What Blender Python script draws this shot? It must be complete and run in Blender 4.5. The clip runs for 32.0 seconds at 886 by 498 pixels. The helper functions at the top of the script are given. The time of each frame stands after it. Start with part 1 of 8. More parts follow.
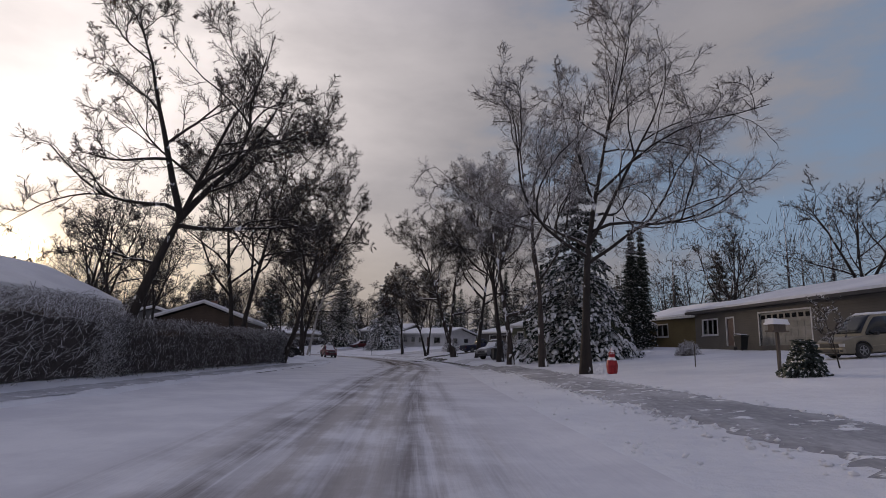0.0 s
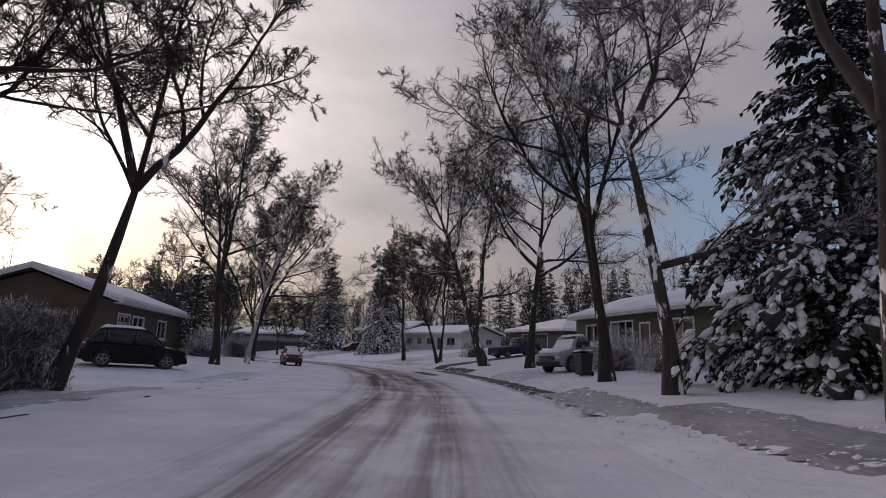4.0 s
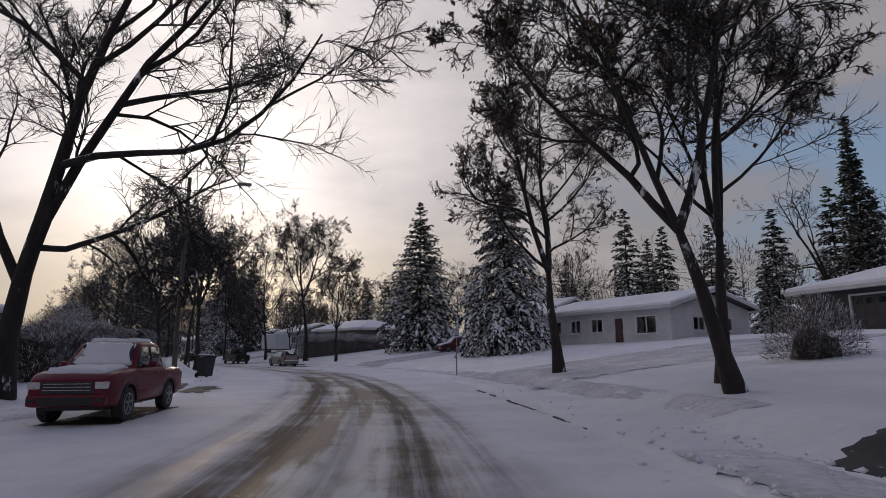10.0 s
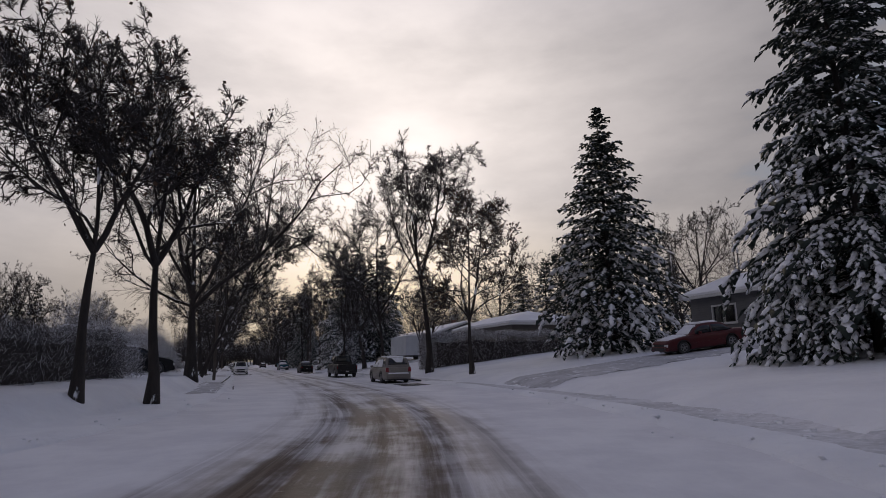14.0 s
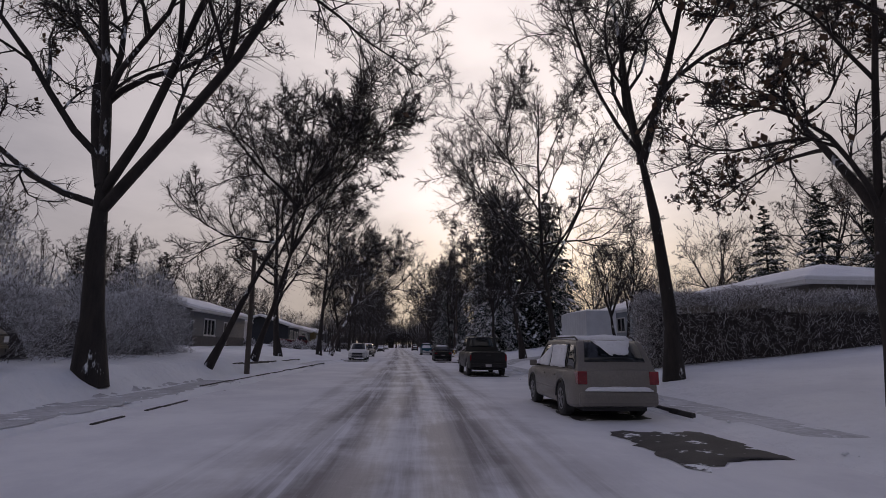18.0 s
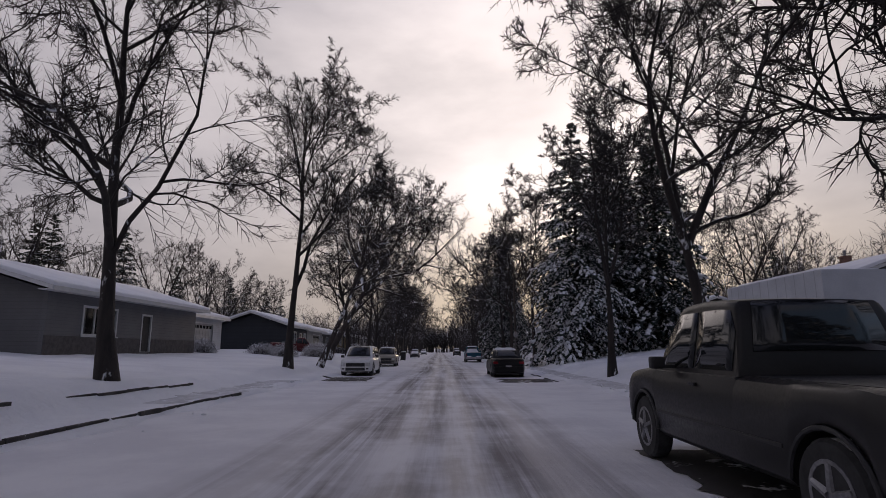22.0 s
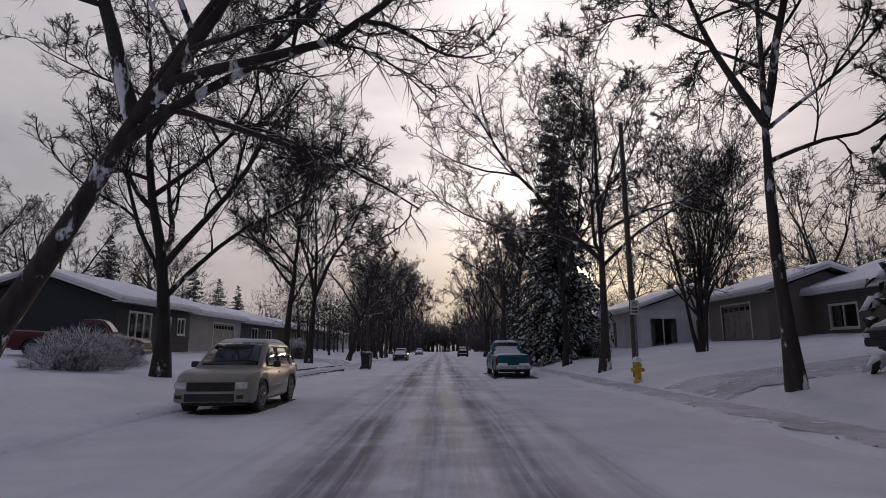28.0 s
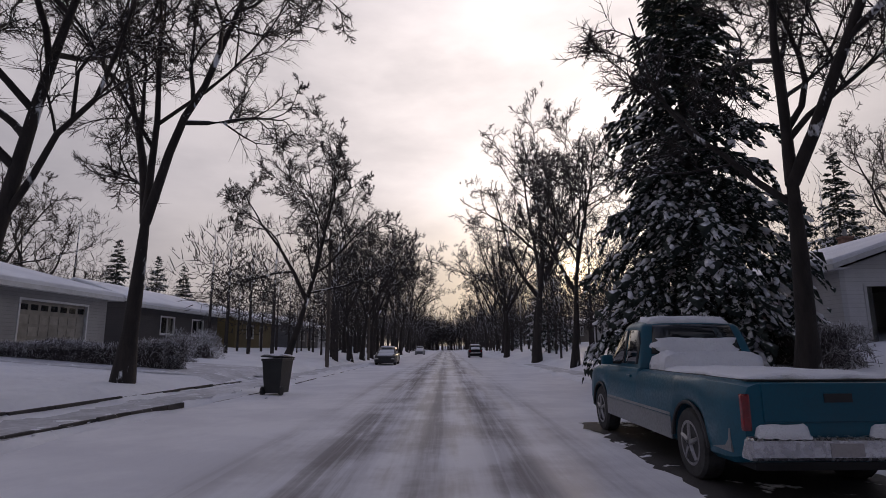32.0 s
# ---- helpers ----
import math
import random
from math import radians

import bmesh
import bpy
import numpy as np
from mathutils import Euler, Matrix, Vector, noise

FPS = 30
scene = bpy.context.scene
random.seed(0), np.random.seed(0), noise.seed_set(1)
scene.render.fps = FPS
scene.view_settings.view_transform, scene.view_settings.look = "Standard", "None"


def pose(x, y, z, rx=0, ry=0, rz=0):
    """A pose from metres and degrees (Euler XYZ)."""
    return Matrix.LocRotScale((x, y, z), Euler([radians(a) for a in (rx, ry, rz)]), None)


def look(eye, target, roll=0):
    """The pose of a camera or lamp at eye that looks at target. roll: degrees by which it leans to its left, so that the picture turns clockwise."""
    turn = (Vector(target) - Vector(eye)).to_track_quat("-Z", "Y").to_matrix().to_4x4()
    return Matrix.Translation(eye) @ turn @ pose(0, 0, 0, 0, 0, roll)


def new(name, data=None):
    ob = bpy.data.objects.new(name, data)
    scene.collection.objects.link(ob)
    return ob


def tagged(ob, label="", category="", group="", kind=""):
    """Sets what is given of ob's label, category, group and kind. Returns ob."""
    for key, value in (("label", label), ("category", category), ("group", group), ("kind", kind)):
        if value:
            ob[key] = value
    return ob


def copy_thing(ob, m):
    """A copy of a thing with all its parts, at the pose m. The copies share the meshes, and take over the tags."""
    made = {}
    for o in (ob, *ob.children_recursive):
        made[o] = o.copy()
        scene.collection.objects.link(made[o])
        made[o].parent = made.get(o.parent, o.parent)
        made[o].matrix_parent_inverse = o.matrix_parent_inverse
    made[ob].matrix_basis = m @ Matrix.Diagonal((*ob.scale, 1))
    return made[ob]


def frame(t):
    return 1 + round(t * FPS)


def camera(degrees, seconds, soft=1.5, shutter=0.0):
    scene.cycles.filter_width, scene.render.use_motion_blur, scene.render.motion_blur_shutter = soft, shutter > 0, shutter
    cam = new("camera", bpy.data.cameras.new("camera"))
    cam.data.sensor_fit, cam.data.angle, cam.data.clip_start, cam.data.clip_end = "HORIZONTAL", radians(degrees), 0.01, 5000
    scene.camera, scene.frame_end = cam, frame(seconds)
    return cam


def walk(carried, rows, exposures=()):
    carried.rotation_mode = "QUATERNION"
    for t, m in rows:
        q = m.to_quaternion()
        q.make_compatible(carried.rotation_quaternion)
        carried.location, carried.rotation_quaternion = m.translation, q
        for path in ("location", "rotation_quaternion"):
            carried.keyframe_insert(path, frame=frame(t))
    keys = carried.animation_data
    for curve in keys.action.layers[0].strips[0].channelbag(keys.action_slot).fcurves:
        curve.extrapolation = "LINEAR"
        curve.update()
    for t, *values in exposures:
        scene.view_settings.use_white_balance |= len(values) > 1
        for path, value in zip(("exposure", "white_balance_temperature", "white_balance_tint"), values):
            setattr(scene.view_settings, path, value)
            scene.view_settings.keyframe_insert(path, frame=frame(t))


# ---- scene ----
# ---------------------------------------------------------------- camera
cam = camera(77.0, 32.0, soft=0.5)
PATH = [
    (0, -0.00, 0.00, 1.40, 0.00, 10.29, -1.59),
    (0.5, -0.13, 3.25, 1.40, 0.06, 9.94, -1.17),
    (1, -0.29, 6.48, 1.39, -0.11, 9.48, -1.26),
    (1.5, -0.46, 9.71, 1.38, -0.42, 9.63, -1.44),
    (2, -0.63, 12.95, 1.38, -0.78, 10.12, -0.29),
    (2.5, -0.77, 16.21, 1.38, -0.84, 10.18, -0.16),
    (3, -0.91, 19.48, 1.38, -0.41, 10.09, -1.10),
    (3.5, -1.04, 22.77, 1.39, 0.14, 10.65, -1.45),
    (4, -1.16, 26.06, 1.40, 0.77, 10.68, -1.69),
    (4.5, -1.26, 29.35, 1.40, 1.59, 10.76, -1.01),
    (6.5, -1.33, 42.61, 1.40, 5.07, 10.69, -0.77),
    (7, -1.65, 46.09, 1.40, 5.90, 10.60, -0.58),
    (7.5, -2.03, 49.60, 1.41, 6.93, 10.73, -0.44),
    (8, -2.48, 53.10, 1.41, 8.08, 10.24, -0.52),
    (8.5, -3.02, 56.56, 1.40, 9.32, 10.83, -0.33),
    (9, -3.66, 59.96, 1.40, 10.88, 10.51, -0.40),
    (9.5, -4.40, 63.27, 1.39, 12.35, 10.34, 0.04),
    (10, -5.25, 66.49, 1.37, 14.34, 10.47, 0.13),
    (10.5, -6.18, 69.68, 1.35, 16.41, 10.78, -0.14),
    (11, -7.22, 72.83, 1.35, 18.29, 10.76, 0.02),
    (11.5, -8.31, 75.91, 1.35, 20.17, 10.43, 0.70),
    (12, -9.46, 78.86, 1.34, 22.02, 10.79, 0.51),
    (12.5, -10.64, 81.67, 1.34, 23.85, 10.91, 0.73),
    (13, -11.86, 84.33, 1.33, 25.92, 10.80, 1.03),
    (13.5, -13.08, 86.89, 1.33, 28.06, 10.95, 1.48),
    (14, -14.32, 89.35, 1.34, 30.39, 11.19, 1.18),
    (14.5, -15.60, 91.76, 1.35, 32.95, 11.18, 1.01),
    (16.5, -21.83, 101.01, 1.35, 42.12, 10.33, -0.90),
    (17, -23.84, 103.16, 1.36, 43.65, 10.09, -1.02),
    (17.5, -25.93, 105.26, 1.36, 45.27, 10.56, -0.87),
    (18, -28.05, 107.28, 1.35, 46.72, 9.87, -0.49),
    (18.5, -30.17, 109.21, 1.34, 47.84, 10.13, 0.38),
    (19, -32.29, 111.07, 1.33, 48.66, 10.26, 0.48),
    (19.5, -34.39, 112.87, 1.33, 49.11, 10.09, -0.56),
    (20, -36.52, 114.66, 1.33, 49.44, 10.12, -0.73),
    (20.5, -38.69, 116.46, 1.33, 49.89, 10.26, -0.93),
    (21, -40.87, 118.28, 1.33, 50.25, 10.40, -0.81),
    (21.5, -43.05, 120.11, 1.33, 50.69, 10.25, -0.46),
    (22, -45.23, 121.93, 1.33, 50.97, 10.25, 0.21),
    (22.5, -47.43, 123.72, 1.34, 51.07, 10.45, 0.08),
    (23, -49.62, 125.49, 1.35, 51.15, 10.25, 0.60),
    (23.5, -51.77, 127.27, 1.34, 51.18, 10.09, 0.70),
    (24, -53.87, 129.04, 1.34, 51.19, 10.38, 0.73),
    (24.5, -55.93, 130.82, 1.33, 51.17, 10.21, 0.62),
    (26.5, -64.85, 137.91, 1.33, 51.13, 10.11, -0.36),
    (27, -67.14, 139.77, 1.33, 51.12, 10.29, -0.28),
    (27.5, -69.41, 141.64, 1.33, 51.16, 10.09, 0.05),
    (28, -71.63, 143.49, 1.32, 51.13, 10.15, 0.29),
    (28.5, -73.82, 145.28, 1.31, 51.11, 10.09, 0.12),
    (29, -75.94, 147.03, 1.31, 51.15, 10.39, 0.59),
    (29.5, -78.03, 148.74, 1.31, 51.22, 10.03, 0.98),
    (30, -80.08, 150.40, 1.32, 51.25, 10.14, 0.00),
    (30.5, -82.14, 152.01, 1.33, 51.18, 9.97, -0.10),
    (31, -84.16, 153.56, 1.33, 51.40, 10.18, 0.18),
    (31.5, -86.12, 155.07, 1.33, 51.77, 10.01, -0.27),
    (32, -87.99, 156.59, 1.32, 51.70, 9.97, 0.34),
]
walk(cam, [(t, pose(x, y, z, 90 + pitch, roll, yaw)) for t, x, y, z, yaw, pitch, roll in PATH],
     [(0.0, -0.16, 6800.0, 18.0), (4.0, -0.02, 6900.0, 21.0), (9.0, -0.10, 6750.0, 17.0), (13.0, -0.28, 6850.0, 17.0), (18.0, -0.22, 6900.0, 21.0), (26.5, -0.10, 6850.0, 20.0), (32.0, -0.02, 6850.0, 20.0)])

# the street's line, its kerbs (metres along; metres across), and how the yards rise
STREET = [(1.3, -60), (0.7, -40), (0.35, -20), (0, 0), (-0.63, 12.95), (-1.16, 26.06), (-1.3, 37.0), (-1.65, 46.1), (-2.48, 53.1), (-3.66, 59.96), (-5.25, 66.5),
          (-7.22, 72.83), (-9.46, 78.86), (-11.86, 84.33), (-14.5, 89.6), (-17.8, 95.2), (-22.2, 101.3), (-28.05, 107.28), (-36.52, 114.66), (-45.23, 121.93),
          (-53.87, 129.04), (-64.85, 137.91), (-75.94, 147.03), (-87.99, 156.59), (-110.0, 174.2), (-150.0, 206.2), (-220.0, 262.2), (-320.0, 342.2), (-430.0, 430.2)]
START = 60.0
KERB_L = [-60, 72, 90, 100, 112, 130, 500], [-8.2, -8.0, -7.2, -6.8, -6.1, -5.7, -5.7]
KERB_R = [-60, 60, 75, 88, 97, 110, 130, 500], [2.9, 2.9, 3.2, 3.9, 4.2, 4.8, 5.0, 4.9]
SLOPE_L, TOP_L = ([-60, 40, 60, 120, 500], [0.03, 0.03, 0.075, 0.075, 0.075]), ([-60, 40, 60, 140, 500], [0.5, 0.5, 1.1, 1.1, 1.1])
SLOPE_R, TOP_R = ([-60, 40, 60, 95, 500], [0.095, 0.095, 0.12, 0.115, 0.115]), ([-60, 45, 60, 500], [1.8, 1.9, 2.05, 2.05])
FOOT_L, FOOT_R = ([-60, 45, 60, 99, 107, 140, 160, 500], [0.20, 0.20, 0.36, 0.37, 0.70, 0.70, 0.40, 0.38]), ([-60, 30, 50, 500], [0.22, 0.22, 0.34, 0.38])

# ---------------------------------------------------------------- world, sun
SUN_AZ, SUN_EL = 38.0, 7.0                      # degrees left of +y, above the horizon
BRIGHT_AZ = 39.0                                # where the cloud is thinnest


class Nodes:
    """Short hand for a node tree."""

    def __init__(self, tree):
        self.tree = tree
        tree.nodes.clear()

    def add(self, kind):
        return self.tree.nodes.new(kind)

    def put(self, socket, value):
        if isinstance(value, bpy.types.NodeSocket):
            self.tree.links.new(value, socket)
        else:
            socket.default_value = value

    def math(self, op, a, b=0.0, c=0.0, clamp=False):
        n = self.add("ShaderNodeMath")
        n.operation, n.use_clamp = op, clamp
        self.put(n.inputs[0], a), self.put(n.inputs[1], b), self.put(n.inputs[2], c)
        return n.outputs[0]

    def span(self, value, a, b, c=0.0, d=1.0):
        n = self.add("ShaderNodeMapRange")
        n.interpolation_type = "SMOOTHSTEP"
        for i, v in enumerate((value, a, b, c, d)):
            self.put(n.inputs[i], v)
        return n.outputs[0]

    def mix(self, fac, a, b):
        n = self.add("ShaderNodeMix")
        n.data_type = "RGBA"
        self.put(n.inputs[0], fac), self.put(n.inputs[6], a), self.put(n.inputs[7], b)
        return n.outputs[2]

    def noise(self, vec, scale, detail=4.0, rough=0.6):
        n = self.add("ShaderNodeTexNoise")
        self.put(n.inputs["Vector"], vec)
        n.inputs["Scale"].default_value, n.inputs["Detail"].default_value, n.inputs["Roughness"].default_value = scale, detail, rough
        return n.outputs[0]

    def stretch(self, vec, sx, sy, sz, move=(0, 0, 0)):
        n = self.add("ShaderNodeMapping")
        self.put(n.inputs[0], vec)
        n.inputs["Scale"].default_value, n.inputs["Location"].default_value = (sx, sy, sz), move
        return n.outputs[0]

    def vector(self, op):
        n = self.add("ShaderNodeVectorMath")
        n.operation = op
        return n

    def rgb(self, c):
        return (*c, 1.0) if len(c) == 3 else c


def build_world():
    world = bpy.data.worlds.new("winter_sky")
    world.use_nodes = True
    scene.world = world
    n = Nodes(world.node_tree)
    way = n.add("ShaderNodeTexCoord").outputs["Generated"]
    sky = n.add("ShaderNodeTexSky")
    sky.sky_type, sky.sun_disc, sky.sun_elevation, sky.sun_rotation = "NISHITA", False, radians(SUN_EL), radians(-SUN_AZ)
    sky.altitude, sky.air_density, sky.dust_density, sky.ozone_density = 600.0, 1.0, 1.5, 1.5
    az, el = radians(SUN_AZ), radians(SUN_EL)
    sunway = (-math.sin(az) * math.cos(el), math.cos(az) * math.cos(el), math.sin(el))
    dot = n.vector("DOT_PRODUCT")
    n.put(dot.inputs[0], way), n.put(dot.inputs[1], sunway)
    near = n.math("MAXIMUM", dot.outputs["Value"], 0.0)
    sep = n.add("ShaderNodeSeparateXYZ")
    n.put(sep.inputs[0], way)
    up = n.math("MAXIMUM", sep.outputs[2], 0.0)
    level = n.math("SQRT", n.math("MAXIMUM", n.math("SUBTRACT", 1.0, n.math("MULTIPLY", up, up)), 0.01))
    mid = radians(BRIGHT_AZ)
    side = n.vector("DOT_PRODUCT")
    n.put(side.inputs[0], way), n.put(side.inputs[1], (-math.sin(mid), math.cos(mid), 0.0))
    towards = n.math("MAXIMUM", n.math("DIVIDE", side.outputs["Value"], level), 0.0)
    flat = n.stretch(way, 1.0, 1.0, 2.6, (0.3, 1.7, 0.0))
    big = n.noise(flat, 1.9, 5.0, 0.5)
    fine = n.noise(flat, 5.5, 6.0, 0.6)
    patch = n.span(n.math("ADD", n.math("MULTIPLY", big, 0.72), n.math("MULTIPLY", fine, 0.28)), 0.30, 0.68)
    # thin cloud over the low sun lets its light through in a tall bright breach, and glows about the sun itself
    breach = n.math("MULTIPLY", n.math("POWER", towards, 10.0), n.math("MULTIPLY", n.span(up, 0.04, 0.34, 0.22, 1.0), n.span(up, 0.45, 0.75, 1.0, 0.25)))
    halo = n.math("ADD", n.math("MULTIPLY", n.math("POWER", near, 40.0), 0.55), n.math("MULTIPLY", n.math("POWER", near, 2600.0), 4.0))
    wide = n.math("MULTIPLY", n.math("POWER", near, 4.0), 0.26)
    glow = n.math("ADD", n.math("MULTIPLY", n.math("ADD", n.math("MULTIPLY", breach, 0.60), wide), n.math("ADD", 0.72, n.math("MULTIPLY", patch, 0.42))), halo)
    dome = n.math("ADD", 0.82, n.math("MULTIPLY", up, 0.45))      # an overcast sky is brightest overhead
    west = n.vector("DOT_PRODUCT")
    n.put(west.inputs[0], way), n.put(west.inputs[1], (-0.63, -0.78, 0.0))
    dome = n.math("MULTIPLY", dome, n.math("ADD", 1.0, n.math("MULTIPLY", west.outputs["Value"], 0.30)))
    grey = n.vector("SCALE")
    n.put(grey.inputs[0], n.mix(patch, (0.285, 0.298, 0.335, 1), (0.43, 0.44, 0.475, 1))), n.put(grey.inputs[3], dome)
    grey = grey.outputs[0]
    grey = n.mix(n.span(up, 0.48, 0.85), grey, (0.19, 0.225, 0.36, 1))
    lit = n.mix(n.span(up, 0.03, 0.30), (1.0, 0.80, 0.42, 1), (1.0, 0.95, 0.86, 1))
    glow_col = n.vector("SCALE")
    n.put(glow_col.inputs[0], lit), n.put(glow_col.inputs[3], glow)
    cloud = n.vector("ADD")
    n.put(cloud.inputs[0], grey), n.put(cloud.inputs[1], glow_col.outputs[0])
    blue = n.vector("SCALE")
    n.put(blue.inputs[0], n.mix(0.7, sky.outputs[0], (1.75, 2.75, 4.1, 1))), n.put(blue.inputs[3], 0.125)
    # the cloud sheet is whole about the sun and opens away from it, to the right of the street's first stretch
    east = n.vector("DOT_PRODUCT")
    n.put(east.inputs[0], way), n.put(east.inputs[1], (math.cos(radians(28.0)), math.sin(radians(28.0)), 0.0))
    val = n.math("ADD", n.math("MULTIPLY", east.outputs["Value"], -0.75), n.math("ADD", n.math("MULTIPLY", n.math("SUBTRACT", big, 0.5), 1.3), n.math("MULTIPLY", n.math("SUBTRACT", fine, 0.5), 0.6)))
    cover = n.span(val, -0.76, -0.40, 0.10, 1.0)
    tint = n.mix(cover, blue.outputs[0], cloud.outputs[0])
    back = n.add("ShaderNodeBackground")
    n.put(back.inputs[0], tint)
    back.inputs[1].default_value = 1.0
    out = n.add("ShaderNodeOutputWorld")
    n.put(out.inputs[0], back.outputs[0])
    lamp = bpy.data.lights.new("sun", "SUN")
    lamp.energy, lamp.angle, lamp.color = SUN_POWER, radians(6.0), (1.0, 0.82, 0.60)
    ob = new("sun", lamp)
    el = radians(SUN_EL)
    ob.matrix_basis = look((0, 0, 0), (math.sin(az) * math.cos(el), -math.cos(az) * math.cos(el), -math.sin(el)))


SUN_POWER = 1.5
build_world()


# ---------------------------------------------------------------- materials
SNOW = (0.85, 0.86, 0.89)
MATS = {}


def mat(name, base, second=None, rough=0.8, metal=0.0, scale=3.0, grain=40.0, bump=0.3, depth=0.01, snow=None, frost=0.0, spec=0.5, coat=0.0,
        laps=None, stretch=None, patches=0.0):
    """A surface: two colours in blotches and grain, a fine relief, and, where snow is given, snow on what faces upwards."""
    if name in MATS:
        return MATS[name]
    m = bpy.data.materials.new(name)
    m.use_nodes = True
    n = Nodes(m.node_tree)
    geo = n.add("ShaderNodeNewGeometry")
    co = n.add("ShaderNodeTexCoord").outputs["Object"]
    vec = n.stretch(co, *stretch) if stretch else co
    second = second or tuple(c * 0.7 for c in base)
    blot = n.noise(vec, scale, 4.0, 0.6)
    fine = n.noise(vec, grain, 3.0, 0.6)
    fac = n.span(n.math("ADD", n.math("MULTIPLY", blot, 0.6), n.math("MULTIPLY", fine, 0.4)), 0.35, 0.65)
    col = n.mix(fac, n.rgb(base), n.rgb(second))
    who = n.add("ShaderNodeObjectInfo").outputs["Random"]
    hsv = n.add("ShaderNodeHueSaturation")
    n.put(hsv.inputs["Value"], n.span(who, 0.0, 1.0, 0.88, 1.12)), n.put(hsv.inputs["Color"], col)
    col = hsv.outputs[0]
    height = n.math("ADD", n.math("MULTIPLY", fine, 0.5), n.math("MULTIPLY", blot, 0.5))
    rough_out = n.span(fine, 0.3, 0.7, max(0.02, rough - 0.08), min(1.0, rough + 0.08))
    if laps:
        sep = n.add("ShaderNodeSeparateXYZ")
        n.put(sep.inputs[0], co)
        saw = n.math("FRACT", n.math("DIVIDE", sep.outputs[laps[0]], laps[1]))
        height = n.math("ADD", n.math("MULTIPLY", saw, -4.0), height)
        col = n.mix(n.span(saw, 0.90, 0.99, 0.0, 0.55), col, n.rgb(tuple(c * 0.35 for c in base)))
    if snow is not None:
        sep = n.add("ShaderNodeSeparateXYZ")
        n.put(sep.inputs[0], geo.outputs["Normal"])
        edge = n.math("ADD", sep.outputs[2], n.math("MULTIPLY", n.math("SUBTRACT", n.noise(co, 2.3, 5.0, 0.7), 0.5), 1.3))
        white = n.span(edge, snow, snow + 0.22)
        if patches:
            stuck = n.span(n.noise(n.stretch(co, 1.0, 1.0, 0.45), 1.9, 4.0, 0.65), 0.60 - patches, 0.66 - patches)
            white = n.math("MAXIMUM", white, stuck)
        if frost:
            white = n.math("MAXIMUM", white, n.math("MULTIPLY", frost, n.span(n.noise(co, 9.0, 2.0), 0.35, 0.7)))
        col = n.mix(white, col, n.rgb(SNOW))
        rough_out = n.math("ADD", n.math("MULTIPLY", white, 0.3), rough_out, clamp=True)
        height = n.math("ADD", height, n.math("MULTIPLY", white, 2.0))
    b = n.add("ShaderNodeBump")
    b.inputs["Strength"].default_value, b.inputs["Distance"].default_value = bump, depth
    n.put(b.inputs["Height"], height)
    p = n.add("ShaderNodeBsdfPrincipled")
    n.put(p.inputs["Base Color"], col), n.put(p.inputs["Roughness"], rough_out), n.put(p.inputs["Normal"], b.outputs[0])
    p.inputs["Metallic"].default_value, p.inputs["Specular IOR Level"].default_value, p.inputs["Coat Weight"].default_value = metal, spec, coat
    out = n.add("ShaderNodeOutputMaterial")
    n.put(out.inputs[0], p.outputs[0])
    MATS[name] = m
    return m


def glass_mat(name, tint, see=1.0):
    if name in MATS:
        return MATS[name]
    m = bpy.data.materials.new(name)
    m.use_nodes = True
    n = Nodes(m.node_tree)
    p = n.add("ShaderNodeBsdfPrincipled")
    p.inputs["Base Color"].default_value, p.inputs["Roughness"].default_value = (*tint, 1), 0.03
    p.inputs["Transmission Weight"].default_value, p.inputs["IOR"].default_value = see, 1.5
    out = n.add("ShaderNodeOutputMaterial")
    n.put(out.inputs[0], p.outputs[0])
    MATS[name] = m
    return m


def snow_mat():
    m = bpy.data.materials.new("snow")
    m.use_nodes = True
    n = Nodes(m.node_tree)
    co = n.add("ShaderNodeTexCoord").outputs["Object"]
    big, mid, fine = n.noise(co, 0.35, 5.0, 0.6), n.noise(co, 3.0, 5.0, 0.65), n.noise(co, 45.0, 2.0)
    col = n.mix(n.span(big, 0.35, 0.65), (0.86, 0.87, 0.90, 1), (0.77, 0.78, 0.82, 1))
    col = n.mix(n.span(mid, 0.58, 0.75, 0.0, 0.25), col, (0.58, 0.58, 0.60, 1))
    lump = n.noise(co, 0.9, 3.0, 0.55)
    h = n.math("ADD", n.math("ADD", n.math("MULTIPLY", mid, 1.0), n.math("MULTIPLY", lump, 1.6)), n.math("MULTIPLY", fine, 0.14))
    b = n.add("ShaderNodeBump")
    b.inputs["Strength"].default_value, b.inputs["Distance"].default_value = 0.7, 0.12
    n.put(b.inputs["Height"], h)
    p = n.add("ShaderNodeBsdfPrincipled")
    n.put(p.inputs["Base Color"], col), n.put(p.inputs["Normal"], b.outputs[0])
    p.inputs["Roughness"].default_value, p.inputs["Specular IOR Level"].default_value = 0.75, 0.3
    out = n.add("ShaderNodeOutputMaterial")
    n.put(out.inputs[0], p.outputs[0])
    return m


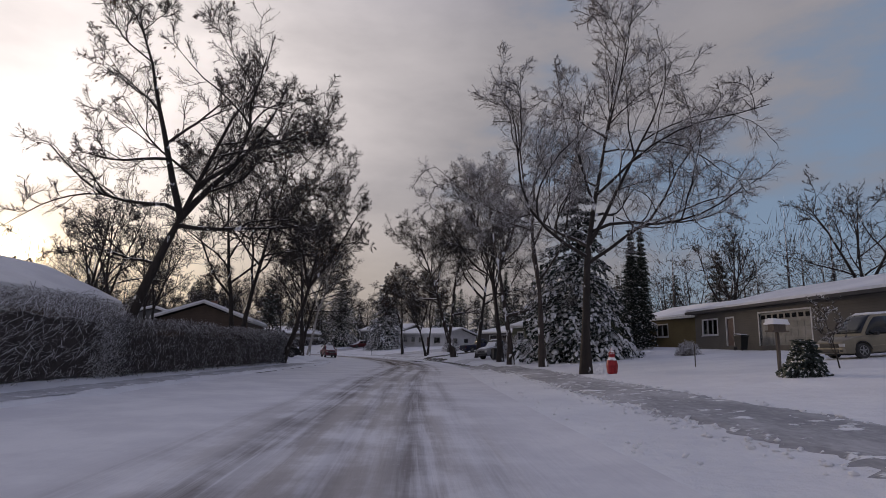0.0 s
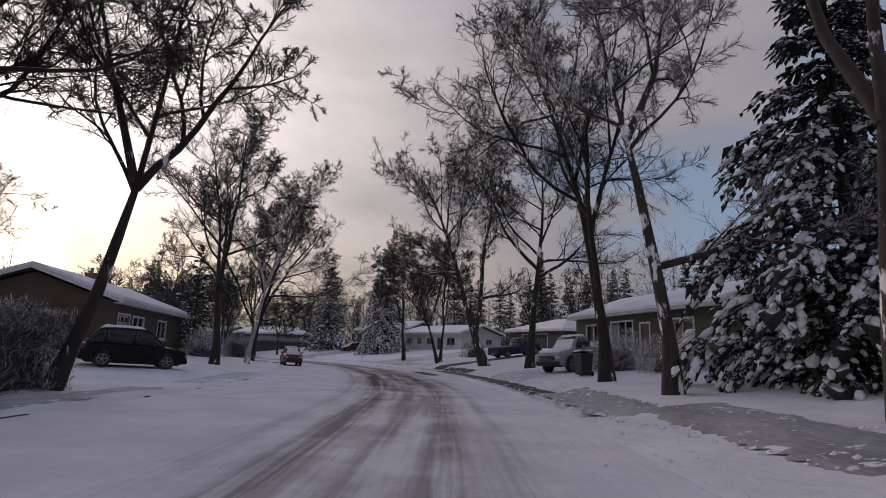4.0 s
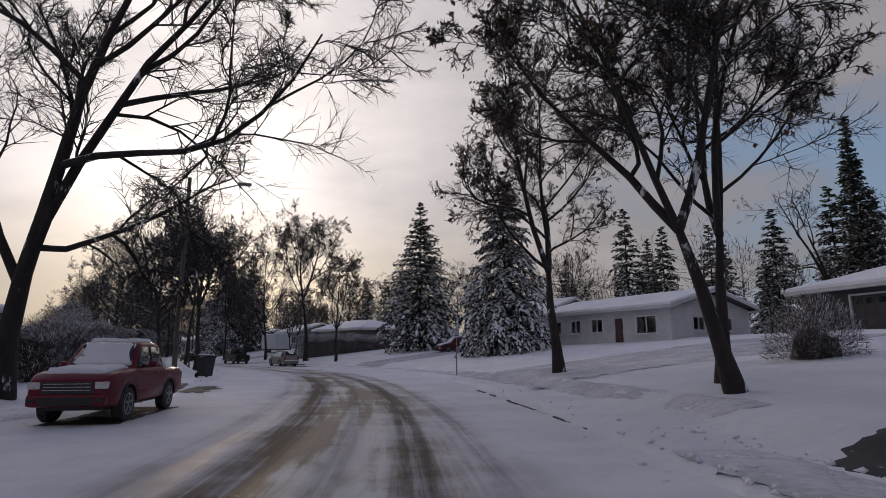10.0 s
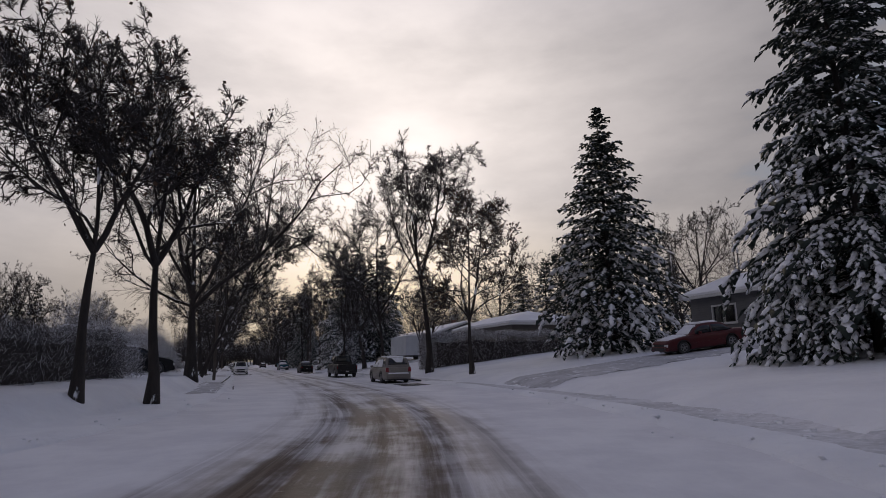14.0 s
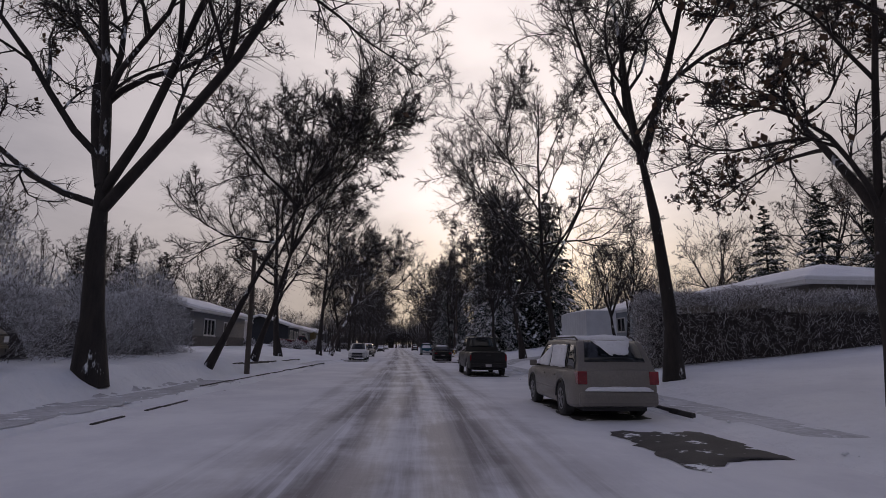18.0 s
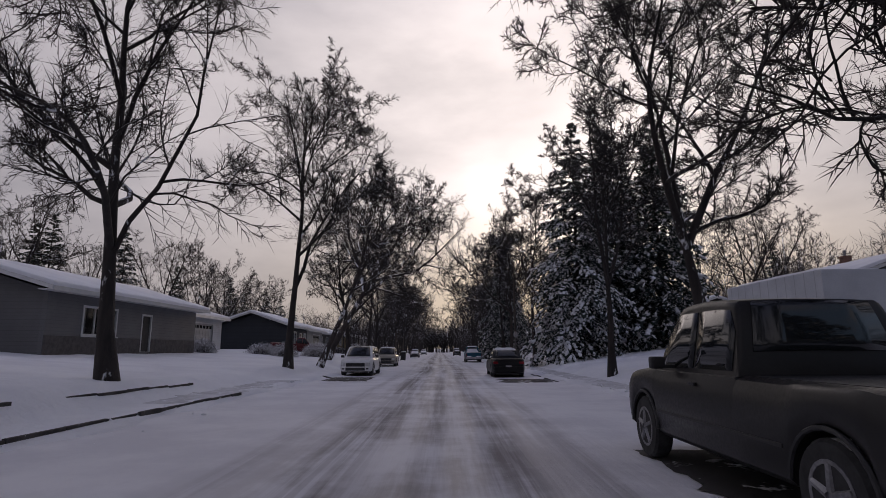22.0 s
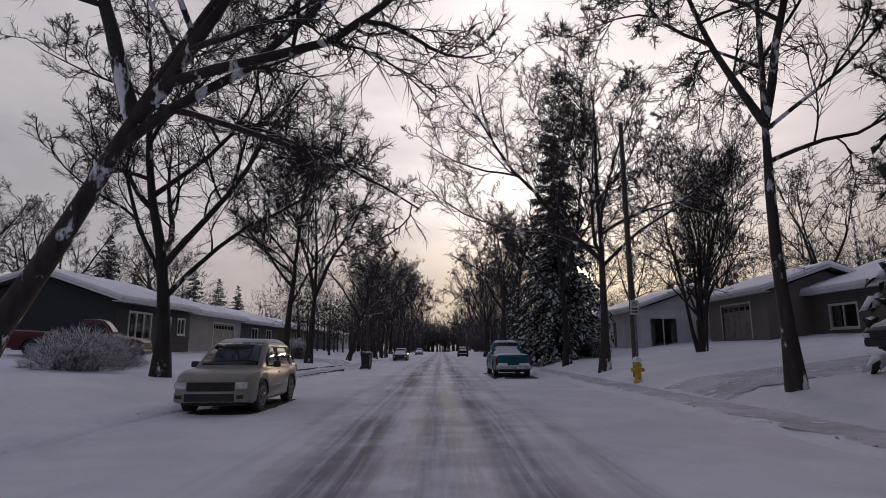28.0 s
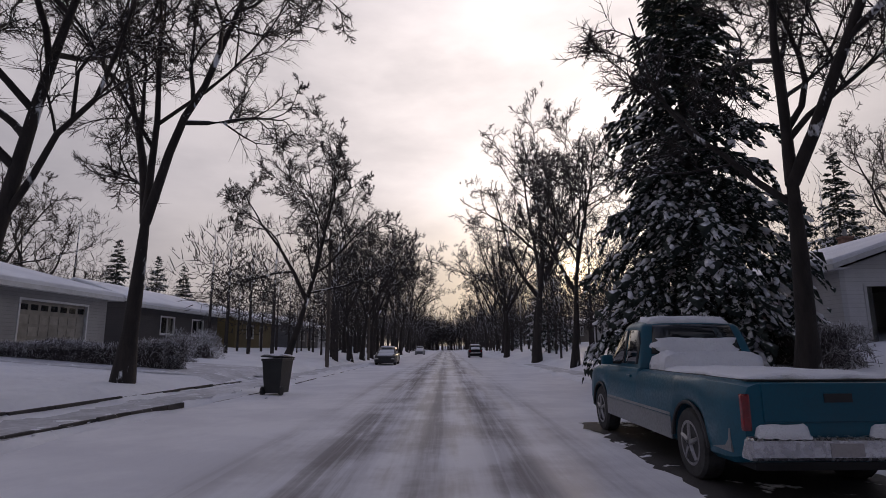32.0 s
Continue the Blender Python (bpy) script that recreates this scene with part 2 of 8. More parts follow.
def road_mat():
    """Packed snow on asphalt: sand and slush along the wheel tracks. The map 'street' holds metres along and across."""
    m = bpy.data.materials.new("packed_snow")
    m.use_nodes = True
    n = Nodes(m.node_tree)
    street_map = n.add("ShaderNodeUVMap")
    street_map.uv_map = "street"
    uv = street_map.outputs[0]
    sep = n.add("ShaderNodeSeparateXYZ")
    n.put(sep.inputs[0], uv)
    along, across = sep.outputs[0], sep.outputs[1]
    slow = n.noise(n.stretch(uv, 0.06, 0.06, 1), 1.0, 3.0)
    across = n.math("ADD", across, n.math("MULTIPLY", n.math("SUBTRACT", slow, 0.5), 0.6))
    across = n.math("SUBTRACT", across, n.span(along, 100.0, 122.0, 0.0, 0.75))
    streak = n.noise(n.stretch(uv, 0.10, 1.7, 1), 1.0, 5.0, 0.65)
    thin = n.noise(n.stretch(uv, 0.14, 7.0, 1), 1.0, 4.0, 0.6)
    blot = n.noise(uv, 0.5, 5.0, 0.65)
    crumb = n.noise(uv, 6.0, 5.0, 0.7)
    far = n.math("ABSOLUTE", n.math("ADD", across, 1.0))
    lane = n.span(far, 0.5, 3.1, 1.0, 0.0)
    ruts = []
    for at, wide, power in ((0.05, 0.30, 0.9), (-0.95, 0.20, 0.55), (-2.05, 0.42, 1.0), (1.0, 0.16, 0.4), (-3.2, 0.2, 0.35)):
        off = n.math("ABSOLUTE", n.math("SUBTRACT", across, at))
        ruts.append(n.math("MULTIPLY", n.span(off, wide * 0.3, wide * 1.5, 1.0, 0.0), power))
    rut = ruts[0]
    for r in ruts[1:]:
        rut = n.math("MAXIMUM", rut, r)
    broken = n.span(n.math("ADD", n.math("MULTIPLY", streak, 0.6), n.math("MULTIPLY", blot, 0.4)), 0.42, 0.58)
    bend = n.math("MULTIPLY", n.span(along, 35.0, 60.0), n.span(along, 95.0, 125.0, 1.0, 0.0))
    sand = n.math("MULTIPLY", lane, n.math("ADD", n.math("ADD", 0.03, n.math("MULTIPLY", bend, 0.30)), n.math("MULTIPLY", broken, n.math("ADD", 0.46, n.math("MULTIPLY", bend, 0.36)))), clamp=True)
    col = n.mix(n.span(blot, 0.35, 0.65), (0.80, 0.80, 0.83, 1), (0.69, 0.69, 0.73, 1))
    col = n.mix(sand, col, (0.135, 0.095, 0.068, 1))
    col = n.mix(n.math("MULTIPLY", n.math("MULTIPLY", rut, n.span(thin, 0.38, 0.54, 0.12, 1.0)), n.math("MULTIPLY", n.math("ADD", 0.50, n.math("MULTIPLY", broken, 0.42)), n.math("ADD", 0.50, n.math("MULTIPLY", bend, 0.48)))), col, (0.066, 0.043, 0.029, 1))
    stain = n.math("MULTIPLY", n.math("MULTIPLY", n.span(n.noise(n.stretch(uv, 0.22, 0.6, 1), 1.0, 4.0, 0.6), 0.54, 0.68), lane), n.math("ADD", 0.12, n.math("MULTIPLY", bend, 0.55)))
    col = n.mix(stain, col, (0.085, 0.064, 0.050, 1))
    col = n.mix(n.math("MULTIPLY", n.span(crumb, 0.60, 0.75), n.math("MULTIPLY", lane, 0.5)), col, (0.66, 0.64, 0.63, 1))
    h = n.math("ADD", n.math("ADD", n.math("MULTIPLY", rut, -0.8), n.math("MULTIPLY", streak, 0.5)), n.math("ADD", n.math("MULTIPLY", crumb, 0.35), n.math("MULTIPLY", thin, 0.35)))
    b = n.add("ShaderNodeBump")
    b.inputs["Strength"].default_value, b.inputs["Distance"].default_value = 0.55, 0.06
    n.put(b.inputs["Height"], h)
    p = n.add("ShaderNodeBsdfPrincipled")
    n.put(p.inputs["Base Color"], col), n.put(p.inputs["Normal"], b.outputs[0])
    n.put(p.inputs["Roughness"], n.span(n.math("SUBTRACT", n.math("ADD", sand, n.math("MULTIPLY", lane, 0.5)), n.math("MULTIPLY", rut, 0.8)), 0.0, 1.0, 0.78, 0.5))
    n.put(p.inputs["Specular IOR Level"], n.span(rut, 0.0, 0.8, 0.45, 0.10))
    out = n.add("ShaderNodeOutputMaterial")
    n.put(out.inputs[0], p.outputs[0])
    return m


SNOW_M = snow_mat()
ROAD_M = road_mat()
ASPHALT = mat("wet_asphalt", (0.035, 0.032, 0.032), (0.075, 0.07, 0.07), rough=0.72, scale=1.3, grain=60, bump=0.6, depth=0.012, snow=2.5, patches=0.015, spec=0.25, stretch=(1, 0.35, 1))
SLUSH = mat("driveway_slush", (0.42, 0.42, 0.435), (0.66, 0.66, 0.69), rough=0.85, scale=0.7, grain=7, bump=0.7, depth=0.04, spec=0.15, snow=2.5, patches=0.02)
BARK = mat("bark", (0.017, 0.014, 0.013), (0.040, 0.032, 0.029), rough=0.9, scale=5, grain=38, bump=0.9, depth=0.03, snow=0.72, patches=-0.01, stretch=(1, 1, 0.25))
BARK_SNOWY = mat("bark_snowy", (0.028, 0.022, 0.020), (0.058, 0.046, 0.042), rough=0.9, scale=5, grain=38, bump=0.9, depth=0.03, snow=0.62, patches=0.035, stretch=(1, 1, 0.25))
BARK_PALE = mat("bark_pale", (0.20, 0.185, 0.17), (0.42, 0.40, 0.38), rough=0.85, scale=6, grain=40, bump=0.7, depth=0.02, snow=0.6, patches=0.05)
TWIG = mat("twig", (0.020, 0.016, 0.015), (0.040, 0.031, 0.028), rough=0.9, scale=3, grain=20, bump=0.2, snow=0.86, frost=0.02)
TWIG_FROST = mat("twig_frosted", (0.055, 0.044, 0.040), (0.10, 0.082, 0.074), rough=0.9, scale=3, grain=20, bump=0.2, snow=0.42, frost=0.28)
LEAF = mat("dead_leaf", (0.075, 0.045, 0.028), (0.12, 0.075, 0.045), rough=0.8, scale=2, grain=25, bump=0.2, snow=0.80)
NEEDLE = mat("spruce_needles", (0.018, 0.030, 0.024), (0.035, 0.050, 0.040), rough=0.8, scale=2, grain=25, bump=0.5, depth=0.03, snow=0.55)
NEEDLE_SNOWY = mat("spruce_needles_snowy", (0.018, 0.030, 0.026), (0.035, 0.050, 0.042), rough=0.8, scale=2, grain=25, bump=0.5, depth=0.03, snow=0.47)
HEDGE = mat("hedge_twigs", (0.036, 0.028, 0.027), (0.062, 0.049, 0.046), rough=0.9, scale=2, grain=20, bump=0.3, snow=0.62, frost=0.16)
THICKET = mat("thicket", (0.034, 0.028, 0.027), (0.060, 0.050, 0.047), rough=0.95, scale=4, grain=22, bump=1.0, depth=0.06)
BLACK = mat("black_plastic", (0.014, 0.014, 0.015), (0.024, 0.024, 0.026), rough=0.5, scale=4, grain=60, bump=0.1, depth=0.002)
RUBBER = mat("tyre_rubber", (0.016, 0.016, 0.016), (0.05, 0.05, 0.052), rough=0.9, scale=5, grain=30, bump=0.4, depth=0.004, snow=0.93)
ALLOY = mat("alloy", (0.32, 0.32, 0.33), (0.20, 0.20, 0.21), rough=0.42, metal=0.8, scale=5, grain=30, bump=0.1, depth=0.002)
CHROME = mat("chrome", (0.55, 0.55, 0.57), (0.40, 0.40, 0.42), rough=0.25, metal=1.0, scale=3, grain=20, bump=0.05, depth=0.001)
RED_LENS = mat("red_lens", (0.24, 0.008, 0.012), (0.16, 0.006, 0.010), rough=0.2, scale=9, grain=50, bump=0.1, depth=0.002, coat=0.5)
CLEAR_LENS = mat("clear_lens", (0.66, 0.66, 0.66), (0.42, 0.42, 0.42), rough=0.15, scale=14, grain=60, bump=0.2, depth=0.003, coat=0.6)
CAR_GLASS = glass_mat("tinted_glass", (0.012, 0.015, 0.018), 0.0)
PANE = glass_mat("window_glass", (0.75, 0.8, 0.82), 1.0)
DARK_WOOD = mat("weathered_pole", (0.060, 0.048, 0.040), (0.12, 0.10, 0.085), rough=0.9, scale=2, grain=30, bump=0.7, depth=0.01, stretch=(1, 1, 0.1), snow=0.9)
STEEL = mat("galvanised_steel", (0.28, 0.29, 0.30), (0.18, 0.19, 0.20), rough=0.5, metal=0.7, scale=5, grain=40, bump=0.1, depth=0.002, snow=0.85)
WHITE_PAINT = mat("white_trim", (0.62, 0.62, 0.62), (0.50, 0.50, 0.50), rough=0.6, scale=2, grain=30, bump=0.15, depth=0.003)
DARK_ROOM = mat("dim_interior", (0.05, 0.045, 0.04), rough=0.9)


def paint(name, c, rough=0.36, metal=0.1, spec=0.3):
    return mat("paint_" + name, c, tuple(v * 0.72 + 0.01 for v in c), rough=rough, metal=metal, scale=1.2, grain=30, bump=0.04, depth=0.001, coat=0.06 if max(c) > 0.02 else 0.0, spec=spec)


def siding(name, c, lap=0.16):
    return mat("siding_" + name, c, tuple(v * 0.8 for v in c), rough=0.8, scale=0.8, grain=25, bump=0.35, depth=0.012, laps=(2, lap))


# ---------------------------------------------------------------- the street's own coordinates
def smooth_line(points, step=0.5):
    """Points evenly along a smooth curve through the given ones."""
    p = np.array([2 * np.array(points[0]) - points[1], *points, 2 * np.array(points[-1]) - points[-2]], float)
    out = []
    for i in range(1, len(p) - 2):
        for u in np.linspace(0, 1, 24, endpoint=False):
            a, b, c, d = p[i - 1], p[i], p[i + 1], p[i + 2]
            out.append(0.5 * (2 * b + (c - a) * u + (2 * a - 5 * b + 4 * c - d) * u * u + (3 * b - a - 3 * c + d) * u ** 3))
    out.append(p[-2])
    out = np.array(out)
    run = np.concatenate([[0], np.cumsum(np.linalg.norm(np.diff(out, axis=0), axis=1))])
    even = np.arange(0, run[-1], step)
    return np.stack([np.interp(even, run, out[:, k]) for k in (0, 1)], 1), even


LINE, RUN = smooth_line(STREET)
RUN = RUN - START
WAY = np.gradient(LINE, axis=0)
WAY /= np.linalg.norm(WAY, axis=1)[:, None]


def xy(s, d):
    """The place s metres along the street and d metres to its right."""
    x, y = np.interp(s, RUN, LINE[:, 0]), np.interp(s, RUN, LINE[:, 1])
    tx, ty = np.interp(s, RUN, WAY[:, 0]), np.interp(s, RUN, WAY[:, 1])
    return np.stack([x + ty * d, y - tx * d], -1)


def heading(s):
    """The street's turn, in degrees, against +y."""
    return math.degrees(math.atan2(-np.interp(s, RUN, WAY[:, 0]), np.interp(s, RUN, WAY[:, 1])))


def kerb_left(s):
    return np.interp(s, *KERB_L)


def kerb_right(s):
    return np.interp(s, *KERB_R)


def rise(s, d):
    """The height of the snow: road 0, pavement and yards above it."""
    s, d = np.broadcast_arrays(np.asarray(s, float), np.asarray(d, float))
    l, r = kerb_left(s) - d, d - kerb_right(s)
    e = np.maximum(l, r)
    tilt = np.where(l > r, np.interp(s, *SLOPE_L), np.interp(s, *SLOPE_R))
    top = np.where(l > r, np.interp(s, *TOP_L), np.interp(s, *TOP_R))
    bank = np.minimum(np.maximum(e - 1.6, 0) * tilt, top)
    foot = np.where(l > r, np.interp(s, *FOOT_L), np.interp(s, *FOOT_R))
    blend = np.clip((e - 1.45) / 0.9, 0, 1)
    return np.where(e < 0, 0.0, 0.13 + (foot - 0.13) * blend + bank)


def spot(s, d, turn=0.0, lift=0.0):
    """The pose of a thing that stands at (s, d); turned from the street's heading."""
    x, y = xy(s, d)
    return pose(x, y, float(rise(s, d)) + lift, 0, 0, heading(s) + turn)


# ---------------------------------------------------------------- mesh helpers
def mesh_np(name, verts, faces, smooth=False, uv=None):
    """A mesh from arrays; faces: one array of quads or triangles, or a list of such arrays."""
    faces = [np.asarray(f, np.int32) for f in (faces if isinstance(faces, list) else [faces]) if len(f)]
    me = bpy.data.meshes.new(name)
    verts = np.asarray(verts, np.float32)
    me.vertices.add(len(verts))
    me.vertices.foreach_set("co", verts.ravel())
    loops = np.concatenate([f.ravel() for f in faces])
    sizes = np.concatenate([np.full(len(f), f.shape[1], np.int32) for f in faces])
    me.loops.add(len(loops))
    me.loops.foreach_set("vertex_index", loops)
    me.polygons.add(len(sizes))
    me.polygons.foreach_set("loop_start", np.concatenate([[0], np.cumsum(sizes)[:-1]]).astype(np.int32))
    if smooth:
        me.polygons.foreach_set("use_smooth", np.ones(len(sizes), bool))
    if uv is not None:
        layer = me.uv_layers.new(name="street")
        layer.data.foreach_set("uv", np.asarray(uv, np.float32)[loops].ravel())
    me.update(calc_edges=True)
    me.validate()
    return me


def attach(name, me, material, parent=None, label="", m=None):
    ob = new(name, me)
    if material and not me.materials:
        me.materials.append(material)
    if parent:
        ob.parent = parent
    if m is not None:
        ob.matrix_basis = m
    if label:
        ob["label"] = label
    return ob


def part(name, bm, material, parent, label="", smooth=False):
    """A bmesh as one mesh object under a thing or a part."""
    me = bpy.data.meshes.new(name)
    if smooth:
        for f in bm.faces:
            f.smooth = True
    bm.to_mesh(me)
    bm.free()
    return attach(name, me, material, parent, label)


def thing(name, m, label, category, group=""):
    ob = new(name)
    ob.empty_display_size = 0.2
    ob.matrix_basis = m
    return tagged(ob, label, category, group)


def box(bm, x0, x1, y0, y1, z0, z1, bevel=0.0, segs=2):
    r = bmesh.ops.create_cube(bm, size=1.0)
    bmesh.ops.scale(bm, vec=(x1 - x0, y1 - y0, z1 - z0), verts=r["verts"])
    bmesh.ops.translate(bm, vec=((x0 + x1) / 2, (y0 + y1) / 2, (z0 + z1) / 2), verts=r["verts"])
    if bevel:
        edges = list({e for v in r["verts"] for e in v.link_edges})
        bmesh.ops.bevel(bm, geom=edges, offset=bevel, segments=segs, affect="EDGES", profile=0.6)
    return bm


def boxes(*rows, bevel=0.0):
    bm = bmesh.new()
    for r in rows:
        box(bm, *r, bevel=bevel)
    return bm


def tube(bm, points, radius, sides=8):
    """A round bar along points; radius: one number, or one for each point."""
    pts = [Vector(p) for p in points]
    rad = radius if isinstance(radius, (list, tuple)) else [radius] * len(pts)
    rings = []
    for i, p in enumerate(pts):
        t = (pts[min(i + 1, len(pts) - 1)] - pts[max(i - 1, 0)]).normalized()
        a = t.cross(Vector((0.31, 0.87, 0.38))).normalized()
        b = t.cross(a)
        rings.append([bm.verts.new(p + rad[i] * (math.cos(q) * a + math.sin(q) * b)) for q in [2 * math.pi * k / sides for k in range(sides)]])
    for u, v in zip(rings, rings[1:]):
        for k in range(sides):
            bm.faces.new((u[k], u[(k + 1) % sides], v[(k + 1) % sides], v[k]))
    bm.faces.new(rings[0][::-1]), bm.faces.new(rings[-1])
    return bm


def lathe(bm, profile, axis="x", sides=20, at=(0, 0, 0)):
    """A turned body: rows of (along, radius) about an axis."""
    rings = []
    for a, r in profile:
        ring = []
        for k in range(sides):
            q = 2 * math.pi * k / sides
            c = (a, r * math.cos(q), r * math.sin(q)) if axis == "x" else (r * math.cos(q), r * math.sin(q), a)
            ring.append(bm.verts.new(Vector(c) + Vector(at)))
        rings.append(ring)
    for u, v in zip(rings, rings[1:]):
        for k in range(sides):
            bm.faces.new((u[k], u[(k + 1) % sides], v[(k + 1) % sides], v[k]))
    bm.faces.new(rings[0][::-1]), bm.faces.new(rings[-1])
    bmesh.ops.recalc_face_normals(bm, faces=bm.faces)
    return bm


def snow_pad(bm, a, b, c, d, thick, seed=0, nx=10, ny=10, fray=0.12):
    """Snow lying on the four-cornered patch a b c d, rounded off and ragged at its edge."""
    a, b, c, d = map(Vector, (a, b, c, d))
    up = (b - a).cross(d - a).normalized()
    if up.z < 0:
        up = -up
    low, high = [], []
    for j in range(ny + 1):
        for i in range(nx + 1):
            u, v = i / nx, j / ny
            e = min(u, 1 - u, v, 1 - v)
            r = noise.noise(Vector((u * 4 + seed, v * 4, seed * 1.7)))
            if e == 0:
                u = min(1, max(0, u + (0.5 - u) * fray * (0.5 + r)))
                v = min(1, max(0, v + (0.5 - v) * fray * (0.5 + noise.noise(Vector((v * 5, u * 5, seed))))))
            p = (a * (1 - u) + b * u) * (1 - v) + (d * (1 - u) + c * u) * v
            low.append(bm.verts.new(p - up * 0.004))
            high.append(bm.verts.new(p + up * thick * (min(1, e * 9) ** 0.5 * (1 + 0.35 * r) if e else 0.25)))
    w = nx + 1
    for j in range(ny):
        for i in range(nx):
            k = j * w + i
            bm.faces.new((high[k], high[k + 1], high[k + w + 1], high[k + w]))
    rim = [i for i in range(w)] + [j * w + nx for j in range(1, ny + 1)] + [ny * w + i for i in range(nx - 1, -1, -1)] + [j * w for j in range(ny - 1, 0, -1)]
    for p, q in zip(rim, rim[1:] + rim[:1]):
        bm.faces.new((low[p], low[q], high[q], high[p]))
    bmesh.ops.recalc_face_normals(bm, faces=bm.faces)
    return bm


# ---------------------------------------------------------------- trees
def tubes(pts, rad, k):
    """Round bars along many polylines at once: pts (n, m, 3), rad (n, m)."""
    n, m, _ = pts.shape
    t = np.gradient(pts, axis=1)
    t /= np.linalg.norm(t, axis=2, keepdims=True) + 1e-9
    ref = np.array([0.31, 0.52, 0.21]) + 0 * t
    a = np.cross(t, ref)
    a /= np.linalg.norm(a, axis=2, keepdims=True) + 1e-9
    b = np.cross(t, a)
    q = np.arange(k) * 2 * np.pi / k
    ring = pts[:, :, None] + rad[:, :, None, None] * (np.cos(q)[:, None] * a[:, :, None] + np.sin(q)[:, None] * b[:, :, None])
    idx = np.arange(n * m * k).reshape(n, m, k)
    nxt = np.roll(idx, -1, axis=2)
    quads = np.stack([idx[:, :-1], nxt[:, :-1], nxt[:, 1:], idx[:, 1:]], -1).reshape(-1, 4)
    return ring.reshape(-1, 3), quads


def spikes(pts, rad):
    """Thin tapering twigs, three-sided and pointed: pts (n, m, 3); only the first and last points count."""
    a, b = pts[:, 0], pts[:, -1]
    t = b - a
    t /= np.linalg.norm(t, axis=1, keepdims=True) + 1e-9
    u = np.cross(t, np.array([0.31, 0.52, 0.21]) + 0 * t)
    u /= np.linalg.norm(u, axis=1, keepdims=True) + 1e-9
    w = np.cross(t, u)
    r = rad[:, :1]
    v = np.stack([a + r * u, a + r * (-0.5 * u + 0.866 * w), a + r * (-0.5 * u - 0.866 * w), b], 1)
    f = np.array([[0, 1, 3], [1, 2, 3], [2, 0, 3]])
    return v.reshape(-1, 3), (np.arange(len(a))[:, None, None] * 4 + f[None]).reshape(-1, 3)


def join(parts):
    verts, faces, at = [], [], 0
    for v, f in parts:
        verts.append(v), faces.append(f + at)
        at += len(v)
    return np.concatenate(verts), np.concatenate(faces)


def grow(rng, pts, rad, count, low, high, angle, length, lift, wob, m, shrink, droop=0.0):
    """Branches on parent polylines: count on each, between low and high along it. Returns their polylines and radii."""
    n, pm, _ = pts.shape
    u = low + (high - low) * (np.arange(count)[None] + rng.random((n, count))) / count
    pos = u * (pm - 1)
    i = np.minimum(pos.astype(int), pm - 2)
    fr = (pos - i)[..., None]
    rows = np.arange(n)[:, None]
    p0, p1 = pts[rows, i], pts[rows, i + 1]
    start = p0 * (1 - fr) + p1 * fr
    way = p1 - p0
    way /= np.linalg.norm(way, axis=2, keepdims=True) + 1e-9
    r0 = (rad[rows, i] * (1 - fr[..., 0]) + rad[rows, i + 1] * fr[..., 0])
    size = np.linalg.norm(np.diff(pts, axis=1), axis=2).sum(1)[:, None]
    long = size * length * (1.06 - 0.56 * u) * rng.uniform(0.7, 1.25, u.shape)
    az = np.arange(count)[None] * 2.4 + rng.uniform(0, 6.28, (n, 1)) + rng.normal(0, 0.5, u.shape)
    a = np.cross(way, np.array([0.3, 0.5, 0.2]) + 0 * way)
    a /= np.linalg.norm(a, axis=2, keepdims=True) + 1e-9
    b = np.cross(way, a)
    side = np.cos(az)[..., None] * a + np.sin(az)[..., None] * b
    ang = np.radians(angle) * rng.uniform(0.7, 1.3, u.shape)[..., None]
    d = (way * np.cos(ang) + side * np.sin(ang)).reshape(-1, 3)
    start, long, r0 = start.reshape(-1, 3), long.ravel(), r0.ravel()
    out = [start]
    arch, sway = rng.normal(0, wob * 0.85, d.shape), rng.normal(0, wob * 1.0, d.shape)           # each branch bends its own way, and back again
    for j in range(m):
        f = j / m
        d = d + arch + sway * math.cos(f * 5.2) + rng.normal(0, wob * 0.75, d.shape)
        d[:, 2] += lift * (0.45 + 0.8 * f) - droop * f
        d /= np.linalg.norm(d, axis=1, keepdims=True) + 1e-9
        out.append(out[-1] + d * (long / m)[:, None])
    new_pts = np.stack(out, 1)
    r = np.minimum(r0 * shrink, 0.010 + long * (0.0165 if shrink > 0.7 else 0.0115))
    return new_pts, r[:, None] * np.linspace(1, 0.14, m + 1)[None] ** 0.85


def leaf_blades(rng, ends, size):
    n = len(ends)
    a, b = rng.normal(0, 1, (n, 3)), rng.normal(0, 1, (n, 3))
    a[:, 2] -= 0.6
    a /= np.linalg.norm(a, axis=1, keepdims=True)
    b = np.cross(a, b)
    b /= np.linalg.norm(b, axis=1, keepdims=True) + 1e-9
    c = np.cross(a, b)
    s = size * rng.uniform(0.6, 1.3, (n, 1))
    v = np.stack([ends, ends + a * s * 0.5 + b * s * 0.32 + c * s * 0.08, ends + a * s, ends + a * s * 0.5 - b * s * 0.32 + c * s * 0.08], 1)
    return v.reshape(-1, 3), np.arange(4 * n).reshape(n, 4)


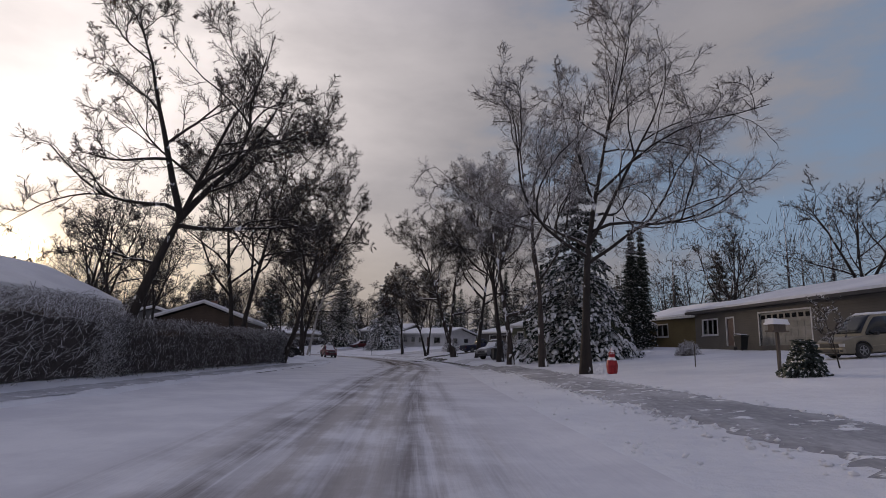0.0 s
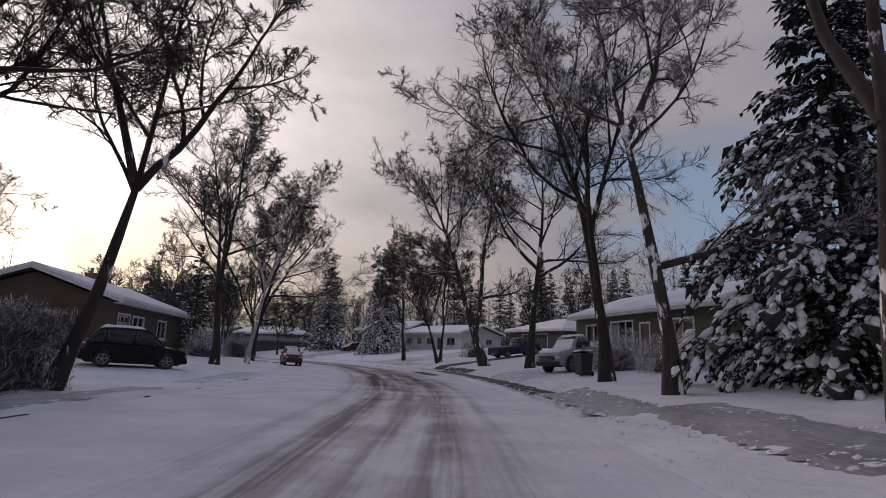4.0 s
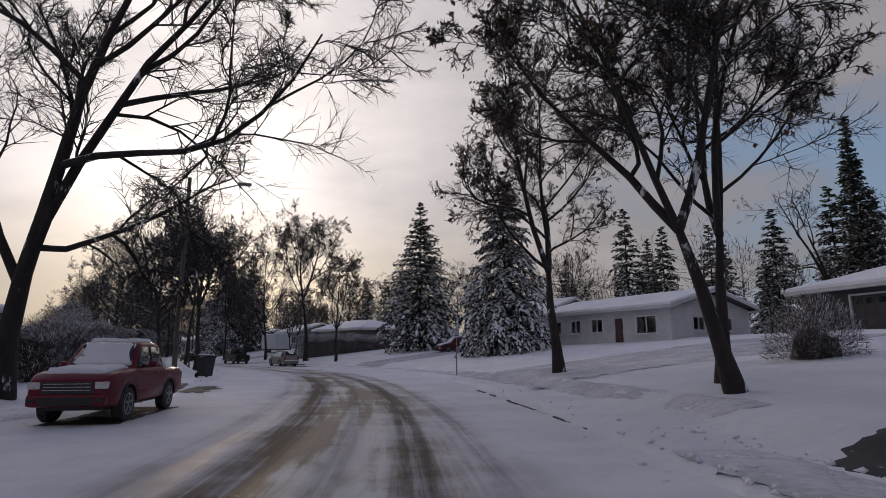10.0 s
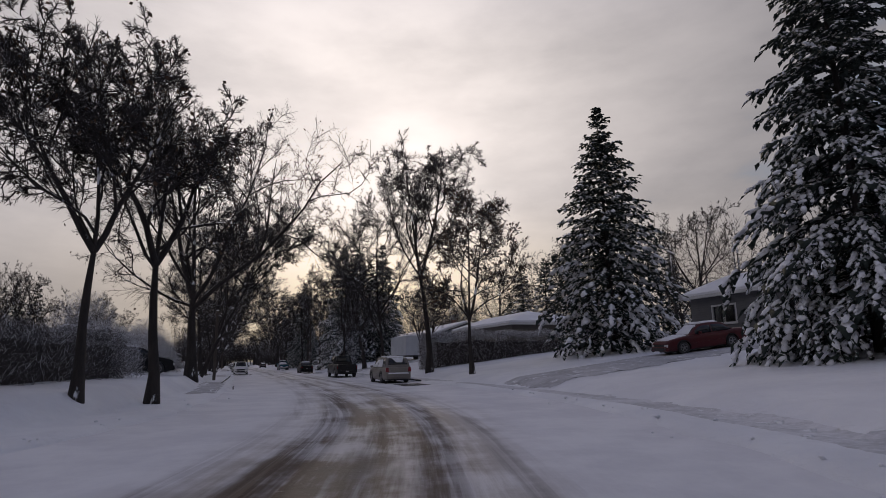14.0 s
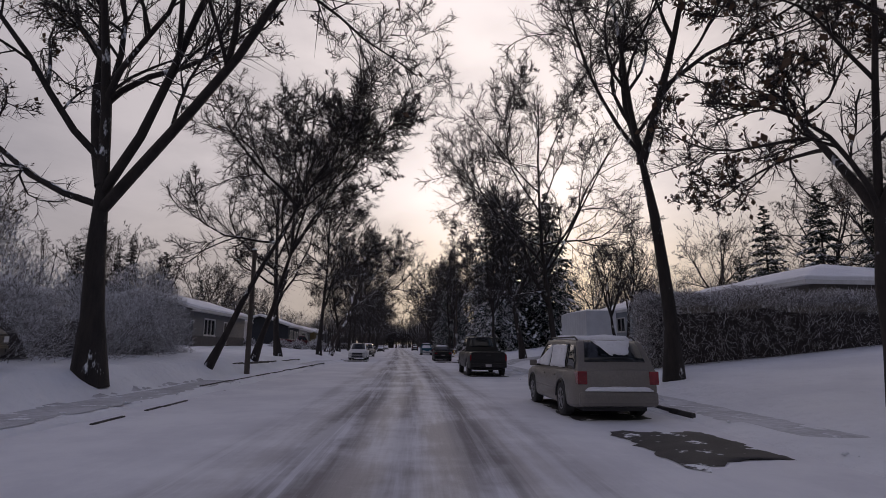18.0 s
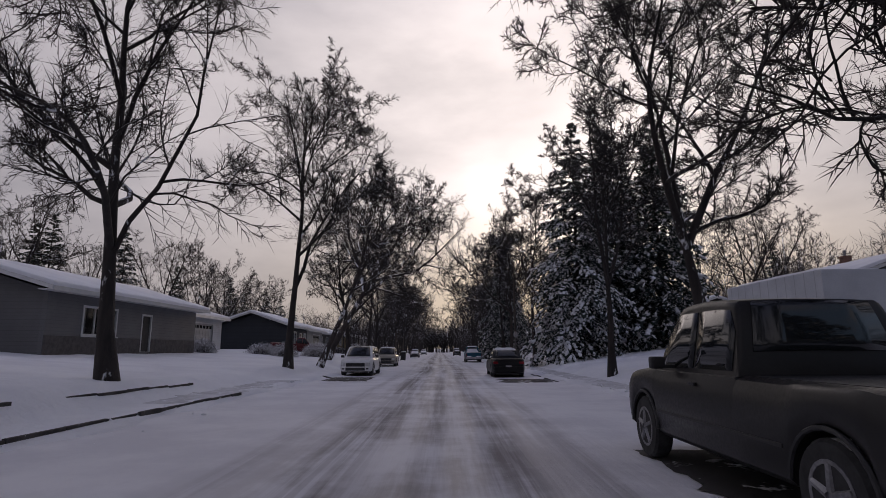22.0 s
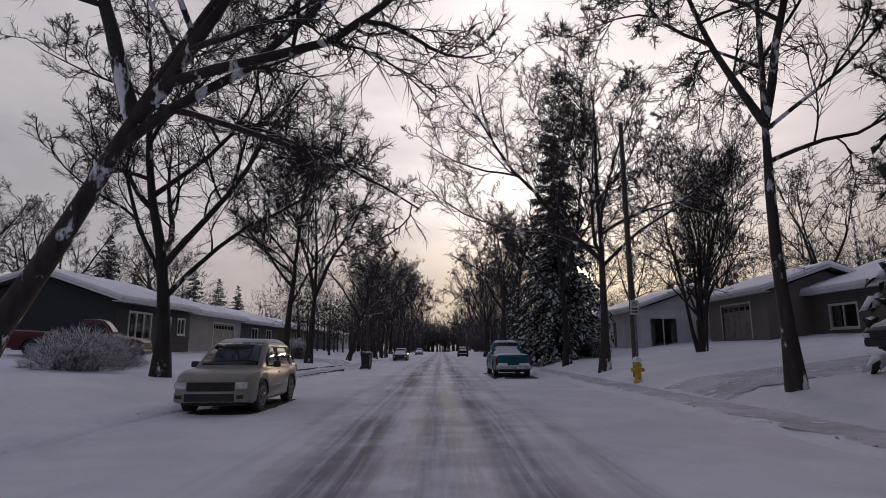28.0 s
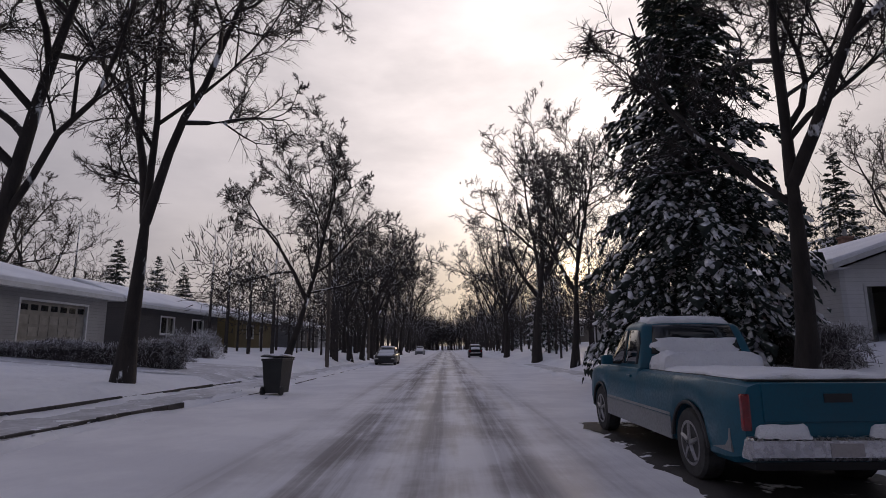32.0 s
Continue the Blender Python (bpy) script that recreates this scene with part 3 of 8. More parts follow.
def bare_tree(seed, height, girth=0.26, lean=(0, 0), fork=0.3, limbs=7, spread=42, lift=0.16, droop=0.0, own=(), detail=1.0, stems=1,
              leaves=0, bark=None, twig=None, bend=0.25, leaders=None):
    """A leafless street tree: trunk with limbs, and a crown of twigs. own: limbs placed by hand as (height, azimuth, rise, length)."""
    rng = np.random.default_rng(seed)
    m = 9
    trunks, radii = [], []
    for q in range(stems):
        az = rng.uniform(0, 6.28) + q * 2.2
        out = [np.array([0.0, 0.0, -0.25]) + (np.array([math.cos(az), math.sin(az), 0]) * girth * 0.7 if stems > 1 else 0)]
        tilt = np.array([lean[0], lean[1], 1.0]) + (np.array([math.cos(az), math.sin(az), 0]) * 0.16 if stems > 1 else 0)
        d = tilt / np.linalg.norm(tilt)
        for j in range(m):
            d = d + rng.normal(0, 0.05, 3) + np.array([-lean[0], -lean[1], 0]) * bend / m
            d /= np.linalg.norm(d)
            out.append(out[-1] + d * height * 0.86 / m * (1 if q == 0 else 0.9))
        trunks.append(out)
        f = np.linspace(0, 1, m + 1)
        radii.append(girth * (1 - 0.88 * f ** 0.8) * (1 if stems == 1 else 0.7))
    trunk, tr = np.array(trunks), np.array(radii)
    tr[:, 0] *= 1.5
    tr[:, 1] *= 1.05
    if leaders is None:
        leaders = 0 if stems > 1 or any(o[2] > 45 for o in own) else 2
    if leaders:
        # the trunk splits into steep leaders
        i = max(2, int(round((fork + 0.02) * m)))
        turn = rng.uniform(0, 6.28)
        extra, er = [], []
        for q in range(leaders):
            az = turn + q * 6.283 / leaders + rng.normal(0, 0.3)
            d = np.array([math.cos(az) * 0.55 + lean[0] * 0.6, math.sin(az) * 0.55 + lean[1] * 0.6, 1.0])
            d /= np.linalg.norm(d)
            out = [trunk[0][i]]
            for j in range(m):
                d = d + rng.normal(0, 0.075, 3) + np.array([0, 0, 0.05])
                d /= np.linalg.norm(d)
                out.append(out[-1] + d * height * (0.86 * (1 - i / m) * rng.uniform(0.92, 1.06)) / m)
            extra.append(out), er.append(girth * 0.62 * (1 - 0.85 * np.linspace(0, 1, m + 1) ** 0.9))
        tr[0, i:] *= 0.78
        big, br = grow(rng, trunk, tr, max(5, limbs - 1), fork, 0.96, spread * 1.18, 0.52, lift * 0.8, 0.115, 7, 0.72, droop * 0.4)
        lead, lr = np.array(extra), np.array(er)
        b2, r2 = grow(rng, lead, lr, max(4, limbs - 3), 0.18, 0.97, spread * 1.2, 0.62, lift * 0.7, 0.12, 7, 0.72, droop * 0.4)
        big, br = np.concatenate([big, b2]), np.concatenate([br, r2])
        trunk, tr = np.concatenate([trunk, lead]), np.concatenate([tr, lr])
    else:
        big, br = grow(rng, trunk, tr, limbs + 3, fork, 0.95, spread * 1.18, 0.60, lift * 0.8, 0.115, 7, 0.72, droop * 0.4)
    if own:
        extra, er = [], []
        for h, az, up, long, *more in own:
            stem = trunk[0] if len(more) < 2 else extra[more[1]]
            e = h * (len(stem) - 1)
            i = min(int(e), len(stem) - 2)
            p = stem[i] * (1 - (e - i)) + stem[i + 1] * (e - i)
            d = np.array([math.cos(radians(az)) * math.cos(radians(up)), math.sin(radians(az)) * math.cos(radians(up)), math.sin(radians(up))])
            out = [p]
            for j in range(7):
                d = d + rng.normal(0, 0.15, 3) + np.array([0, 0, 0.15 * (j > 2)])
                d /= np.linalg.norm(d)
                out.append(out[-1] + d * long / 7)
            extra.append(out), er.append(girth * 0.82 * (more[0] if more else 0.45) * np.linspace(1, 0.2, 8))
        big, br = np.concatenate([big, np.array(extra)]), np.concatenate([br, np.array(er)])
    # limbs fork again, and all of them carry boughs
    second, sec_r = grow(rng, big, br, 2, 0.30, 0.80, 36, 0.72, lift * 0.8, 0.13, 7, 0.76, droop * 0.5)
    big, br = np.concatenate([big, second]), np.concatenate([br, sec_r])
    k1, k2, k3 = max(3, round((6.2 if leaders else 7.0) * detail)), max(3, round(9.8 * detail)), max(3, round(9.0 * detail))
    mid, mr = grow(rng, big, br, k1, 0.20, 1.0, 42, 0.46, lift * 0.8, 0.17, 6, 0.62, droop * 0.6)
    top, _ = grow(rng, trunk, tr, 6, 0.8, 1.0, 34, 0.22, lift, 0.12, 6, 0.6)
    mid = np.concatenate([mid, top])
    mr = np.concatenate([mr, np.full((len(top), 1), girth * 0.12) * np.linspace(1, 0.4, 7)[None]])
    small, sr = grow(rng, mid, mr, k2, 0.12, 1.0, 42, 0.50, lift * 0.8, 0.20, 2, 0.6, droop)
    twigs, wr = grow(rng, small, sr, k3, 0.06, 1.0, 36, 0.72, lift * 0.6, 0.22, 1, 0.75, droop)
    wr = np.maximum(wr, 0.0088) * np.linspace(1, 0.55, wr.shape[1])
    wood = join([tubes(trunk, tr, 12), tubes(big, br, 7), tubes(mid, np.maximum(mr, 0.017), 3)])
    sr = np.maximum(sr, 0.014)
    fine = (spikes(np.stack([small[:, 0], small[:, 1] * 1.25 - small[:, 0] * 0.25], 1), sr[:, :1] * 1.1), join([spikes(small[:, 1:], sr[:, 1:2] * 1.1), spikes(twigs, wr * 1.1)]))
    blades = None
    if leaves:
        ends = twigs[rng.integers(0, len(twigs), leaves), -1] + rng.normal(0, 0.05, (leaves, 3))
        blades = leaf_blades(rng, ends, 0.16)
    return wood, fine, blades, bark or BARK, twig or TWIG


def put_tree(spec, m, label, group="street trees", kind_name="tree"):
    wood, fine, blades, bark, twig = spec
    ob = thing(kind_name, m, label, "tree", group)
    attach("trunk", mesh_np("trunk", *wood, smooth=True), bark, ob)
    attach("crown", mesh_np("crown", np.concatenate([fine[0][0], fine[1][0]]), [fine[0][1], fine[1][1] + len(fine[0][0])]), twig, ob, "bare twigs with snow lying on them")
    if blades is not None:
        attach("foliage", mesh_np("foliage", *blades), LEAF, ob, "withered brown leaves still hanging")
    return ob


def stretched_lumps(pos, way, up, long, wide, thick):
    """Many six-pointed lumps, each along its own way."""
    side = np.cross(way, up)
    side /= np.linalg.norm(side, axis=1, keepdims=True) + 1e-9
    up = np.cross(side, way)
    v = np.stack([pos - way * long[:, None] * 0.42, pos + way * long[:, None] * 0.58, pos + side * wide[:, None], pos - side * wide[:, None],
                  pos + up * thick[:, None], pos - up * thick[:, None] * 0.8], 1)
    f = np.array([[0, 2, 4], [2, 1, 4], [1, 3, 4], [3, 0, 4], [2, 0, 5], [1, 2, 5], [3, 1, 5], [0, 3, 5]])
    n = len(pos)
    return v.reshape(-1, 3), (np.arange(n)[:, None, None] * 6 + f[None]).reshape(-1, 3)


def tufts(pos, way, long, wide, thick):
    """Many small pointed sprays of needles, each along its own way."""
    side = np.cross(way, np.array([0, 0, 1.0]))
    side /= np.linalg.norm(side, axis=1, keepdims=True) + 1e-9
    up = np.cross(side, way)
    v = np.stack([pos - way * long[:, None] * 0.4, pos + way * long[:, None] * 0.6, pos + side * wide[:, None] + up * thick[:, None], pos - side * wide[:, None] + up * thick[:, None] * 0.6], 1)
    f = np.array([[0, 2, 1], [0, 1, 3], [0, 3, 2], [1, 2, 3]])
    return v.reshape(-1, 3), (np.arange(len(pos))[:, None, None] * 4 + f[None]).reshape(-1, 3)


def soft_lumps(rng, pos, way, long, wide, thick):
    """Many rounded mounds, each along its own way, bulging upwards."""
    bm = bmesh.new()
    bmesh.ops.create_icosphere(bm, subdivisions=1, radius=1.0)
    ball = np.array([v.co[:] for v in bm.verts])
    tri = np.array([[v.index for v in f.verts] for f in bm.faces])
    bm.free()
    side = np.cross(way, np.array([0, 0, 1.0]))
    side /= np.linalg.norm(side, axis=1, keepdims=True) + 1e-9
    up = np.cross(side, way)
    n, k = len(pos), len(ball)
    b = ball[None] * rng.uniform(0.72, 1.22, (n, k, 1))
    low = np.where(b[..., 2:3] < 0, 0.35, 1.0)
    v = pos[:, None] + way[:, None] * b[..., 0:1] * long[:, None, None] + side[:, None] * b[..., 1:2] * wide[:, None, None] + up[:, None] * b[..., 2:3] * low * thick[:, None, None]
    return v.reshape(-1, 3), (np.arange(n)[:, None, None] * k + tri[None]).reshape(-1, 3)


def spruce(seed, height, width, rows=24, boughs=11, sprays=22, sag=0.55, bare=0.03, lumpy=1.0, pads=0.85, fine=False, hollow=0.88):
    """A spruce: trunk, and boughs that sag under snow. Each bough is a spine with hanging branchlets, each branchlet a run of needle sprays under a roll of snow."""
    rng = np.random.default_rng(seed)
    near_by = fine and height > 12
    z, az, reach = [], [], []
    for i in range(rows):
        f = (i + rng.random(boughs) * 0.8) / rows
        nb = boughs if i < rows * 0.8 else max(4, boughs // 2)
        for k in range(nb):
            g = f[k % boughs]
            z.append(height * (bare + (1 - bare) * g ** 0.93))
            az.append(2 * math.pi * (k + rng.random() * 0.9) / nb + i * 0.7)
            reach.append(max(0.16, width * (1 - g) ** hollow * rng.uniform(0.62, 1.15)))
    z, az, reach = map(np.array, (z, az, reach))
    n = len(z)
    radial = np.stack([np.cos(az), np.sin(az), 0 * az], 1)
    g = z / height
    start_up = 0.15 + 0.5 * g ** 2
    m = 16
    t = np.linspace(0.10, 1.0, m)
    drop = (start_up[:, None] * t - (sag * (1 - g) + 0.12)[:, None] * t ** 1.7 + 0.10 * np.maximum(t - 0.75, 0)) * reach[:, None]
    bend = rng.normal(0, 0.10, (n, 1)) * t[None] ** 2 * reach[:, None]
    across = np.stack([-radial[:, 1], radial[:, 0], 0 * az], 1)
    spine = radial[:, None] * (reach[:, None] * t)[:, :, None] + across[:, None] * bend[:, :, None] + np.array([0, 0, 1.0]) * (z[:, None] + drop)[:, :, None]
    way = np.gradient(spine, axis=1)
    way /= np.linalg.norm(way, axis=2, keepdims=True) + 1e-9
    side = np.cross(way, np.array([0, 0, 1.0]))
    side /= np.linalg.norm(side, axis=2, keepdims=True) + 1e-9
    # hanging branchlets
    nb = max(5, sprays // 3) if near_by else max(4, sprays // 4)
    u = (np.arange(nb)[None] + rng.random((n, nb))) / nb * 0.80 + 0.20
    at = np.minimum((u * (m - 1)).astype(int), m - 1)
    row = np.arange(n)[:, None]
    hand = np.where((np.arange(nb)[None] + rng.integers(0, 2, (n, 1))) % 2 == 0, 1.0, -1.0)
    base, fw, sd = spine[row, at], way[row, at], side[row, at]
    tip = u > 0.93
    spread = np.where(tip, 0.15, 0.85) * hand * rng.uniform(0.55, 1.2, u.shape)
    d = fw * rng.uniform(0.55, 1.0, (n, nb, 1)) + sd * spread[..., None] + rng.normal(0, 0.10, base.shape)
    d[..., 2] -= rng.uniform(0.15, 0.75, u.shape) * (1.15 - g[:, None])
    d /= np.linalg.norm(d, axis=2, keepdims=True)
    size = (0.16 + reach[:, None] * 0.30 * np.sin(np.clip(u, 0, 1) * np.pi * 0.80) ** 0.8) * rng.uniform(0.6, 1.3, u.shape)
    q = 7 if near_by else 4
    v = (np.arange(q)[None, None] + rng.random((n, nb, q))) / q
    pos = base[:, :, None] + d[:, :, None] * (v * size[..., None])[..., None]
    pos[..., 2] -= 0.22 * v ** 2 * size[..., None]
    flip = np.where(np.arange(q) % 2 == 0, 1.0, -1.0)
    cross = np.cross(d, np.array([0, 0, 1.0]))
    nd = d[:, :, None] * 0.9 + cross[:, :, None] * (flip * 0.65)[None, None, :, None] + rng.normal(0, 0.18, pos.shape)
    nd[..., 2] -= 0.42
    nd /= np.linalg.norm(nd, axis=3, keepdims=True)
    long = ((0.15 if near_by else 0.20) + 0.17 * size[..., None]) * rng.uniform(0.65, 1.35, v.shape)
    wide = 0.30 if near_by else 0.40
    parts = [tufts(pos.reshape(-1, 3), nd.reshape(-1, 3), long.ravel(), (long * wide * lumpy).ravel(), (long * 0.16 * lumpy).ravel())]
    # needles close along the spine, which make the tree dense
    core = spine[:, 1::2] + rng.normal(0, 0.05, spine[:, 1::2].shape)
    cd = way[:, 1::2] + rng.normal(0, 0.35, core.shape)
    cd[..., 2] -= 0.5
    cd /= np.linalg.norm(cd, axis=2, keepdims=True)
    cl = (0.22 + 0.10 * reach[:, None]) * rng.uniform(0.8, 1.3, core.shape[:2])
    parts.append(tufts(core.reshape(-1, 3), cd.reshape(-1, 3), cl.ravel(), (cl * 0.42).ravel(), (cl * 0.2).ravel()))
    lum = join(parts)
    # snow: a roll along each branchlet and a ridge along the spine
    two = 6 if near_by else 2
    keep = rng.random((n, nb, two)) < (pads * np.clip(1.25 - 1.15 * g, 0.22, 1) * rng.uniform(0.55, 1.15, n))[:, None, None]
    far = rng.uniform(0.15, 0.95, keep.shape)
    big = np.repeat(size[..., None], two, 2)
    sp = base[:, :, None] + d[:, :, None] * (big * far)[..., None] + np.array([0, 0, 0.02])
    sp[..., 2] -= 0.22 * far ** 2 * big * 0.8
    fd = np.repeat(d[:, :, None], two, 2) + rng.normal(0, 0.25, sp.shape)
    fd[..., 2] -= 0.30 * far
    fd /= np.linalg.norm(fd, axis=3, keepdims=True)
    sl = 0.03 + big * (rng.uniform(0.06, 0.14, keep.shape) if near_by else rng.uniform(0.12, 0.32, keep.shape))
    sw, st = 0.020 + big * rng.uniform(0.045, 0.095, keep.shape), 0.014 + big * rng.uniform(0.035, 0.075, keep.shape)
    times = 3 if near_by else 1
    line, course = np.repeat(spine, times, 1), np.repeat(way, times, 1)
    ridge = rng.random(line.shape[:2]) < pads * np.clip(0.9 - 0.6 * g, 0.2, 1)[:, None]
    ridge[:, :4 * times] = False
    rp = line + np.array([0, 0, 0.02]) + rng.normal(0, 0.02, line.shape) + rng.normal(0, 0.035 if near_by else 0.0, line.shape) * reach[:, None, None] * np.array([1, 1, 0.25])
    rl = reach[:, None] * rng.uniform(*((0.022, 0.055) if near_by else (0.05, 0.10)), ridge.shape) + 0.03
    ps = np.concatenate([sp[keep], rp[ridge]])
    tip = np.concatenate([fd[keep], course[ridge]])
    pl = np.concatenate([sl[keep], rl[ridge]])
    pw = np.concatenate([sw[keep], rl[ridge] * 0.55])
    pt = np.concatenate([st[keep], 0.02 + rl[ridge] * 0.45])
    if near_by:
        snow_lum = soft_lumps(rng, ps, tip, pl, pw, pt)
    else:
        snow_lum = stretched_lumps(ps, tip, np.array([0, 0, 1.0]) + 0 * ps, pl * 2.1, pw * 1.15, pt * 1.1)
    f = np.linspace(0, 1, 8)
    trunk = tubes(np.stack([0 * f, 0 * f, -0.2 + f * height * 0.98], 1)[None], (height * 0.014 * (1 - 0.93 * f))[None], 8)
    rods = tubes(np.concatenate([np.stack([0 * z, 0 * z, z], 1)[:, None], spine[:, 3::4]], 1), np.maximum(0.01, 0.012 * reach[:, None] * np.linspace(1, 0.3, len(range(3, m, 4)) + 1)[None]), 3)
    return lum, join([trunk, rods]), snow_lum


def put_spruce(spec, m, label, needles=None, group="spruces"):
    ob = thing("spruce_tree", m, label, "tree", group)
    if isinstance(spec[0], tuple):
        attach("trunk", mesh_np("trunk", *spec[1], smooth=True), BARK, ob)
        attach("crown", mesh_np("crown", *spec[0]), needles or NEEDLE_SNOWY, ob, "drooping needle boughs under snow")
        attach("bough_snow", mesh_np("bough_snow", *spec[2], smooth=True), SNOW_M, ob, "pads of snow lying on the boughs")["kind"] = "stuff"
    return ob


def bush(seed, rx, ry, height, count=900, core=0.7, frost=None, label="", m=None, group="garden shrubs", name="shrub", square=False):
    """A leafless shrub or clipped hedge: a thicket of fine crossing twigs with snow on top."""
    rng = np.random.default_rng(seed)
    count = int(count * (2.6 if square else 2.2))
    u = rng.random((count, 3))
    if square:
        p = (u * 2 - 1) * np.array([rx, ry, 0.5]) + np.array([0, 0, 0.5])
        edge = rng.integers(0, 3, count)
        hand = np.where(rng.random(count) < 0.5, -1, 1)
        p[edge == 0, 0] = rx * hand[edge == 0] * rng.uniform(0.9, 1.03, (edge == 0).sum())
        p[edge == 1, 1] = ry * hand[edge == 1] * rng.uniform(0.9, 1.03, (edge == 1).sum())
        p[edge == 2, 2] = rng.uniform(0.88, 1.03, (edge == 2).sum())
        wave = np.array([0.84 + 0.2 * noise.noise(Vector((x * 0.5 + seed, y * 0.5, 3.0))) for x, y in p[:, :2]])
        p[:, 2] *= height * wave * (1.04 if height < 1.3 else 1.12)
        d = np.stack([p[:, 0] * 0.03, p[:, 1] * 0.4, 0.45 + 0 * p[:, 0]], 1) + rng.normal(0, 0.55, p.shape)
    else:
        az, ph, r = u[:, 0] * 6.283, np.arccos(1 - u[:, 1]), u[:, 2] ** 0.35
        p = np.stack([rx * r * np.sin(ph) * np.cos(az), ry * r * np.sin(ph) * np.sin(az), height * r * np.cos(ph)], 1)
        p[:, 2] = np.abs(p[:, 2])
        d = p / np.array([rx, ry, height]) + np.array([0, 0, 0.3]) + rng.normal(0, 0.5, p.shape)
    d /= np.linalg.norm(d, axis=1, keepdims=True)
    long = rng.uniform(0.14, 0.42, count) * min(1.0, height)
    pts = np.stack([p - d * long[:, None] * 0.5, p + rng.normal(0, 0.03, p.shape), p + d * long[:, None] * 0.5], 1)
    v, f = spikes(pts, np.array([0.0085, 0.007, 0.004])[None] * rng.uniform(0.7, 1.5, (count, 1)))
    ob = thing(name, m, label, "hedge" if square else "shrub", group)
    attach("branchwork", mesh_np("branchwork", v, f), frost or HEDGE, ob)
    bm = bmesh.new()
    if square:
        nx, ny = max(4, int(rx * 2)), 3
        top = [[bm.verts.new((-rx * 0.96 + 1.92 * rx * i / nx, -ry * 0.55 + 1.1 * ry * j / ny,
                              height * (0.86 + 0.2 * noise.noise(Vector(((-rx + 2 * rx * i / nx) * 0.5 + seed, 0.3 * j, 3.0)))) * 0.80)) for j in range(ny + 1)] for i in range(nx + 1)]
        for i in range(nx):
            for j in range(ny):
                bm.faces.new((top[i][j], top[i + 1][j], top[i + 1][j + 1], top[i][j + 1]))
        ext = bmesh.ops.extrude_face_region(bm, geom=list(bm.faces))
        for v2 in [g for g in ext["geom"] if isinstance(g, bmesh.types.BMVert)]:
            v2.co.z = 0.02
    else:
        bmesh.ops.create_icosphere(bm, subdivisions=2, radius=1.0)
        for v2 in bm.verts:
            k = core * (0.85 + 0.3 * noise.noise(v2.co * 2 + Vector((seed, 0, 0))))
            v2.co = Vector((v2.co.x * rx * k, v2.co.y * ry * k, max(0.0, v2.co.z * height * k)))
    bmesh.ops.recalc_face_normals(bm, faces=bm.faces)
    part("thicket", bm, THICKET, ob, "dense dark inner branches", smooth=not square)
    return ob


# ---------------------------------------------------------------- houses
def wall_boxes(bm, length, height, openings, thick=0.2, z0=-0.6):
    """A wall along x from 0, its outer face at y 0, pierced by openings (x0, x1, z0, z1)."""
    xs = sorted({0.0, length, *[o[0] for o in openings], *[o[1] for o in openings]})
    zs = sorted({z0, height, *[o[2] for o in openings], *[o[3] for o in openings]})
    for a, b in zip(xs, xs[1:]):
        for c, d in zip(zs, zs[1:]):
            if not any(o[0] <= a and b <= o[1] and o[2] <= c and d <= o[3] for o in openings):
                box(bm, a, b, 0, thick, c, d)
    return bm


def window_part(house, x0, x1, z0, z1, y=0.0, bars=1, trim=None, turn=None):
    """A window in an opening: frame, sill, panes, dim room behind."""
    trim = trim or WHITE_PAINT
    bm = bmesh.new()
    rows = []
    for yy in (y - 0.03, y + 0.1):
        for g in (0.07, -0.04):
            rows.append([bm.verts.new(p) for p in ((x0 - g, yy, z0 - g), (x1 + g, yy, z0 - g), (x1 + g, yy, z1 + g), (x0 - g, yy, z1 + g))])
    for p, q in ((0, 1), (1, 3), (3, 2), (2, 0)):
        for k in range(4):
            bm.faces.new((rows[p][k], rows[p][(k + 1) % 4], rows[q][(k + 1) % 4], rows[q][k]))
    bmesh.ops.recalc_face_normals(bm, faces=bm.faces)
    w = part("window", bm, trim, house)
    for k in range(bars):
        c = x0 + (x1 - x0) * (k + 1) / (bars + 1)
        part("mullion", boxes((c - 0.03, c + 0.03, y - 0.01, y + 0.09, z0 + 0.04, z1 - 0.04)), trim, w)
    part("window_sill", boxes((x0 - 0.12, x1 + 0.12, y - 0.09, y - 0.032, z0 - 0.12, z0 - 0.07)), trim, w)
    for k in range(bars + 1):
        a, b = x0 + (x1 - x0) * k / (bars + 1), x0 + (x1 - x0) * (k + 1) / (bars + 1)
        part("pane", boxes((a + 0.035, b - 0.035, y + 0.04, y + 0.05, z0 + 0.04, z1 - 0.04)), PANE, w)
    for a, b in ((x0, x0 + (x1 - x0) * 0.22), (x1 - (x1 - x0) * 0.18, x1)):
        part("curtain", boxes((a, b, y + 0.26, y + 0.29, z0, z1)), mat("curtain", (0.35, 0.33, 0.30), rough=0.9), w)
    if turn is not None:
        w.matrix_basis = turn
    return w


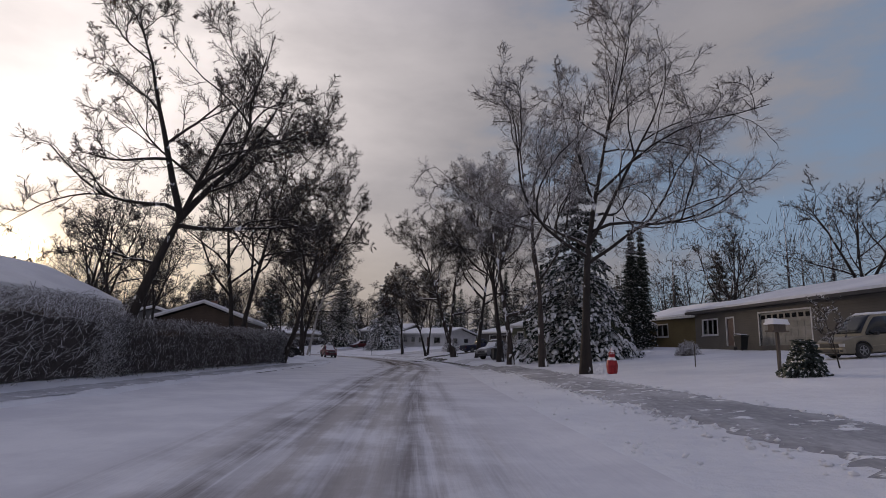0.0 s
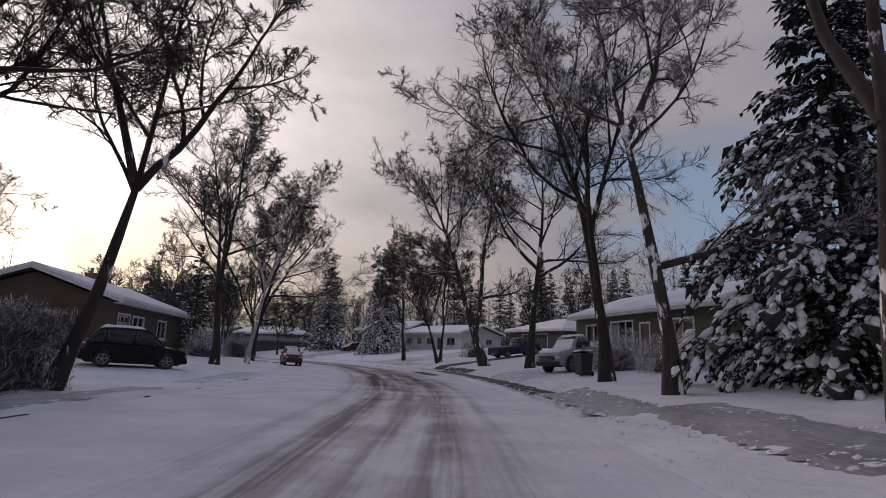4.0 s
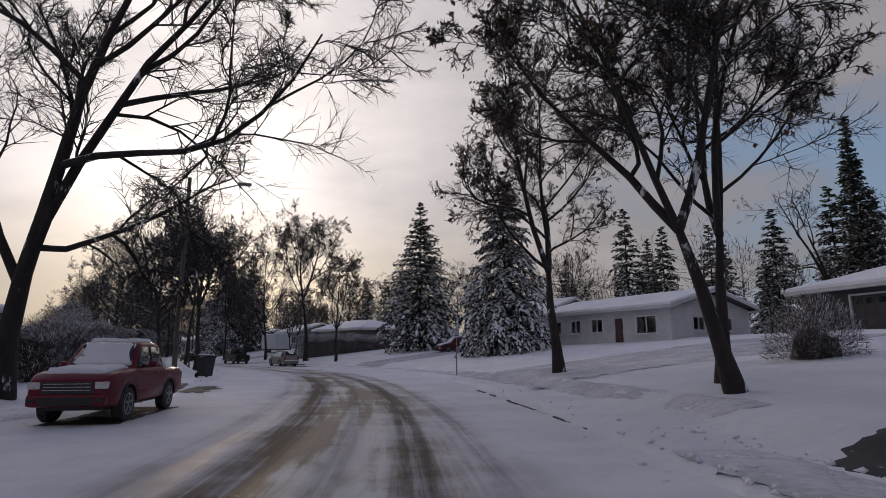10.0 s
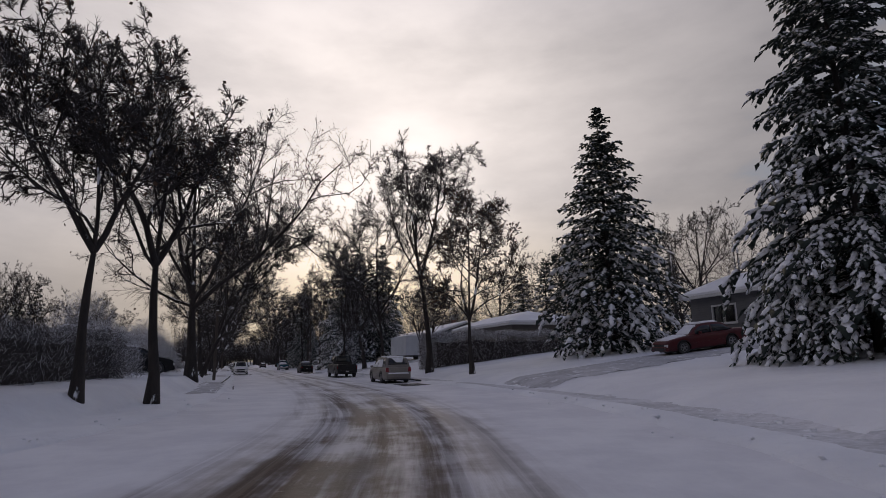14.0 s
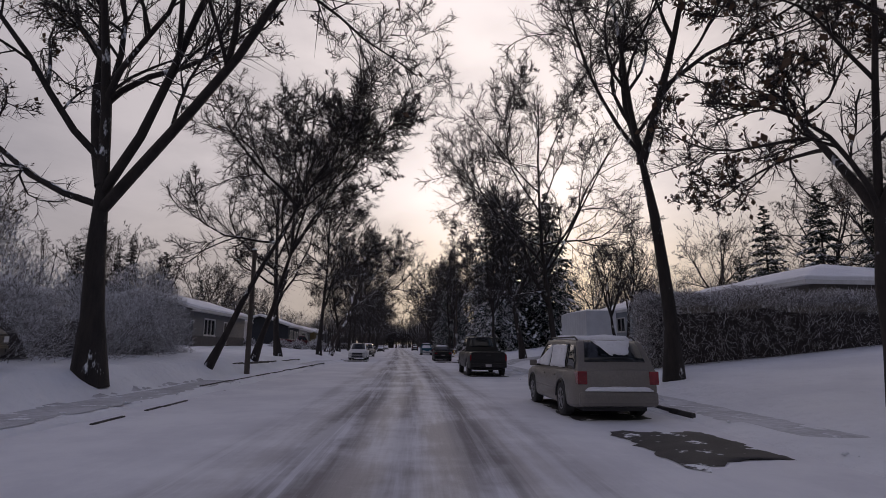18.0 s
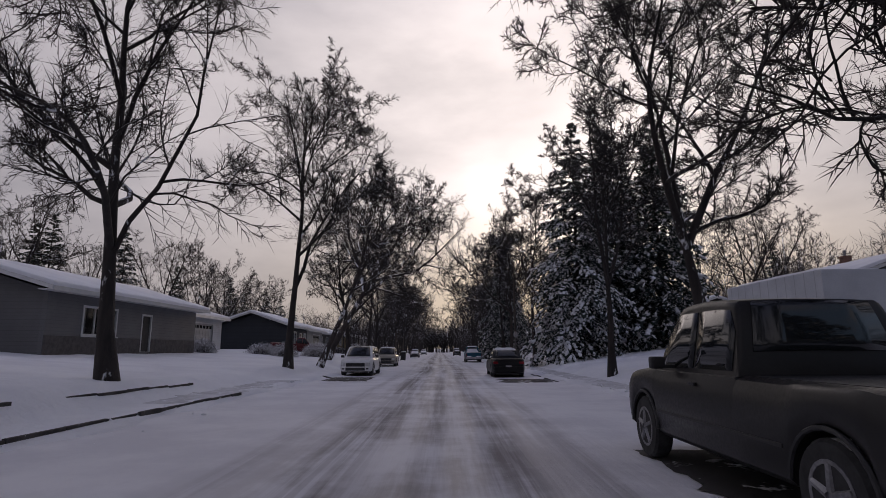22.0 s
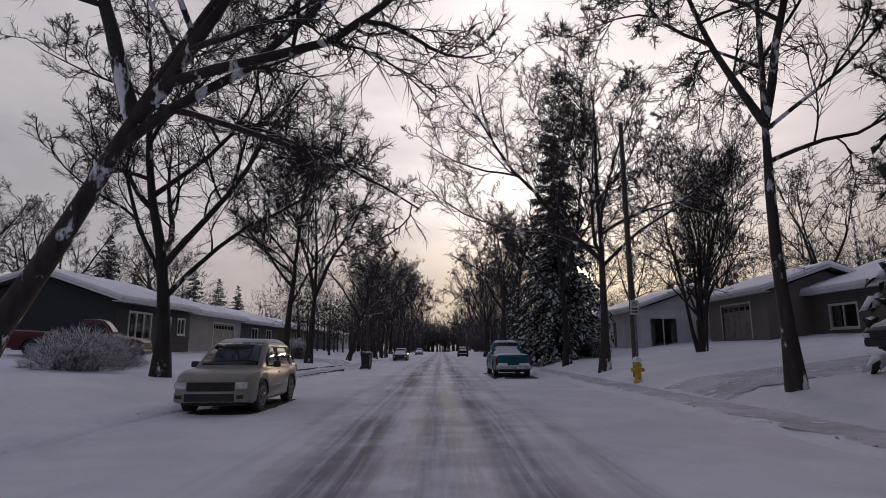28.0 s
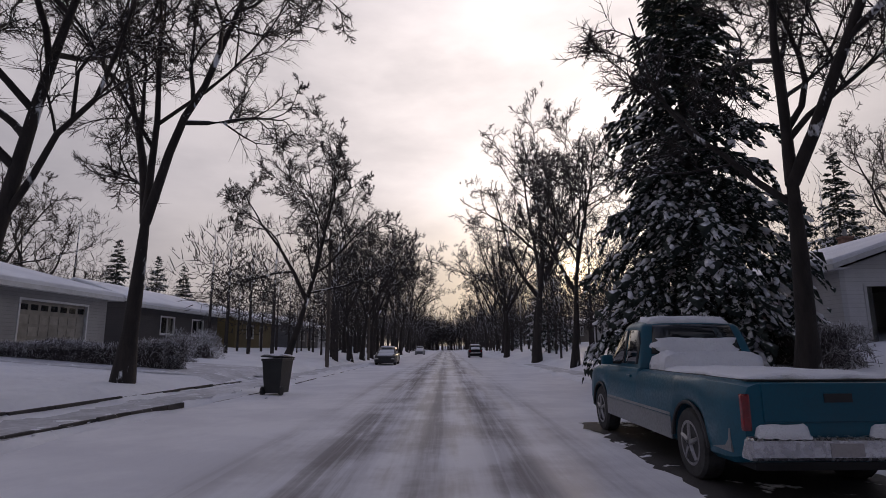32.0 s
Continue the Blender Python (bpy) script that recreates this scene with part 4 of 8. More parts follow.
def house(m, label, length=13.0, depth=8.5, high=2.6, pitch=0.30, walls=None, lower=None, roof="gable", windows=(), doors=(), garages=(), ends=(),
          over=0.55, chimney=None, trim=None, fascia=None, group="bungalows", cross=False):
    """A one-storey house. Its front wall runs along x at y 0 and looks to -y. cross: the gable looks to the street."""
    walls = walls or siding("grey", (0.30, 0.30, 0.30))
    ob = thing("house", m, label, "house", group)
    openings = [(w[0], w[1], w[2], w[3]) for w in windows] + [(d[0], d[1], 0.0, d[2]) for d in doors] + [(g[0], g[1], 0.0, g[2]) for g in garages]
    fr = wall_boxes(bmesh.new(), length, high, openings)
    bmesh.ops.remove_doubles(fr, verts=fr.verts, dist=0.0005)
    part("wall", fr, walls, ob)
    back = boxes((0, length, depth - 0.2, depth, -0.6, high))
    side_open = [(e[1], e[2], e[3], e[4]) for e in ends]
    for x in (0.0, length):
        sub = bmesh.new()
        hole = [(e[1], e[2], e[3], e[4]) for e in ends if (e[0] == 0) == (x == 0.0)]
        wall_boxes(sub, depth - 0.404, high, hole)
        turn = Matrix.Translation((x, 0.202, 0)) @ Matrix.Rotation(radians(90), 4, "Z") if x else Matrix.Translation((0, depth - 0.202, 0)) @ Matrix.Rotation(radians(-90), 4, "Z")
        bmesh.ops.transform(sub, matrix=turn, verts=sub.verts)
        bmesh.ops.remove_doubles(sub, verts=sub.verts, dist=0.0005)
        part("side_wall", sub, walls, ob)
    part("back_wall", back, walls, ob)
    part("floor", boxes((0.2, length - 0.2, 0.2, depth - 0.2, -0.5, -0.02)), DARK_ROOM, ob)
    if lower:
        rows, x = [], 0.0
        for o in sorted(o for o in openings if o[2] < 0.7):
            rows.append((x, o[0] - 0.09, -0.03, -0.002, -0.6, 0.75))
            x = o[1] + 0.09
        rows.append((x, length, -0.03, -0.002, -0.6, 0.75))
        part("lower_cladding", boxes(*[r for r in rows if r[1] - r[0] > 0.1]), lower, ob, "darker cladding on the lower wall")
    # roof, with eaves, and the snow on it
    o, n2 = over, 0.13
    span = (length if cross else depth) / 2
    ridge = high + (span + o) * pitch
    low = high

    def shell(lift, grow_by):
        a, b, c, d = -o - grow_by, length + o + grow_by, -o - grow_by, depth + o + grow_by
        k = low + lift
        top = ridge + lift
        if roof == "hip":
            ins = span + o
            r1, r2 = ((a + ins, (c + d) / 2), (b - ins, (c + d) / 2))
            v = [(a, c, k), (b, c, k), (b, d, k), (a, d, k), (*r1, top), (*r2, top)]
            f = [(0, 1, 5, 4), (1, 2, 5), (2, 3, 4, 5), (3, 0, 4)]
        elif cross:
            v = [(a, c, k), (b, c, k), (b, d, k), (a, d, k), ((a + b) / 2, c, top), ((a + b) / 2, d, top)]
            f = [(0, 4, 5, 3), (4, 1, 2, 5)]
        else:
            v = [(a, c, k), (b, c, k), (b, d, k), (a, d, k), (a, (c + d) / 2, top), (b, (c + d) / 2, top)]
            f = [(0, 1, 5, 4), (4, 5, 2, 3)]
        return v, f

    def slab(lift, thick, grow_by, bumpy=False):
        bm2 = bmesh.new()
        v, f = shell(lift, grow_by)
        vs = [bm2.verts.new(p) for p in v]
        for q in f:
            bm2.faces.new([vs[i] for i in q])
        ext = bmesh.ops.extrude_face_region(bm2, geom=list(bm2.faces))
        up = [g for g in ext["geom"] if isinstance(g, bmesh.types.BMVert)]
        for q in up:
            q.co.z += thick
        bmesh.ops.recalc_face_normals(bm2, faces=bm2.faces)
        if bumpy:
            rim = [e for e in bm2.edges if e.calc_length() > 1 and all(x in up for x in e.verts)]
            bmesh.ops.bevel(bm2, geom=rim, offset=0.07, segments=2, affect="EDGES", profile=0.5)
            bmesh.ops.subdivide_edges(bm2, edges=[e for e in bm2.edges if e.calc_length() > 3], cuts=5, use_grid_fill=True)
            for q in bm2.verts:
                if q.co.z > low + lift + thick * 0.5:
                    q.co.z += 0.05 * noise.noise(Vector((q.co.x * 0.6 + m.translation.x, q.co.y * 0.6, m.translation.y)))
        return bm2

    r = part("roof", slab(0.0, n2, 0.0), mat("shingles", (0.07, 0.065, 0.06), (0.11, 0.10, 0.095), rough=0.9, scale=2, grain=30, bump=0.5, depth=0.01), ob)
    part("roof_snow", slab(n2 + 0.004, 0.20, -0.03, True), SNOW_M, r, "thick snow lying on the roof", smooth=False)
    fa = fascia or WHITE_PAINT
    runs = []
    if not cross:
        runs += [(-o, length + o, -o - 0.035, -o - 0.002), (-o, length + o, depth + o + 0.002, depth + o + 0.035)]
    if roof == "hip":
        runs += [(-o - 0.035, -o - 0.002, -o, depth + o), (length + o + 0.002, length + o + 0.035, -o, depth + o)]
    for q in runs:
        part("fascia", boxes((*q, low - 0.07, low + 0.13)), fa, r)
    if roof != "hip":
        far = depth if cross else length
        half, mid = span + o, (length if cross else depth) / 2
        for e in ((-o - 0.035, -o - 0.002), (far + o + 0.002, far + o + 0.035)):
            for sgn in (-1, 1):
                bm = bmesh.new()
                pts = [(mid + sgn * half, low - 0.05), (mid + sgn * half, low + 0.13), (mid, ridge + 0.13), (mid, ridge - 0.05)]
                vs = [[bm.verts.new((p, q, z) if cross else (q, p, z)) for p, z in pts] for q in e]
                bm.faces.new(vs[0]), bm.faces.new(vs[1][::-1])
                for i in range(4):
                    bm.faces.new((vs[0][i], vs[0][(i + 1) % 4], vs[1][(i + 1) % 4], vs[1][i]))
                bmesh.ops.recalc_face_normals(bm, faces=bm.faces)
                part("barge_board", bm, fa, r)
    if roof != "hip":
        for e in (0.0, (depth if cross else length) - 0.2):
            bm = bmesh.new()
            pts = [(0, high), ((length if cross else depth), high), ((length if cross else depth) / 2, high + span * pitch)]
            vs = [[bm.verts.new((p, q, z) if cross else (q, p, z)) for p, z in pts] for q in (e, e + 0.2)]
            bm.faces.new(vs[0]), bm.faces.new(vs[1][::-1])
            for i in range(3):
                bm.faces.new((vs[0][i], vs[0][(i + 1) % 3], vs[1][(i + 1) % 3], vs[1][i]))
            bmesh.ops.recalc_face_normals(bm, faces=bm.faces)
            part("gable", bm, walls, ob)
    for c, d in ((-o + 0.01, -0.004), (depth + 0.004, depth + o - 0.01)):
        part("soffit", boxes((-o + 0.01, length + o - 0.01, c, d, low - 0.04, low - 0.003)), fa, r)
    for w in windows:
        window_part(ob, w[0], w[1], w[2], w[3], bars=w[4] if len(w) > 4 else 1, trim=trim)
    for e in ends:
        turn = Matrix.Translation((0, depth - 0.202, 0)) @ Matrix.Rotation(radians(-90), 4, "Z") if e[0] == 0 else Matrix.Translation((length, 0.202, 0)) @ Matrix.Rotation(radians(90), 4, "Z")
        window_part(ob, e[1], e[2], e[3], e[4], trim=trim, turn=turn)
    for d in doors:
        dm = d[3] if len(d) > 3 else mat("door_paint", (0.10, 0.05, 0.045), rough=0.5)
        dr = part("door", boxes((d[0] + 0.04, d[1] - 0.04, 0.06, 0.11, 0.02, d[2] - 0.04), (d[0] + 0.2, d[1] - 0.2, 0.05, 0.06, 1.25, d[2] - 0.25), (d[0] + 0.2, d[1] - 0.2, 0.05, 0.06, 0.25, 1.05)), dm, ob)
        part("door_frame", boxes((d[0] - 0.07, d[0] + 0.04, -0.02, 0.14, 0, d[2] + 0.07), (d[1] - 0.04, d[1] + 0.07, -0.02, 0.14, 0, d[2] + 0.07), (d[0] + 0.04, d[1] - 0.04, -0.02, 0.14, d[2] - 0.04, d[2] + 0.07)), trim or WHITE_PAINT, dr)
        part("handle", boxes((d[1] - 0.16, d[1] - 0.11, 0.0, 0.06, 0.95, 1.1)), CHROME, dr)
    for g in garages:
        gm = g[3] if len(g) > 3 else mat("garage_paint", (0.50, 0.50, 0.50), rough=0.6)
        gd = part("garage_door", boxes((g[0], g[1], 0.10, 0.14, 0, g[2])), gm, ob)
        rows, cols = 4, max(3, round((g[1] - g[0]) / 0.62))
        ph, pw = (g[2] - 0.04) / rows, (g[1] - g[0] - 0.04) / cols
        for i in range(rows):
            for k in range(cols):
                x, z = g[0] + 0.02 + k * pw, 0.02 + i * ph
                if i == rows - 1:
                    part("pane", boxes((x + 0.1, x + pw - 0.1, 0.085, 0.098, z + 0.14, z + ph - 0.12)), CAR_GLASS, gd)
                else:
                    part("panel", boxes((x + 0.05, x + pw - 0.05, 0.08, 0.098, z + 0.06, z + ph - 0.06)), gm, gd)
        part("door_frame", boxes((g[0] - 0.1, g[0], -0.02, 0.12, 0, g[2] + 0.1), (g[1], g[1] + 0.1, -0.02, 0.12, 0, g[2] + 0.1), (g[0], g[1], -0.02, 0.12, g[2], g[2] + 0.1)), trim or WHITE_PAINT, gd)
    if chimney:
        x, y, w = chimney
        ch = part("chimney", boxes((x - w / 2, x + w / 2, y - w / 2, y + w / 2, high, ridge + 0.75), (x - w / 2 - 0.05, x + w / 2 + 0.05, y - w / 2 - 0.05, y + w / 2 + 0.05, ridge + 0.75, ridge + 0.87)), mat("chimney_brick", (0.22, 0.12, 0.09), (0.15, 0.09, 0.07), rough=0.9, scale=3, grain=25, bump=0.6, laps=(2, 0.08)), ob)
        part("flue", lathe(bmesh.new(), [(ridge + 0.87, 0.1), (ridge + 1.25, 0.1)], "z", 10, (x, y, 0)), STEEL, ch)
    return ob


# ---------------------------------------------------------------- vehicles (length along y, front to +y)
def wheel(car, x, y, r, wide, spokes=5):
    w = part("wheel", lathe(bmesh.new(), [(x - wide / 2, r * 0.62), (x - wide / 2, r * 0.93), (x - wide * 0.36, r), (x + wide * 0.36, r), (x + wide / 2, r * 0.93), (x + wide / 2, r * 0.62)], "x", 24, (0, y, r)), RUBBER, car, smooth=False)
    sgn = 1 if x > 0 else -1
    face = x + sgn * wide * 0.5
    bm = lathe(bmesh.new(), [(face - sgn * 0.03, r * 0.64), (face + sgn * 0.004, r * 0.64), (face + sgn * 0.004, r * 0.56), (face - sgn * 0.05, r * 0.52), (face - sgn * 0.06, 0.02)], "x", 20, (0, y, r))
    part("rim", bm, ALLOY, w, smooth=False)
    bm = lathe(bmesh.new(), [(face - sgn * 0.045, r * 0.14), (face + sgn * 0.006, r * 0.13), (face + sgn * 0.012, 0.01)], "x", 12, (0, y, r))
    for k in range(spokes):
        q = 2 * math.pi * k / spokes + 0.3
        tube(bm, [(face - sgn * 0.01, y + math.cos(q) * r * 0.1, r + math.sin(q) * r * 0.1), (face - sgn * 0.008, y + math.cos(q) * r * 0.57, r + math.sin(q) * r * 0.57)], [r * 0.10, r * 0.075], 6)
    part("spokes", bm, ALLOY, w)
    return w


def loft(rings, close=True):
    bm = bmesh.new()
    vs = [[bm.verts.new(p) for p in r] for r in rings]
    k = len(vs[0])
    for a, b in zip(vs, vs[1:]):
        for i in range(k):
            bm.faces.new((a[i], a[(i + 1) % k], b[(i + 1) % k], b[i]))
    if close:
        bm.faces.new(vs[0][::-1]), bm.faces.new(vs[-1])
    bmesh.ops.recalc_face_normals(bm, faces=bm.faces)
    return bm


def vehicle(m, name, label, colour, length, width, high, belt, hood, cabin, axles, r=0.34, deck=None, clear=0.24, bed=None, lower=None, snow="full",
            category="car", two_tone=None, stripe=None, snow_seed=1, glass_snow=0.5, rear="hatch", chrome_bumper=False, glass=None, group="parked cars", canopy=False, side_snow=(), rails=False, tail=None, trim=None, bumper=None, rear_patch=False):
    """A parked car. cabin: y of windscreen foot, its top, the roof's end, the rear glass's foot. hood: heights of nose and cowl. axles: y of both."""
    ob = thing(name, m, label, category, group)
    L2, w = length / 2, width / 2
    deck = belt if deck is None else deck
    ys = sorted({-L2, -L2 + 0.02, -L2 + 0.06, -L2 + 0.12, -L2 + 0.2, -L2 + 0.32, L2, L2 - 0.02, L2 - 0.06, L2 - 0.12, L2 - 0.2, L2 - 0.32, L2 - 0.6, cabin[0], cabin[0] + 0.02, cabin[3], cabin[3] - 0.02,
                 *[a + k * r * 1.22 / 6 for a in axles for k in range(-6, 7)], *([bed + 0.02, bed] if bed is not None else [])})
    rings = []
    for y in ys:
        end = max(0.0, (abs(y) - (L2 - 0.55)) / 0.55)
        ww = w * (1 - (0.07 if bed is not None and y < 0 else 0.15) * end ** 2.4)
        zb = clear + 0.10 * end ** 3
        for a in axles:
            q = (r * 1.2) ** 2 - (y - a) ** 2
            if q > 0:
                zb = max(zb, r + math.sqrt(q) * 0.98)
        if y >= cabin[0]:
            f = (y - cabin[0]) / (L2 - cabin[0])
            zt = hood[1] + (hood[0] - hood[1]) * f ** 1.6 - 0.10 * end ** 4
        elif y <= cabin[3]:
            zt = deck - 0.03 * end ** 3
        else:
            zt = belt
        zb = min(zb, zt - 0.08)
        if y < cabin[3] + 0.4 and bed is None:
            zt += 0.03
        half = [(ww * k, zb + (zt - zb) * q) for k, q in ((0.90, 0.0), (0.97, 0.07), (0.995, 0.28), (1.0, 0.50), (0.988, 0.70), (0.968, 0.86), (0.93, 0.955), (0.84, 1.0))]
        rings.append([(x, y, z) for x, z in half] + [(-x, y, z) for x, z in half[::-1]])
    body = part("body", loft(rings), colour, ob, smooth=True)
    body.data.set_sharp_from_angle(angle=radians(32))
    part("underbody", boxes((-w * 0.72, w * 0.72, -L2 + 0.25, L2 - 0.3, clear - 0.06, clear + 0.30)), BLACK, ob)
    if lower:
        part("rocker", boxes(*[(sx * w * 0.985 - 0.02, sx * w * 0.985 + 0.02, axles[1] + r * 1.25, axles[0] - r * 1.25, clear, clear + 0.2) for sx in (-1, 1)], bevel=0.008), lower, ob)
    # cabin: a rounded greenhouse over the belt line
    y0, y1, y2, y3 = cabin
    wt, wb = w * 0.75, w * 0.90
    zt, zb = high, belt - 0.03

    def roof(y):
        if y > y1:
            t = (y0 - y) / (y0 - y1)
            return belt - 0.02 + (high - belt + 0.02) * (1 - (1 - max(0.0, t)) ** 1.30)
        if y < y2:
            t = (y - y3) / max(0.05, y2 - y3)
            return belt - 0.02 + (high - 0.03 - belt + 0.02) * (1 - (1 - max(0.0, t)) ** 1.45)
        t = (y - y2) / (y1 - y2)
        return high - 0.03 * (1 - t) + 0.035 * math.sin(math.pi * t)

    def half(z):
        return wb + (wt - wb) * (z - zb) / (zt - zb)

    def between(p, q, n):
        return [p + (q - p) * i / n for i in range(n + 1)]

    stations = between(y3, y2, 7) + between(y2, y1, 6)[1:] + between(y1, y0, 7)[1:]
    rings = []
    for y in stations:
        top = max(roof(y), zb + 0.012)
        rise_by = top - zb
        c = min(0.085, rise_by * 0.45)
        side = [(half(zb), zb), (half(top - c), top - c), (half(top - c * 0.4) - c * 0.16, top - c * 0.4), (half(top) - c * 0.65, top - c * 0.06), (half(top) * 0.45, top + 0.010), (0.0, top + 0.014)]
        rings.append([(x, y, z) for x, z in side] + [(-x, y, z) for x, z in side[-2::-1]])
    part("cabin", loft(rings), colour, ob, smooth=True).data.set_sharp_from_angle(angle=radians(40))
    gl = glass or CAR_GLASS

    def patch(rows, lift):
        """A thin pane through rows of points, lifted off its surface."""
        bm = bmesh.new()
        grid = [[bm.verts.new(Vector(p) + lift) for p in r] for r in rows]
        for u, v in zip(grid, grid[1:]):
            for i in range(len(u) - 1):
                bm.faces.new((u[i], u[i + 1], v[i + 1], v[i]))
        bmesh.ops.recalc_face_normals(bm, faces=bm.faces)
        ext = bmesh.ops.extrude_face_region(bm, geom=list(bm.faces))
        for q in ext["geom"]:
            if isinstance(q, bmesh.types.BMVert):
                q.co -= lift * 0.8
        bmesh.ops.recalc_face_normals(bm, faces=bm.faces)
        return bm

    def slope(ya, yb, f0, f1, in_by):
        rows = []
        for y in between(ya + (yb - ya) * f0, ya + (yb - ya) * f1, 6):
            z = roof(y)
            x = half(z) - in_by
            rows.append([(x * k, y, z + 0.012 - 0.012 * k * k) for k in (-1, -0.5, 0, 0.5, 1)])
        return rows

    ws = part("windscreen", patch(slope(y0, y1, 0.10, 0.93, 0.12), Vector((0, 0.012, 0.012))), gl, ob, smooth=True)
    rw = part("rear_window", patch(slope(y3, y2, 0.22, 0.90, 0.15), Vector((0, -0.014, 0.010))), gl, ob, smooth=True)
    n = 2 if y1 - y3 < 2.2 else 3
    lo, hi = y3 + 0.16 * (1 if bed is None else 0.6), y0 - 0.16
    for sx in (-1, 1):
        for k in range(n):
            cuts = (0.0, 0.40, 0.79, 1.0) if n == 3 else (0.0, 0.52, 1.0)
            ya, yb = hi - (hi - lo) * cuts[k] - 0.03, hi - (hi - lo) * cuts[k + 1] + 0.03
            rows = []
            for y in between(ya, yb, 6):
                top = min(roof(y), high) - 0.105
                z0 = zb + 0.055
                if top - z0 > 0.03:
                    rows.append([(sx * half(z0 + (top - z0) * q), y, z0 + (top - z0) * q) for q in (0, 0.5, 1)])
            if len(rows) < 2:
                continue
            sw = part("side_window", patch(rows, Vector((sx * 0.010, 0, 0))), gl, ob, smooth=True)
            if k in side_snow:
                out = Vector((sx * 0.02, 0, 0))
                a1, b1, c1, d1 = Vector(rows[0][0]), Vector(rows[-1][0]), Vector(rows[-1][2]), Vector(rows[0][2])
                part("window_snow", snow_pad(bmesh.new(), a1 + out, b1 + out, c1 + out, d1 + out, 0.035, snow_seed + 20 + k, fray=0.10), SNOW_M, sw, "snow stuck to the glass", smooth=True)
        mm = part("mirror", boxes((sx * (w + 0.02), sx * (w + 0.2), y0 - 0.62, y0 - 0.50, belt + 0.0, belt + 0.15), bevel=0.03), BLACK if snow != "full" else colour, ob)
        part("mirror_arm", boxes((sx * (wb - 0.02), sx * (w + 0.03), y0 - 0.60, y0 - 0.54, belt + 0.01, belt + 0.05)), BLACK, mm)
        for k in range(2 if y1 - y3 > 1.6 else 1):
            yd = y0 - 0.62 - k * 1.0
            part("door_handle", boxes((sx * w * 0.995 - 0.012, sx * w * 0.995 + 0.02, yd - 0.72, yd - 0.56, belt - 0.16, belt - 0.125), bevel=0.006), colour, ob)
            part("door_seam", boxes((sx * w * 0.98 - 0.004, sx * w * 0.98 + 0.022, yd - 0.80, yd - 0.793, clear + 0.24, belt - 0.22)), BLACK, ob)
        part("side_moulding", boxes((sx * w - 0.006, sx * w + 0.010, axles[1] + r * 1.3, axles[0] - r * 1.3, clear + 0.30, clear + 0.335), bevel=0.005), stripe or colour, ob)
        for ax in axles:
            arc = [(sx * w * 0.985, ax + r * 1.2 * math.cos(q), r + r * 1.17 * math.sin(q)) for q in [math.pi * (0.02 + 0.96 * i / 12) for i in range(13)]]
            part("arch_trim", tube(bmesh.new(), arc, 0.022, 6), trim or BLACK, ob)
    # front
    fz = hood[0]
    part("grille", boxes((-w * 0.58, w * 0.58, L2 - 0.06, L2 + 0.012, fz - 0.40, fz - 0.15), bevel=0.01), BLACK, ob)
    part("grille_bars", boxes(*[(-w * 0.52, w * 0.52, L2 + 0.015, L2 + 0.03, fz - 0.33 + k * 0.065, fz - 0.315 + k * 0.065) for k in range(3)]), CHROME if chrome_bumper or bed is not None else mat("dark_chrome", (0.06, 0.06, 0.062), rough=0.3, metal=0.8), ob)
    fb = bumper or (CHROME if chrome_bumper else colour)
    part("front_bumper", boxes((-w * 0.88, w * 0.88, L2 - 0.20, L2 + 0.05, clear + 0.04, clear + 0.30), bevel=0.075), fb, ob)
    part("air_intake", boxes((-w * 0.60, w * 0.60, L2 + 0.045, L2 + 0.066, clear + 0.07, clear + 0.24), bevel=0.008), BLACK, ob)
    for sx in (-1, 1):
        part("headlight", boxes((sx * w * 0.60, sx * w * 0.885, L2 - 0.14, L2 + 0.016, fz - 0.30, fz - 0.15), bevel=0.025), CLEAR_LENS, ob)
        part("fog_light", boxes((sx * w * 0.66, sx * w * 0.82, L2 + 0.0, L2 + 0.067, clear + 0.13, clear + 0.21), bevel=0.01), BLACK, ob)
        tz = (deck - 0.12) if bed is not None or rear == "sedan" else belt
        tx, deep, th = tail or ((0.86, 0.05, 0.34) if bed is not None else (0.62, 0.22, 0.13) if rear == "sedan" else (0.70, 0.22, 0.24))
        part("tail_light", boxes((sx * w * tx, sx * w * (0.945 if deep < 0.1 else 0.915), -L2 - 0.014, -L2 + deep, tz - th, tz + 0.0), bevel=0.018), RED_LENS, ob)
    part("rear_bumper", boxes((-w * 0.93, w * 0.93, -L2 - 0.07, -L2 + 0.14, clear + 0.08, clear + 0.30), bevel=0.035) if bed is not None else boxes((-w * 0.88, w * 0.88, -L2 - 0.06, -L2 + 0.20, clear + 0.05, clear + 0.36), bevel=0.08), CHROME if chrome_bumper else (lower or colour), ob)
    part("number_plate", boxes((-0.15, 0.15, -L2 - 0.022, -L2 + 0.01, belt - 0.42, belt - 0.30) if bed is None else (-0.15, 0.15, -L2 - 0.078, -L2 - 0.04, clear + 0.12, clear + 0.24)), mat("plate", (0.45, 0.42, 0.42), rough=0.5), ob)
    if two_tone:
        bm = bmesh.new()
        for sx in (-1, 1):
            box(bm, sx * w * 1.0 - 0.008, sx * w * 1.0 + 0.007, axles[1] + r * 1.24, axles[0] - r * 1.24, clear + 0.03, clear + 0.29)
            box(bm, sx * w * 0.965 - 0.012, sx * w * 0.965 + 0.024, -L2 + 0.2, axles[1] - r * 1.24, clear + 0.12, clear + 0.34)
        part("lower_panel", bm, two_tone, ob, "paler lower body colour")
